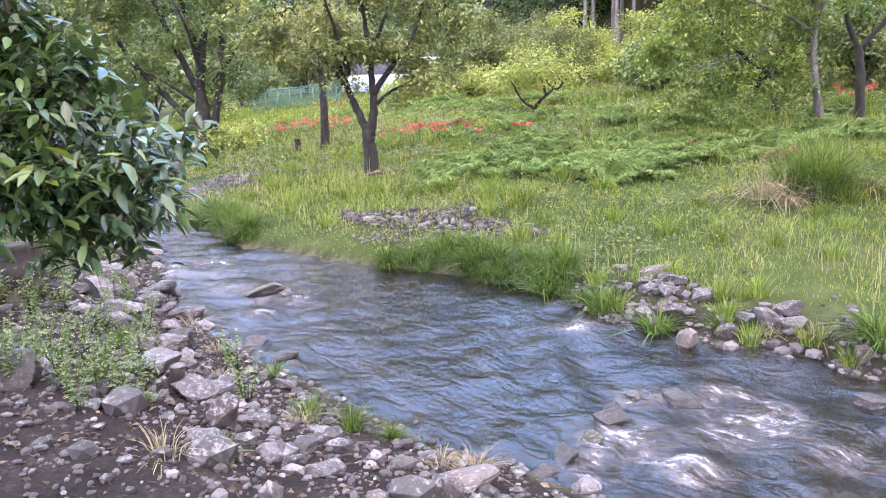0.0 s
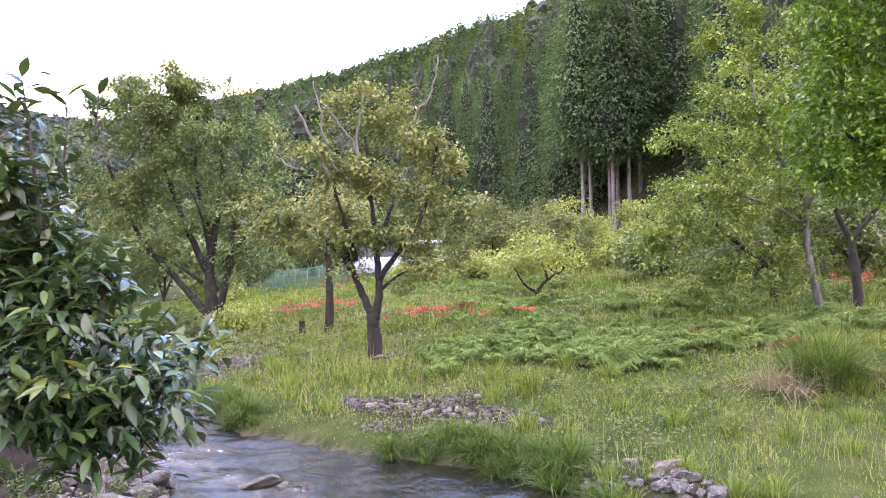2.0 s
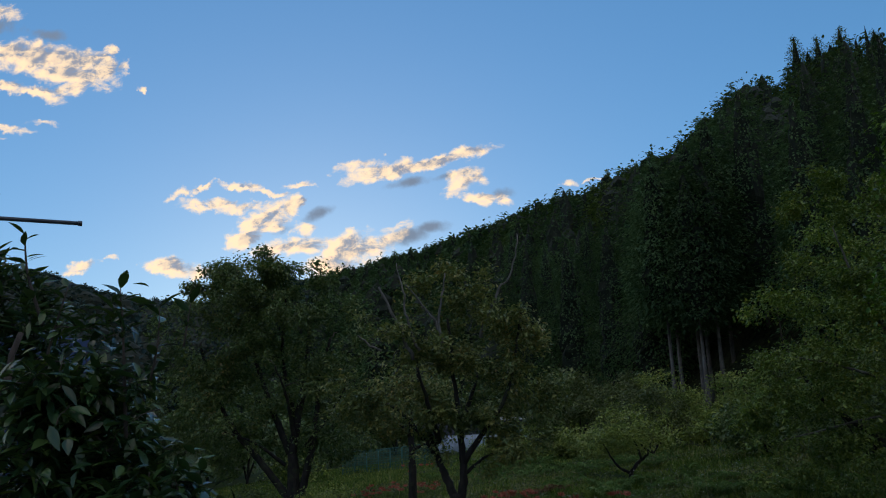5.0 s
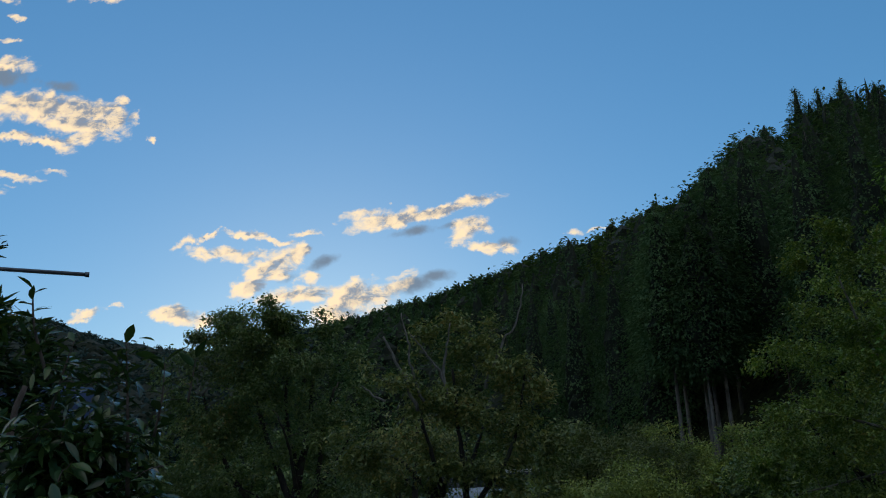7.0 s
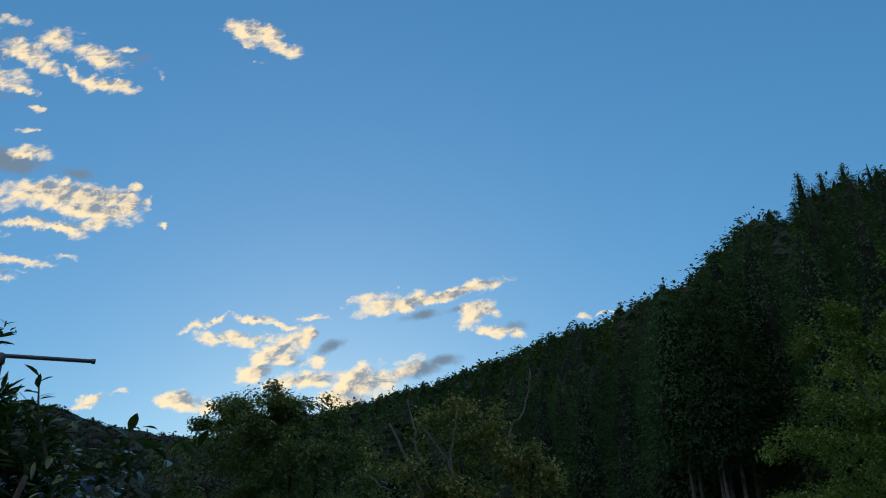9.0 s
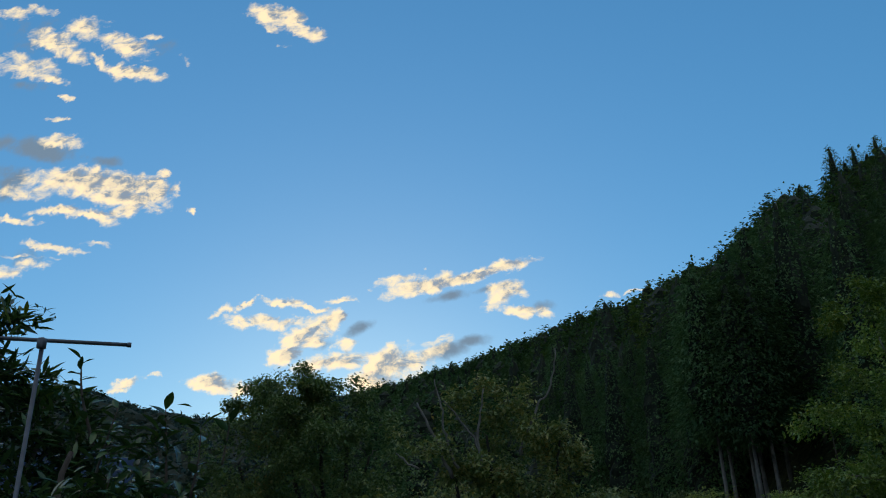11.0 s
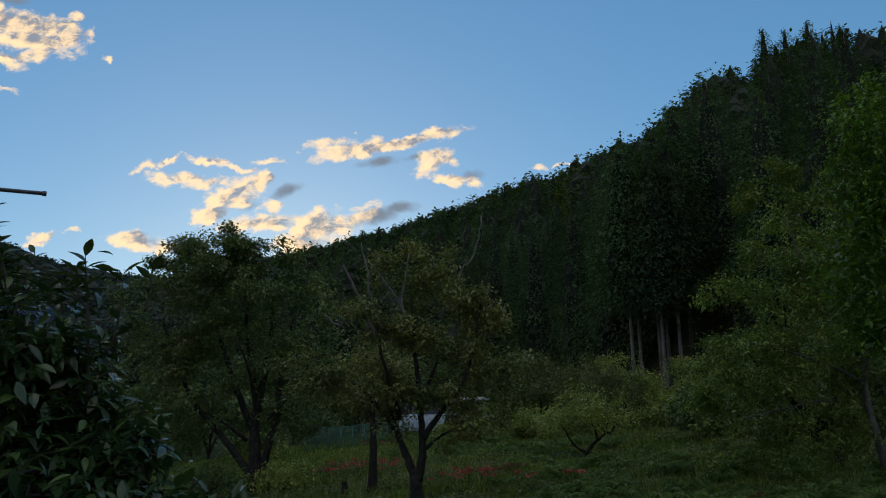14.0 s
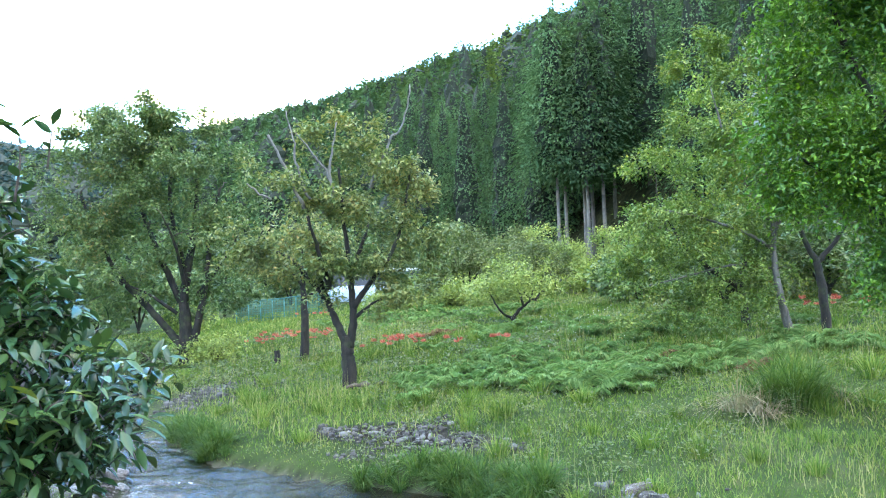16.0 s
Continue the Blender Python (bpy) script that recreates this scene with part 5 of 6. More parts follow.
for x, y, w, h in ((-17, 46, 3.2, 6.5), (-22, 52, 3.5, 7), (-13.5, 52, 3.0, 5.5), (-27, 50, 4, 8), (-10.5, 60, 3.5, 6), (-6, 66, 4, 7), (-20, 66, 4, 7), (-30, 60, 4, 8), (-2, 72, 4, 7)):
    bush(x, y, w, h, LEAF_DULL, "background_tree", "leafy green tree beyond the meadow", "trees beyond the meadow", 0.36, 190)
# bushes added behind the cherry trees to stand in for the deep shade there
for x, y, w, h in ((9.3, 23.5, 1.9, 2.6), (12.2, 23.0, 1.9, 2.8), (11.0, 27, 2.2, 3.2), (14.6, 25.5, 2.2, 3.4), (8.0, 28.5, 1.6, 2.2), (13.2, 31, 2.6, 4.4)):
    bush(x, y, w, h, LEAF_DULL, "shaded_bush", "dark green bush added behind the cherry trees to stand for deep shade", "bushes in the cherry trees' shade", 0.2, 170)

# ---- fence, sheds, pole ----
def fence():
    x0, y0, x1, y1 = -10.4, 42.6, -5.4, 44.0
    t = thing("net_fence", on_ground((x0 + x1) / 2, (y0 + y1) / 2), "green net fence on thin posts across the far meadow", "fence")
    cx, cy, cz = t.matrix_basis.translation
    n = 8
    pts = [(x0 + (x1 - x0) * i / n - cx, y0 + (y1 - y0) * i / n - cy, float(height(x0 + (x1 - x0) * i / n, y0 + (y1 - y0) * i / n)) - cz) for i in range(n + 1)]
    for p in pts:
        solid("post", [tube([(p[0], p[1], p[2] - 0.2), (p[0], p[1], p[2] + 1.2)], 0.025, 6)], GREEN_RAIL, t)
    for a, b in zip(pts[:-1], pts[1:]):
        solid("top_rail", [tube([(a[0], a[1], a[2] + 1.17), (b[0], b[1], b[2] + 1.17)], 0.03, 6)], GREEN_RAIL, t)
        cords = []
        for k in np.linspace(0.05, 1.1, 9):
            cords.append(tube([(a[0], a[1], a[2] + k), (b[0], b[1], b[2] + k)], 0.011, 4))
        for k in np.linspace(0.06, 0.94, 8):
            q = [a[i] + (b[i] - a[i]) * k for i in range(3)]
            cords.append(tube([(q[0], q[1], q[2] + 0.03), (q[0], q[1], q[2] + 1.13)], 0.011, 4))
        solid("net_panel", cords, GREEN_NET, t, "taut green netting")


def farm_shed():
    x, y = -4.4, 52.0
    g = float(height(x, y))
    t = thing("farm_shed", (x, y, g), "low farm shed with white sheeted wall and pale roof edge", "shed")
    for i in range(1, 9):
        a = -3.3 + i * 0.93
        solid("wall_panel", [box(a, 0, 0.0, a + 0.91, 0.12, 1.08 - 0.03 * (i % 2))], WHITE_WALL, t)
    solid("back_wall", [box(-3.3, 3.0, 0, 6.2, 3.12, 1.9)], ROOF_DARK, t)
    for px in (1.0, 3.4, 5.6):
        solid("post", [box(px, 0.4, 0, px + 0.12, 0.52, 2.15)], TIMBER, t)
    roof = [box(0.6, -0.2, 2.02, 5.7, 3.4, 2.08)]
    for i in range(34):
        roof.append(tube([(0.68 + i * 0.15, -0.22, 2.09), (0.68 + i * 0.15, 3.4, 2.11)], 0.045, 5))
    solid("roof", roof, PALE_EDGE, t, "pale corrugated roof")
    solid("fascia", [box(0.6, -0.16, 1.74, 5.7, -0.12, 1.9)], ROOF_DARK, t)
    for i in range(24):
        solid("edge_tile", [tube([(0.7 + i * 0.21, -0.235, 1.97), (0.7 + i * 0.21, -0.1, 1.98)], 0.085, 6)], PALE_EDGE, t)


def clothes_pole():
    t = thing("clothes_pole", on_ground(-3.69, 4.75, 0.1), "upright steel pole carrying a long horizontal bar", "pole")
    z = t.matrix_basis.translation.z
    top = 4.33 - z
    solid("upright", [tube([(0, 0, 0), (0.0, 0.01, top)], 0.016, 10)], STEEL, t)
    solid("bracket", [box(-0.026, -0.026, top - 0.04, 0.026, 0.026, top + 0.04, 0.006)], STEEL, t)
    solid("crossbar", [tube([(-1.3, -0.70, top + 0.02), (0.47, 0.36, top + 0.05)], 0.015, 10)], STEEL, t, "dark horizontal bar")
    solid("end_cap", [tube([(0.46, 0.354, top + 0.05), (0.485, 0.369, top + 0.05)], 0.019, 10)], STEEL, t)


def tarp_shed():
    t = thing("tarpaulin_shed", on_ground(-7.15, 9.9), "small shed wrapped in dark blue tarpaulin", "shed", turn=38)
    bm_v, bm_f = box(-1.0, -0.8, 0, 1.0, 0.8, 3.5, 0.06)
    solid("cover", [(bm_v, bm_f)], BLUE_TARP, t)


fence()
farm_shed()
clothes_pole()
tarp_shed()


# ---- stones ----
def stone_mesh(seed, mat, cuts=5, level=3):
    r = np.random.default_rng(seed)
    bm = bmesh.new()
    bmesh.ops.create_icosphere(bm, subdivisions=level, radius=0.5)
    planes = [(unit(r.normal(size=3)), r.uniform(0.2, 0.40)) for _ in range(cuts + 6)]
    off = Vector(r.uniform(0, 50, 3))
    for v in bm.verts:
        c = np.array(v.co)
        for n, d in planes:
            over = c @ n - d
            if over > 0:
                c = c - n * over * 0.96
        p = Vector(c)
        k = 1 + 0.22 * noise.noise(p * 2.4 + off) + 0.10 * noise.noise(p * 6 + off) + 0.05 * noise.noise(p * 14 + off)
        v.co = p * k
    me = bpy.data.meshes.new("stone")
    bm.to_mesh(me)
    bm.free()
    me.polygons.foreach_set("use_smooth", np.full(len(me.polygons), False))
    me.materials.append(mat)
    return me


STONES = {m.name: [stone_mesh(s + 31 * i, m, 4 + s % 4) for s in range(4)] for i, m in enumerate((STONE_GREY, STONE_PALE, STONE_RED, STONE_DARK, STONE_MOSSY, STONE_TAN))}
STONE_LABEL = {"grey_river_stone": "rough grey river stone", "pale_river_stone": "pale weathered river stone", "reddish_river_stone": "reddish purple-brown stone", "wet_dark_stone": "dark wet stone",
               "mossy_river_stone": "moss-covered brown stone", "tan_river_stone": "tan angular stone"}


def stone(x, y, size, mat, where, group, squash=0.65, z=None, turn=None, tip=0.0, sink=0.28):
    me = STONES[mat.name][rng.integers(4)]
    k = (size * rng.uniform(0.9, 1.25), size * rng.uniform(0.75, 1.0), size * squash)
    base = float(height(x, y)) if z is None else z
    turn = rng.uniform(0, 360) if turn is None else turn
    ob = new("stone", me)
    ob.matrix_basis = pose(x, y, base + k[2] * (0.5 - sink), tip + rng.normal() * 8, rng.normal() * 8, turn) @ Matrix.Diagonal((*k, 1))
    return tagged(ob, STONE_LABEL[mat.name] + " " + where, "stone", group)


NEARBY, ACROSS, MIDSTREAM = "stones on the near bank", "stones along the far bank", "stones in the stream"
on_near, on_far, in_stream = "on the gravelly near bank", "at the grassy far bank", "standing in the running water"
for x, y, s, m, q in ((-1.47, 4.55, 0.34, STONE_RED, 0.95), (-1.75, 5.25, 0.38, STONE_GREY, 0.6), (-2.0, 7.45, 0.36, STONE_DARK, 0.6), (-1.08, 4.15, 0.19, STONE_PALE, 0.75), (0.06, 4.15, 0.42, STONE_TAN, 0.35),
                      (-0.72, 4.0, 0.24, STONE_GREY, 0.6), (-0.95, 4.05, 0.17, STONE_GREY, 0.8), (-1.5, 4.25, 0.2, STONE_PALE, 0.5), (-2.9, 5.0, 0.36, STONE_RED, 0.6), (-2.35, 5.7, 0.5, STONE_GREY, 0.5),
                      (-2.6, 6.3, 0.6, STONE_GREY, 0.5), (-3.1, 6.9, 0.55, STONE_RED, 0.6), (-3.4, 7.6, 0.5, STONE_PALE, 0.6), (-3.9, 8.3, 0.55, STONE_RED, 0.7), (-3.6, 9.3, 0.45, STONE_DARK, 0.7), (-4.3, 9.4, 0.6, STONE_GREY, 0.8)):
    stone(x, y, s, m, on_near, NEARBY, q)
for x, y, s, m, q in ((0.56, 4.62, 0.30, STONE_DARK, 0.5), (0.85, 4.42, 0.24, STONE_DARK, 0.45), (1.15, 5.36, 0.26, STONE_DARK, 0.7), (0.98, 5.12, 0.26, STONE_MOSSY, 0.6), (0.75, 4.86, 0.34, STONE_DARK, 0.5), (0.62, 4.38, 0.22, STONE_DARK, 0.5),
                      (-2.37, 9.5, 0.60, STONE_MOSSY, 0.36), (-2.1, 9.42, 0.3, STONE_MOSSY, 0.36), (-1.83, 9.3, 0.18, STONE_DARK, 0.6), (2.24, 7.0, 0.28, STONE_TAN, 1.0), (1.82, 5.7, 0.42, STONE_DARK, 0.4), (1.46, 5.84, 0.28, STONE_MOSSY, 0.36), (0.9, 6.5, 0.3, STONE_DARK, 0.3), (1.88, 5.12, 0.26, STONE_RED, 0.3),
                      (2.14, 4.5, 0.22, STONE_TAN, 0.28), (3.2, 5.5, 0.32, STONE_DARK, 0.6), (-0.3, 5.45, 0.1, STONE_RED, 0.7), (1.22, 5.55, 0.22, STONE_DARK, 0.7), (-1.6, 7.0, 0.3, STONE_DARK, 0.6), (-1.45, 6.75, 0.24, STONE_DARK, 0.5), (-2.1, 7.2, 0.3, STONE_GREY, 0.5)):
    stone(x, y, s, m, in_stream, MIDSTREAM, q, z=-0.13 if q < 0.34 else -0.04)
for x, y, s, m, q in ((2.0, 7.62, 0.36, STONE_RED, 0.6), (2.62, 7.02, 0.28, STONE_RED, 0.8), (2.85, 7.1, 0.24, STONE_GREY, 0.7), (3.0, 7.05, 0.34, STONE_RED, 0.6), (3.2, 6.85, 0.3, STONE_GREY, 0.7), (2.3, 7.9, 0.36, STONE_GREY, 0.6), (2.45, 8.2, 0.32, STONE_GREY, 0.6),
                      (2.2, 8.4, 0.3, STONE_RED, 0.7), (2.6, 7.7, 0.3, STONE_PALE, 0.6), (3.6, 6.6, 0.3, STONE_GREY, 0.6), (3.5, 6.25, 0.26, STONE_TAN, 0.7), (1.24, 10.9, 0.17, STONE_PALE, 0.8), (3.75, 6.2, 0.28, STONE_PALE, 0.6)):
    stone(x, y, s, m, on_far, ACROSS, q)

KINDS, ODDS = (STONE_GREY, STONE_PALE, STONE_RED, STONE_TAN, STONE_DARK), (0.40, 0.13, 0.15, 0.08, 0.24)
placed = 0
while placed < 200:
    x, y = rng.uniform(-5.2, 1.4), rng.uniform(2.6, 12)
    n = -float(edge_side(x, y, NEAR_EDGE))
    if not -0.15 < n < 2.8 or rng.uniform() > math.exp(-max(n, 0) / 1.2) + 0.1:
        continue
    stone(x, y, min(0.40, 0.068 * math.exp(rng.normal() * 0.62) * (1 + 0.07 * y) * (1.25 if n < 1.2 else 0.8)), KINDS[rng.choice(5, p=ODDS)], on_near, NEARBY, rng.uniform(0.45, 0.85))
    placed += 1
placed = 0
for _ in range(18):
    stone(2.35 + rng.normal() * 0.2, 8.0 + rng.normal() * 0.26, rng.uniform(0.12, 0.3), (STONE_GREY, STONE_GREY, STONE_RED)[rng.integers(3)], on_far, ACROSS, rng.uniform(0.6, 0.9))
while placed < 52:
    x, y = rng.uniform(-2, 4.6), rng.uniform(4.8, 13.5)
    d, g = float(edge_side(x, y, FAR_EDGE)), float(gravel_amount(x, y))
    bank = 0 < d < 1.1 and x > 1.5 and rng.uniform() < math.exp(-d / 0.7)
    if not (bank or g > 0.6):
        continue
    stone(x, y, 0.07 * math.exp(rng.normal() * 0.5) * (1.5 if bank else 1.15), KINDS[rng.choice(5, p=ODDS)], on_far, ACROSS, rng.uniform(0.45, 0.8))
    placed += 1


def gravel(count, test, size, name, label, mat=None):
    """Loose pebbles, too many to count."""
    ico = bmesh.new()
    bmesh.ops.create_icosphere(ico, subdivisions=1, radius=0.5)
    v0, f0 = np.array([tuple(v.co) for v in ico.verts]), np.array([[w.index for w in f.verts] for f in ico.faces])
    ico.free()
    p = np.zeros((0, 2))
    while len(p) < count:
        c = np.stack([rng.uniform(-6, 5, count), rng.uniform(2.2, 20, count)], 1)
        p = np.concatenate([p, c[test(c[:, 0], c[:, 1]) > rng.uniform(size=count)]])[:count]
    s = size * np.exp(rng.normal(size=(count, 1, 1)) * 0.45)
    v = v0[None] * (1 + rng.normal(size=(count, len(v0), 1)) * 0.10) * s * rng.uniform(0.55, 1.2, (count, 1, 3)) * [[[1, 1, 0.7]]]
    v += np.concatenate([p, (height(p[:, 0], p[:, 1]) + 0.12 * s[:, 0, 0])[:, None]], 1)[:, None]
    f = f0[None] + (np.arange(count) * len(v0))[:, None, None]
    tagged(solid(name, [(v.reshape(-1, 3), f.reshape(-1, 3))], mat or PEBBLE, smooth=False), label, "gravel", kind="stuff")


def pebble_material():
    m, t, out = material("mixed_pebbles")
    geo = t.nodes.new("ShaderNodeNewGeometry")
    col = ramp(t, geo.outputs["Random Per Island"], [(0.0, (0.018, 0.016, 0.014)), (0.4, (0.052, 0.048, 0.043)), (0.8, (0.11, 0.104, 0.095)), (0.93, (0.14, 0.134, 0.124)), (1.0, (0.23, 0.222, 0.207))])
    fine = noise_at(t, 40.0, 4.0)
    p = node(t, "ShaderNodeBsdfPrincipled", Base_Color=mix(t, span(t, fine, 0.3, 0.7, 0, 0.4), col, (0.09, 0.08, 0.07)), Roughness=0.85)
    link(t, p.outputs[0], out.inputs[0])
    return m


PEBBLE = pebble_material()
gravel(520, lambda x, y: np.clip(-edge_side(x, y, NEAR_EDGE) + 0.15, 0, 1) * np.exp(-np.maximum(-edge_side(x, y, NEAR_EDGE), 0) / 1.1) * (y < 11), 0.10, "shore_rubble", "angular grey rubble strewn over the near bank", STONE_GREY)
gravel(8000, lambda x, y: np.clip(-edge_side(x, y, NEAR_EDGE) + 0.3, 0, 1) * np.exp(-np.maximum(-edge_side(x, y, NEAR_EDGE), 0) / 1.8) * (y < 13), 0.033, "shore_gravel", "loose grey pebbles over the near bank")
gravel(1500, lambda x, y: gravel_amount(x, y) * (edge_side(x, y, FAR_EDGE) > 0.2), 0.058, "meadow_gravel", "grey stones of a gravel bar in the grass")
gravel(650, lambda x, y: np.exp(-np.maximum(edge_side(x, y, FAR_EDGE), 0) / 0.25) * (edge_side(x, y, FAR_EDGE) > -0.1) * (x > 1.4), 0.065, "bank_gravel", "pebbles at the foot of the far bank")


# ---- grasses, ferns, flowers ----
def meadow():
    n = 270000
    r, a = rng.uniform(5.5, 50, n), np.radians(rng.uniform(-34, 38, n))
    x, y = r * np.sin(a), r * np.cos(a)
    f, g = edge_side(x, y, FAR_EDGE), gravel_amount(x, y)
    keep = (f > -0.02) & (rng.uniform(size=n) > g * 0.82) & (rng.uniform(size=n) < np.clip(f / 0.3, 0.5, 1))
    stony = (x > 1.5) & (f < 0.9) & (rng.uniform(size=n) < 0.62)
    keep &= ~stony
    x, y, r = x[keep], y[keep], r[keep]
    p = np.stack([x, y, height(x, y) - 0.01], 1)
    patch = np.clip(0.5 + 0.5 * wobble(x * 0.8 + 3, y * 0.8) + 0.35 * wobble(x * 2.7, y * 2.7 + 5), 0, 1.2)
    tall = (0.045 + 0.15 * patch) * rng.uniform(0.5, 1.5, len(x)) * np.clip(0.3 + 0.25 * edge_side(x, y, FAR_EDGE), 0.35, 1.1)
    lean = np.concatenate([rng.normal(size=(len(x), 2)) * 0.42, np.zeros((len(x), 1))], 1)
    ob = solid("meadow_grass", [blades(p, lean, tall, np.clip(r * 0.0012, 0.010, 0.05), 0.6, 2)], BLADE, smooth=False)
    tagged(ob, "rough sunless meadow grass, yellow-green with dry blades", "grass", kind="stuff")


def herbs():
    """Low broad-leaved plants among the grass."""
    n = 4600
    r, a = rng.uniform(6.5, 34, n), np.radians(rng.uniform(-26, 34, n))
    x, y = r * np.sin(a), r * np.cos(a)
    keep = (edge_side(x, y, FAR_EDGE) > 0.15) & (wobble(x * 0.6 + 9, y * 0.6) > -0.25)
    c = np.stack([x, y, height(x, y)], 1)[keep].repeat(9, 0)
    m = len(c)
    p = c + rng.normal(size=(m, 3)) * [0.09, 0.09, 0] + np.stack([0 * c[:, 0], 0 * c[:, 0], rng.uniform(0.02, 0.22, m)], 1)
    d = rng.normal(size=(m, 3)) * [1, 1, 0.35]
    s = 0.062 * rng.uniform(0.5, 1.4, m) * np.clip(np.hypot(p[:, 0], p[:, 1]) / 12, 1, 2)
    tagged(solid("meadow_herbs", [leaves(p, d, rng.normal(size=(m, 3)) * 0.3 + [[0, 0, 1]], s, s * 0.5)], LEAF_OLIVE, smooth=False), "low broad-leaved weeds scattered through the grass", "weeds", kind="stuff")


def stalks():
    """Thin seed stalks standing above the grass."""
    n = 9000
    r, a = rng.uniform(8, 36, n), np.radians(rng.uniform(-24, 34, n))
    x, y = r * np.sin(a), r * np.cos(a)
    keep = (edge_side(x, y, FAR_EDGE) > 0.5) & (wobble(x * 0.7 + 4, y * 0.7 + 1) > 0.0) & (gravel_amount(x, y) < 0.4)
    x, y, r = x[keep], y[keep], r[keep]
    p = np.stack([x, y, height(x, y)], 1)
    lean = rng.normal(size=(len(x), 3)) * [0.22, 0.22, 0]
    ob = solid("seed_stalks", [blades(p, lean, rng.uniform(0.25, 0.55, len(x)), np.clip(r * 0.0007, 0.006, 0.02), 0.5, 2)], STALK, smooth=False)
    tagged(ob, "thin pale seed stalks above the meadow grass", "grass", kind="stuff")


meadow()
herbs()
stalks()


def tuft_mesh(count, tall, wide, width, droop, mat, name, base=0.12, sag=0.45):
    a = rng.uniform(0, 2 * np.pi, count)
    q = np.sqrt(rng.uniform(0, 1, count))
    p = np.stack([np.cos(a) * base * q, np.sin(a) * base * q, np.full(count, -0.02)], 1)
    lean = np.stack([np.cos(a), np.sin(a), 0 * a], 1) * (wide * (0.25 + q) * rng.uniform(0.4, 1.2, count))[:, None] + rng.normal(size=(count, 3)) * [0.12, 0.12, 0]
    v, f = blades(p, lean, tall * rng.uniform(0.55, 1.15, count), width, droop, 5, sag)
    me = fast_mesh(name, v, f, False)
    me.materials.append(mat)
    return me


SEDGES = [tuft_mesh(110, 0.54, 0.95, 0.020, 0.95, BLADE_DEEP, "sedge", 0.13, 0.8) for _ in range(4)]
LUSH = [tuft_mesh(100, 0.36, 0.6, 0.014, 0.8, BLADE, "grass_tuft", 0.14, 0.6) for _ in range(3)]
k = 0
while k < 105:
    x, y = rng.uniform(-5.5, 5.5), rng.uniform(4.5, 17)
    d = float(edge_side(x, y, FAR_EDGE))
    if not -0.08 < d < 0.5 or (x > 1.5 and rng.uniform() < 0.9) or rng.uniform() < 0.5 - 1.3 * float(wobble(x * 1.3, y * 1.3)):
        continue
    ob = share("sedge_tussock", SEDGES[rng.integers(4)], None, pose(*on_ground(x, y), 0, 0, rng.uniform(0, 360)) @ Matrix.Scale(rng.uniform(0.5, 1.05), 4))
    tagged(ob, "arching tussock of long green sedge at the water's edge", "grass tussock", "sedge tussocks along the far bank")
    k += 1
for _ in range(170):
    r, a = rng.uniform(9, 24), radians(rng.uniform(-18, 32))
    x, y = r * math.sin(a), r * math.cos(a)
    if float(edge_side(x, y, FAR_EDGE)) < 0.8 or float(gravel_amount(x, y)) > 0.3:
        continue
    ob = share("grass_tuft", LUSH[rng.integers(3)], None, pose(*on_ground(x, y), 0, 0, rng.uniform(0, 360)) @ Matrix.Scale(rng.uniform(0.6, 1.3), 4))
    tagged(ob, "tuft of longer yellow-green grass in the meadow", "grass tuft", "grass tufts in the meadow")


def pampas():
    t = thing("pampas_clump", on_ground(5.34, 11.15), "tall clump of silver grass with dry bent blades round it", "grass clump")
    for i, (dx, dy, k) in enumerate(((0, -0.1, 1.0), (-0.25, 0.1, 0.85), (0.35, 0.05, 0.95), (0.1, 0.35, 0.9))):
        ob = share("green_foliage", tuft_mesh(240, 1.35 * k, 0.95, 0.016, 0.95, BLADE_DEEP, "green_blades", 0.24, 0.8), t, pose(dx, dy, 0, rng.normal() * 8, rng.normal() * 8, 0))
        tagged(ob, kind="stuff")
    for dx, dy, k in ((-0.75, 0.0, 0.85), (-0.55, -0.3, 0.7), (0.8, 0.05, 0.7)):
        ob = share("dry_foliage", tuft_mesh(130, 0.95 * k, 1.35, 0.014, 1.0, BLADE_DRY, "dry_blades", 0.25, 0.78), t, pose(dx, dy, 0, rng.normal() * 12, rng.normal() * 12, 0), label="dry straw-coloured blades lying outwards")
        tagged(ob, kind="stuff")


pampas()


def fern_mesh(fronds, length):
    pos, way, up, size = [], [], [], []
    for k in range(fronds):
        a = k * 6.283 / fronds + rng.uniform(-0.3, 0.3)
        d = np.array([math.cos(a), math.sin(a), 0])
        long = length * rng.uniform(0.75, 1.15)
        q = np.linspace(0.12, 1, 17)
        rib = d * long * (0.85 * q)[:, None] + np.array([0, 0, 1.0]) * (long * (1.55 * q - 1.15 * q * q) * rng.uniform(0.7, 1.2))[:, None]
        s = np.cross(d, [0, 0, 1.0])
        for sign in (1, -1):
            pos.append(rib)
            way.append(np.tile(s * sign + d * 0.5, (17, 1)) - [[0, 0, 0.3]] + rng.normal(size=(17, 3)) * 0.15)
            up.append(np.tile([0, 0, 1.0], (17, 1)) + rng.normal(size=(17, 3)) * 0.35)
            size.append(long * 0.34 * np.sin(np.pi * np.clip(q * 0.85 + 0.1, 0, 1)) ** 0.8 * rng.uniform(0.7, 1.2, 17))
    size = np.concatenate(size)
    me = fast_mesh("fern", *leaves(np.concatenate(pos), np.concatenate(way), np.concatenate(up), size, size * 0.26, 0.1, 0.2), smooth=False)
    me.materials.append(FROND)
    return me


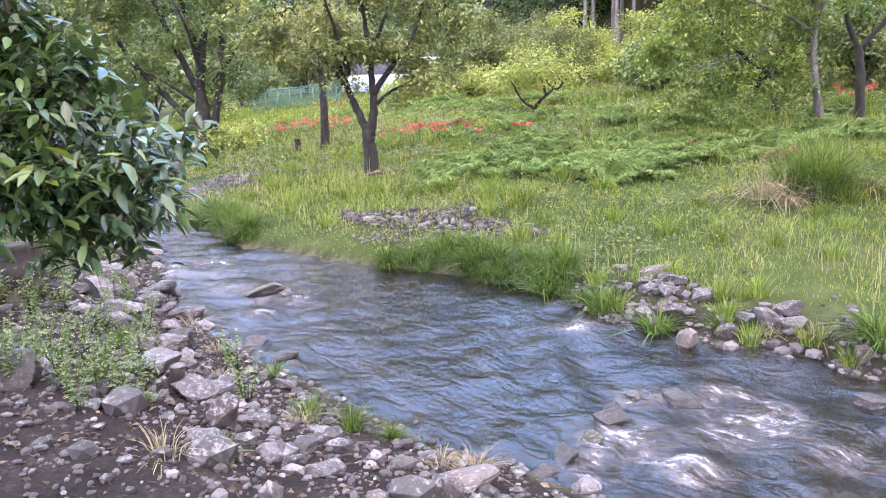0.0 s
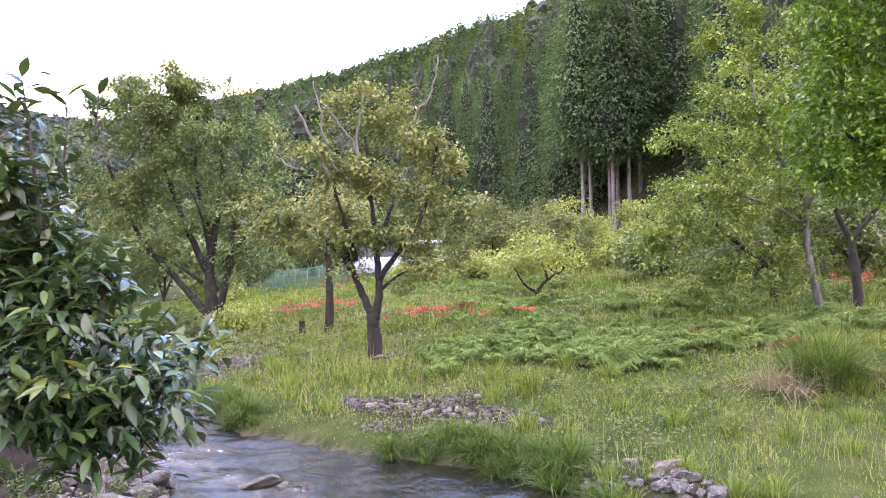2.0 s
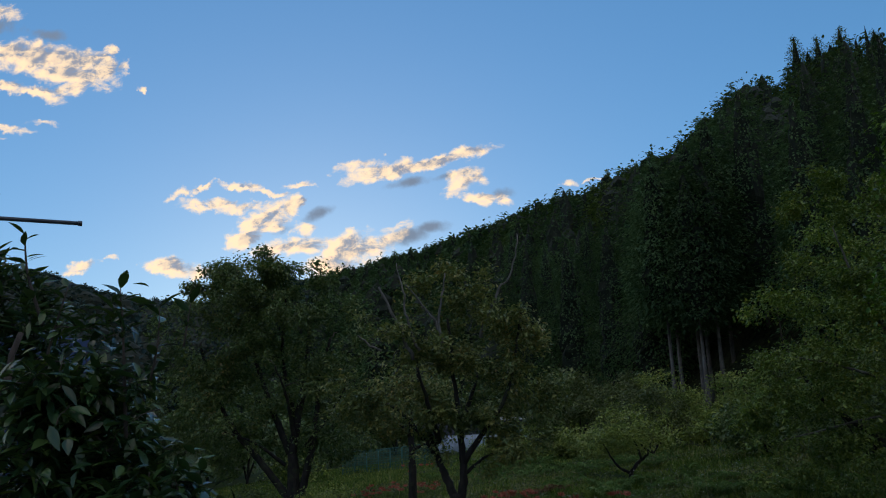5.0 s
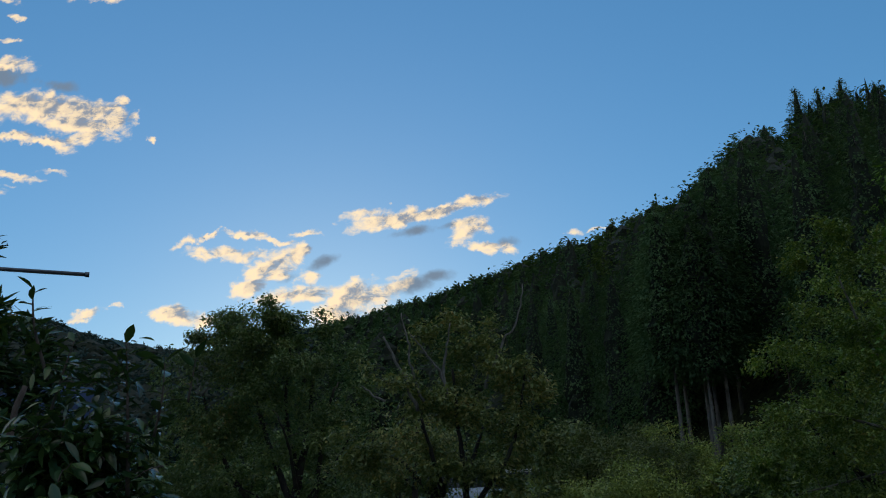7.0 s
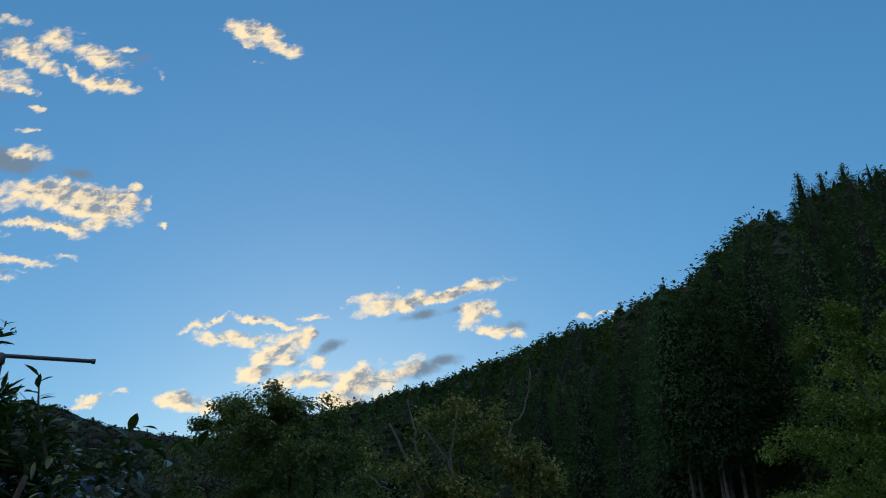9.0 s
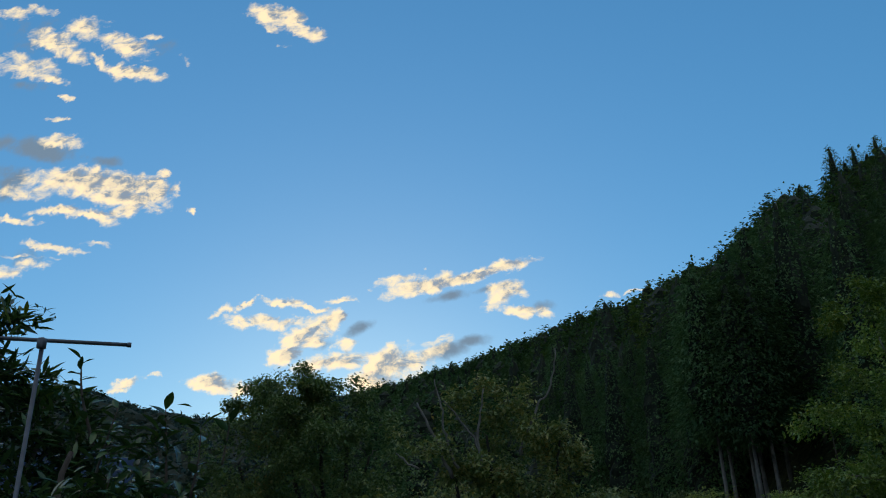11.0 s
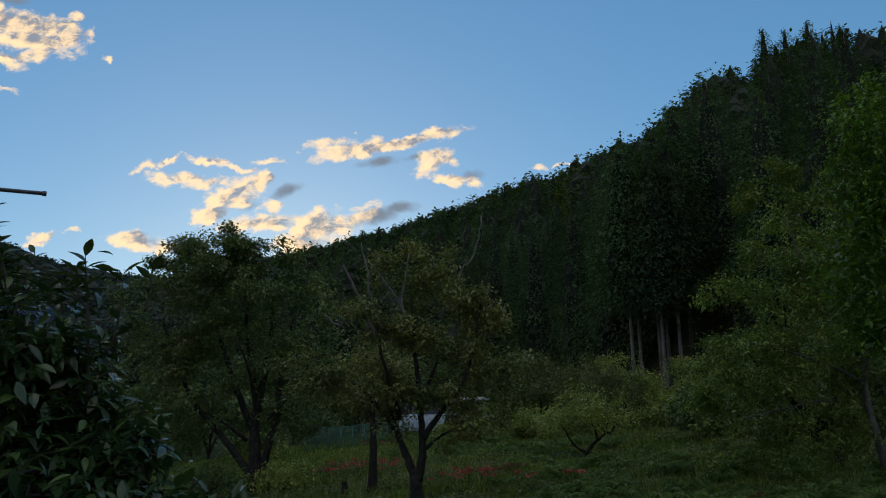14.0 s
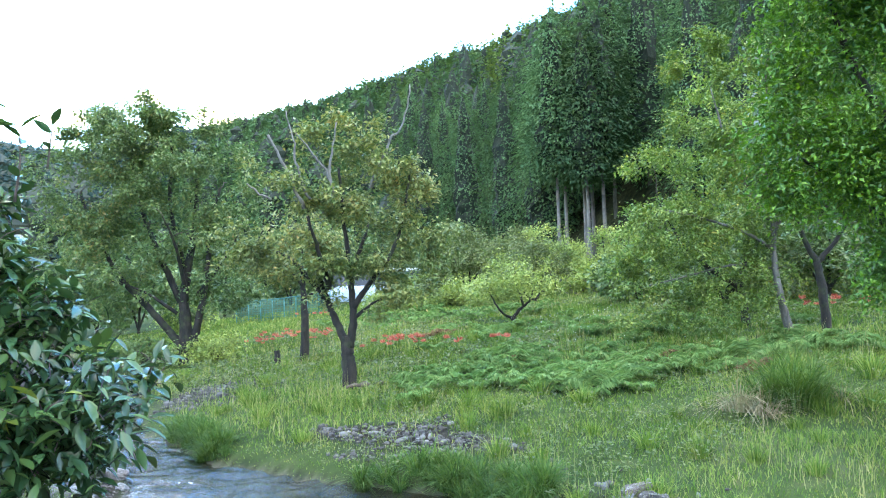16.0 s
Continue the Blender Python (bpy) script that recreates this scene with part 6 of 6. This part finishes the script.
FERNS = [fern_mesh(n, s) for n, s in ((9, 0.55), (11, 0.62), (8, 0.5))]
BEDS = [(0.9, 15.6, 1.2, 1.2, 34), (2.3, 17.4, 1.2, 1.2, 22), (2.9, 14.2, 1.0, 0.9, 18), (4.4, 15.8, 1.3, 0.9, 26), (5.6, 14.8, 0.9, 0.8, 14), (7.6, 15.0, 1.0, 0.9, 20), (3.2, 23, 2.2, 2.6, 30), (0.4, 15.4, 0.6, 0.6, 10), (6.0, 19.5, 1.6, 2.0, 18), (2.5, 31, 3, 3, 40), (9.5, 21, 2, 2, 16), (-0.5, 33, 2.5, 3, 30), (4.2, 14.3, 0.5, 0.4, 6)]
for bx, by, bw, bd, count in BEDS:
    for _ in range(count):
        x, y = bx + rng.normal() * bw * 0.6, by + rng.normal() * bd * 0.6
        ob = share("fern", FERNS[rng.integers(3)], None, pose(*on_ground(x, y), rng.normal() * 8, rng.normal() * 8, rng.uniform(0, 360)) @ Matrix.Scale(rng.uniform(0.55, 1.1), 4))
        tagged(ob, "pale green bracken fern with arching fronds", "fern", "ferns on the meadow slope")


def lily_meshes():
    stem = fast_mesh("lily_stem", *tube([(0, 0, 0), (0.01, 0, 0.2), (0, 0.01, 0.42)], 0.006, 5))
    stem.materials.append(BLADE_DEEP)
    n = 26
    a = np.linspace(0, 4 * np.pi, n, endpoint=False) + rng.normal(size=n) * 0.1
    q = np.where(np.arange(n) < 18, 1.0, 0.3)
    d = np.stack([np.cos(a), np.sin(a), 0.35 + rng.uniform(-0.3, 0.7, n)], 1)
    p = np.tile([0, 0, 0.42], (n, 1)) + d * 0.012
    bloom = fast_mesh("lily_bloom", *leaves(p, d, np.tile([0, 0, 1.0], (n, 1)) + d * -0.3, 0.085 + 0.02 * q, 0.022 * q + 0.006, 0.2, -0.25), smooth=False)
    bloom.materials.append(PETAL)
    return stem, bloom


LILY = [lily_meshes() for _ in range(3)]
LILY_BEDS = [(-5.7, 27.3, 0.5, 0.5, 20), (-4.4, 27.8, 0.5, 0.5, 15), (-0.95, 21.1, 0.28, 0.3, 11), (-0.35, 21.2, 0.25, 0.3, 14), (1.9, 19.0, 0.35, 0.4, 7), (0.8, 19.8, 0.2, 0.3, 3), (9.9, 18.9, 0.25, 0.3, 6), (10.7, 18.9, 0.2, 0.3, 6), (-5.4, 36, 0.5, 0.6, 10), (-3.6, 27.0, 0.25, 0.4, 8)]
for bx, by, bw, bd, count in LILY_BEDS:
    for _ in range(count):
        x, y = bx + rng.normal() * bw * 0.95, by + rng.normal() * bd * 1.4
        t = thing("red_spider_lily", on_ground(x, y), "red spider lily in flower among the grass", "flower", "red spider lilies in the meadow", rng.uniform(0, 360))
        t.scale = (rng.uniform(0.85, 1.2),) * 3
        s, b = LILY[rng.integers(3)]
        share("stem", s, t)
        share("bloom", b, t, label="ragged scarlet bloom")


# ---- the near bank ----
SHOOTS = [([(1.26, 0.0, 2.02), (1.23, 0.0, 2.33), (1.2, 0.0, 2.57)], 0.008), ([(0.92, 0.0, 2.28), (0.96, 0.0, 2.47), (0.99, 0.0, 2.59)], 0.007), ([(1.34, 0.0, 2.22), (1.36, -0.0, 2.36), (1.36, 0.0, 2.49)], 0.006), ([(0.9, 0.0, 2.45), (0.82, 0.0, 2.65), (0.79, 0.0, 2.81)], 0.008), ([(1.46, 0.0, 2.34), (1.47, 0.0, 2.42), (1.48, 0.0, 2.5)], 0.005)]


tree(on_ground(-2.75, 2.75, 0.05),
     [([(0, 0, -0.1), (0.15, 0.05, 0.5), (0.3, 0.15, 1.2), (0.45, 0.3, 1.9), (0.5, 0.45, 2.5)], 0.05, 0.012), ([(0.2, 0.1, 0.8), (0.7, 0.2, 1.35), (1.2, 0.25, 1.55), (1.7, 0.3, 1.42)], 0.026, 0.006),
      ([(0.35, 0.2, 1.3), (0.8, 0.3, 1.8), (1.1, 0.3, 2.15)], 0.02, 0.006), ([(0.25, 0.1, 1.0), (0.8, 0.0, 1.55), (1.35, 0.1, 1.7)], 0.02, 0.005), ([(0.1, 0, 0.6), (0.6, 0.2, 1.35), (1.1, 0.25, 1.5), (1.45, 0.3, 1.25)], 0.02, 0.005)],
     [(1.21, 0, 1.73, 0.24, 0.21, 0.1), (1.4, 0, 1.61, 0.27, 0.24, 0.11), (1.2, 0, 1.49, 0.23, 0.2, 0.15), (1.46, 0, 1.44, 0.27, 0.24, 0.11), (1.65, 0, 1.47, 0.13, 0.12, 0.07), (1.35, 0, 1.33, 0.2, 0.18, 0.1), (1.52, 0, 1.3, 0.15, 0.13, 0.06), (1.42, 0, 1.23, 0.12, 0.13, 0.07), (1.69, 0, 1.49, 0.06, 0.06, 0.04), (1.64, 0, 1.33, 0.08, 0.08, 0.04), (1.14, 0, 2, 0.15, 0.14, 0.1), (1.12, 0, 2.18, 0.11, 0.1, 0.1), (1.21, 0, 1.86, 0.15, 0.13, 0.07), (1.13, 0, 2.38, 0.08, 0.07, 0.06), (0.85, 0.1, 1.98, 0.3, 0.25, 0.22), (0.8, 0.1, 1.63, 0.3, 0.3, 0.2), (1.1, 0.1, 1.88, 0.25, 0.2, 0.12), (1.35, 0.1, 1.78, 0.2, 0.2, 0.08), (0.94, 0, 2.33, 0.12, 0.1, 0.11), (1.05, 0, 2.2, 0.14, 0.11, 0.11), (0.92, 0, 2.16, 0.12, 0.1, 0.12), (1.21, 0, 2.03, 0.14, 0.11, 0.09), (1.02, 0, 1.99, 0.19, 0.15, 0.12), (1.36, 0, 1.88, 0.11, 0.09, 0.07)],
     900, 8, (0.088, 0.37), LEAF_GLOSSY, TWIG,
     ("young_persimmon", "young persimmon with large glossy dark green leaves on the bank", "shrub", "thin grey-brown stems", "glossy dark green leaves"), hang=0.25, level=0.28, fine=True, scatter=0.04, twig_r=0.005, wood_rough=0.02, shoots=SHOOTS, fold=0.4,
     dead=[([(0.9, -0.1, 1.75), (1.1, -0.1, 1.72), (1.35, 0.0, 1.62)], 0.008, 0.004)])

tree(on_ground(-5.3, 5.7, 0.05),
     [([(0, 0, -0.1), (0.1, 0, 1.2), (0.3, 0, 2.4), (0.5, 0, 3.8)], 0.07, 0.02), ([(0, 0, 0.4), (-0.4, 0.2, 1.8), (-0.5, 0.3, 3.2)], 0.06, 0.02), ([(0.1, 0, 1.0), (0.6, 0.1, 2.0), (0.9, 0, 2.7), (1.1, 0, 3.2)], 0.04, 0.012)],
     [(0.54, 0, 4.07, 0.23, 0.21, 0.13), (0.82, 0, 3.72, 0.22, 0.20, 0.13), (1.15, 0, 3.65, 0.13, 0.12, 0.10), (0.76, 0, 3.45, 0.34, 0.30, 0.22), (1.15, 0, 3.33, 0.27, 0.24, 0.17), (1.03, 0, 2.95, 0.46, 0.41, 0.27), (1.34, 0, 3.08, 0.19, 0.17, 0.19), (1.10, 0, 2.49, 0.53, 0.48, 0.32), (0.25, 0, 3.73, 0.47, 0.42, 0.41), (0.44, 0, 2.79, 0.51, 0.46, 0.51)],
     430, 12, (0.17, 0.22), LEAF_GLOSSY, BARK_GREY,
     ("narrow_leaved_shrub", "tall shrub with long narrow pointed leaves beside the pole", "shrub", "", "long pointed leaves"), hang=-0.35, scatter=0.06, fine=True)


def weed_meshes():
    stems, p, d = [], [], []
    for _ in range(9):
        a, h = rng.uniform(0, 6.28), rng.uniform(0.25, 0.55)
        tip = np.array([math.cos(a) * 0.16, math.sin(a) * 0.16, h])
        base = np.array([math.cos(a) * 0.04, math.sin(a) * 0.04, 0])
        stems.append(tube(np.stack([base, (base + tip) / 2 + [0, 0, 0.05], tip]), [0.005, 0.004, 0.002], 4))
        n = 14
        q = rng.uniform(0.2, 1, (n, 1))
        p.append(base + (tip - base) * q)
        o = rng.normal(size=(n, 3))
        o[:, 2] = rng.uniform(-0.2, 0.6, n)
        d.append(o)
    p, d = np.concatenate(p), np.concatenate(d)
    n = len(p)
    s = 0.07 * rng.uniform(0.4, 1.3, n)
    lm = fast_mesh("weed_leaves", *leaves(p, d, rng.normal(size=(n, 3)) * 0.3 + [[0, 0, 1]], s, s * 0.45), smooth=False)
    lm.materials.append(LEAF_DULL)
    base, vs, fs = 0, [], []
    for v, f in stems:
        vs.append(v)
        fs.append(f + base)
        base += len(v)
    sm = fast_mesh("weed_stems", np.concatenate(vs), np.concatenate(fs))
    sm.materials.append(BLADE_DEEP)
    m = 26
    c = p[rng.integers(0, n, m)] + rng.normal(size=(m, 3)) * [0.08, 0.08, 0.05] + [0, 0, 0.06]
    fm = fast_mesh("weed_flowers", *leaves(c, rng.normal(size=(m, 3)), rng.normal(size=(m, 3)), 0.011, 0.010), smooth=False)
    fm.materials.append(WHITE_PETAL)
    return sm, lm, fm


WEEDS = [weed_meshes() for _ in range(3)]
k = 0
while k < 230:
    x, y = rng.uniform(-6.5, -1.0), rng.uniform(3.0, 12)
    n = -float(edge_side(x, y, NEAR_EDGE))
    if y < 4.2 or not 0.35 < n < 4 or rng.uniform() > (0.05 + 0.95 * (x < -0.41 * y)):
        continue
    t = thing("weed_clump", on_ground(x, y), "leafy bankside weeds with tiny white flowers", "weeds", "weeds on the near bank", rng.uniform(0, 360))
    t.scale = (rng.uniform(0.4, 0.85),) * 3
    w = WEEDS[rng.integers(3)]
    tagged(share("stem_work", w[0], t), kind="stuff")
    tagged(share("foliage", w[1], t), kind="stuff")
    if y > 4.5:
        tagged(share("blossom", w[2], t, label="tiny white flowers"), kind="stuff")
    k += 1
for _ in range(16):
    x, y = rng.uniform(-3.2, -0.2), rng.uniform(3.3, 6.8)
    if not 0.1 < -float(edge_side(x, y, NEAR_EDGE)) < 2.5:
        continue
    ob = share("shore_grass", SEDGES[rng.integers(3)], None, pose(*on_ground(x, y), 0, 0, rng.uniform(0, 360)) @ Matrix.Scale(rng.uniform(0.25, 0.55), 4))
    tagged(ob, "small grass tuft between the stones", "grass tuft", "grass tufts on the near bank")


for _ in range(70):
    x, y = rng.uniform(1.5, 4.6), rng.uniform(5.2, 9.0)
    if not 0.03 < float(edge_side(x, y, FAR_EDGE)) < 1.0:
        continue
    ob = share("bank_grass", LUSH[rng.integers(3)], None, pose(*on_ground(x, y), 0, 0, rng.uniform(0, 360)) @ Matrix.Scale(rng.uniform(0.35, 0.85), 4))
    tagged(ob, "yellow-green grass tuft rooted among the bank stones", "grass tuft", "grass tufts on the stony far bank")


DRY = [tuft_mesh(60, 0.24, 1.1, 0.007, 0.95, BLADE_DRY, "dry_tuft", 0.10, 0.8) for _ in range(2)]
for x, y in ((-1.6, 3.85), (0.1, 4.5), (-0.1, 4.55), (-2.2, 6.9), (-3.0, 8.6), (-2.75, 7.9), (3.3, 6.6), (2.95, 6.85), (-1.1, 5.1), (-1.9, 5.9)):
    ob = share("dry_grass", DRY[rng.integers(2)], None, pose(*on_ground(x, y), 0, 0, rng.uniform(0, 360)) @ Matrix.Scale(rng.uniform(0.6, 1.2), 4))
    tagged(ob, "straw-coloured dead grass between the stones", "dry grass", "dead grass tufts by the stream")


def litter():
    """Fallen leaves and bits of twig on the near bank."""
    n = 5200
    x, y = rng.uniform(-5, 1, n), rng.uniform(2.4, 9, n)
    d = -edge_side(x, y, NEAR_EDGE)
    keep = (d > 0.05) & (d < 4)
    x, y = x[keep], y[keep]
    m = len(x)
    p = np.stack([x, y, height(x, y) + rng.uniform(0.004, 0.02, m)], 1)
    w = rng.normal(size=(m, 3)) * [1, 1, 0.2]
    s = 0.05 * rng.uniform(0.4, 1.5, m)
    v = leaves(p, w, rng.normal(size=(m, 3)) * 0.35 + [[0, 0, 1]], s, s * np.where(rng.uniform(size=m) < 0.4, 0.12, 0.5))
    tagged(solid("leaf_litter", [v], LITTER, smooth=False), "brown fallen leaves and twigs strewn over the bank", "litter", kind="stuff")


LITTER = leafy("leaf_litter_brown", [(0.0, (0.025, 0.018, 0.012)), (0.5, (0.085, 0.06, 0.04)), (0.85, (0.18, 0.13, 0.085)), (1.0, (0.30, 0.25, 0.19))], 0.8, 0.3, 0.1, 3.0)
litter()


def stump(x, y, r, h, name, label, taper=0.8):
    t = thing(name, on_ground(x, y, 0.05), label, "stump")
    line = [(0, 0, 0), (0.02, 0, h * 0.3), (0, 0.02, h)]
    solid("trunk", [tube(smooth_line(line, 9), r * (taper + (1.25 - taper) * np.linspace(1, 0, 19) ** 1.6) * (1 + 0.05 * rng.normal(size=19)), 22, 0.07)], BARK_DARK, t)
    for i in range(5):
        a = i * 1.26 + rng.uniform(-0.3, 0.3)
        solid("root", [tube([(math.cos(a) * r * 0.7, math.sin(a) * r * 0.7, 0.2 * h), (math.cos(a) * r * 1.4, math.sin(a) * r * 1.4, 0.07 * h), (math.cos(a) * r * 2, math.sin(a) * r * 2, -0.05)], [r * 0.35, r * 0.25, r * 0.1], 6, 0.05)], BARK_DARK, t)


stump(-4.42, 7.63, 0.30, 0.60, "mossy_stump", "dark mossy tree stump on the near bank", 0.75)
stump(-4.34, 22.6, 0.10, 0.45, "split_stump", "small split stump in the grass")


def stake(x, y, r, h, lean):
    t = thing("wooden_stake", on_ground(x, y, 0.1), "short weathered wooden stake between the stones", "stake", "stakes on the near bank")
    line = [(0, 0, 0), (lean * 0.4, 0.01, h * 0.5), (lean, 0, h)]
    solid("shaft", [tube(smooth_line(line, 3), r * np.linspace(1.0, 0.85, 7), 10, 0.05)], BARK_DARK, t)
    solid("cut_end", [tube([(lean, 0, h - 0.004), (lean, 0, h + 0.008)], r * 0.8, 10, 0.04)], DEADWOOD, t, "pale sawn end")


stake(-2.0, 5.15, 0.065, 0.30, 0.05)
stone(-2.86, 4.7, 0.42, STONE_DARK, on_near, NEARBY, 0.7)


def vine():
    """A climber whose pale leaf backs show at the edge of the streamside tree."""
    t = thing("climbing_vine", (4.1, 8.55, 4.2), "climbing vine showing pale silvery leaf backs", "vine")
    stem = smooth_line([(0.5, -0.2, -0.6), (0.2, 0, 0.1), (0.0, 0.05, 0.6), (0.1, 0.1, 1.2)], 5)
    solid("stem", [tube(stem, 0.012, 5)], TWIG, t)
    m = 120
    p = stem[rng.integers(0, len(stem), m)] + rng.normal(size=(m, 3)) * [0.16, 0.16, 0.16]
    s = 0.07 * rng.uniform(0.6, 1.2, m)
    d = rng.normal(size=(m, 3)) + [[-0.5, -0.3, -0.5]]
    tagged(solid("foliage", [leaves(p, d, rng.normal(size=(m, 3)), s, s * 0.75, fine=True)], LEAF_PALE, t), kind="stuff")


vine()


# ---- small things in the meadow ----
bush(-7.0, 25.9, 0.85, 0.75, LEAF_PLUM, "bright_bush", "small bright yellow-green bush beside the old tree", "", 0.12, 120)
bush(-9.8, 26.6, 1.1, 1.1, LEAF_DULL, "bank_bush", "small dark green bush on the stream's edge", "", 0.13, 120)
bush(6.6, 9.6, 0.7, 0.8, LEAF_FRESH, "bank_shrub", "low leafy shrub on the far bank", "", 0.09, 130)


def wood_debris(x, y):
    t = thing("wood_debris", on_ground(x, y), "heap of brown rotten wood at the tree's foot", "wood")
    for i in range(7):
        a, l = rng.uniform(0, 6.28), rng.uniform(0.15, 0.4)
        c = rng.normal(size=2) * 0.14
        solid("wood_piece", [tube([(c[0], c[1], 0.05), (c[0] + math.cos(a) * l / 2, c[1] + math.sin(a) * l / 2, 0.09), (c[0] + math.cos(a) * l, c[1] + math.sin(a) * l, 0.05)], [0.035, 0.045, 0.03], 6, 0.1)], TIMBER, t)


def fallen_branch(x, y):
    t = thing("fallen_branches", on_ground(x, y), "grey leafless branches piled at the wood's edge", "branches")
    for i in range(14):
        a, l = rng.uniform(0, 6.28), rng.uniform(0.9, 2.2)
        c = rng.normal(size=2) * 0.5
        z = rng.uniform(0.05, 0.7)
        solid("branch", [tube(smooth_line([(c[0], c[1], 0.05), (c[0] + math.cos(a) * l * 0.5, c[1] + math.sin(a) * l * 0.5, z), (c[0] + math.cos(a) * l, c[1] + math.sin(a) * l, z * 1.3 + 0.1)], 3), np.linspace(0.035, 0.01, 7), 5, 0.05)], DEADWOOD, t)


wood_debris(-1.2, 16.25)
fallen_branch(7.9, 36.0)

BROWN_FERN = [m.copy() for m in FERNS[:2]]
RUST = leafy("withered_frond", [(0.0, (0.10, 0.06, 0.03)), (0.6, (0.22, 0.13, 0.07)), (1.0, (0.34, 0.24, 0.14))], 0.8, 0.2, 0.15)
for m in BROWN_FERN:
    m.materials[0] = RUST
for x, y in ((4.5, 15.4), (4.8, 15.5), (5.1, 15.3), (2.0, 17.0), (3.3, 23.5), (0.2, 24.0), (0.8, 24.4), (5.9, 13.6)):
    ob = share("withered_fern", BROWN_FERN[rng.integers(2)], None, pose(*on_ground(x, y), rng.normal() * 8, rng.normal() * 8, rng.uniform(0, 360)) @ Matrix.Scale(rng.uniform(0.6, 0.9), 4))
    tagged(ob, "withered rust-brown fern among green ones", "fern", "withered ferns on the meadow slope")


def white_flowers():
    n = 280
    x, y = rng.uniform(2.6, 8.0, n), rng.uniform(16.5, 25, n)
    p = np.stack([x, y, height(x, y) + rng.uniform(0.25, 0.6, n)], 1)
    tagged(solid("white_flowers", [leaves(p, rng.normal(size=(n, 3)), rng.normal(size=(n, 3)), 0.024, 0.02)], WHITE_PETAL, smooth=False), "tiny white flower heads over the grass", "flowers", kind="stuff")
    v = blades(p - [[0, 0, 0.45]], rng.normal(size=(n, 3)) * [0.05, 0.05, 0], 0.45, 0.008, 0.2, 2)
    tagged(solid("flower_stalks", [v], BLADE_DEEP, smooth=False), "thin green stalks of white meadow flowers", "stalks", kind="stuff")


white_flowers()
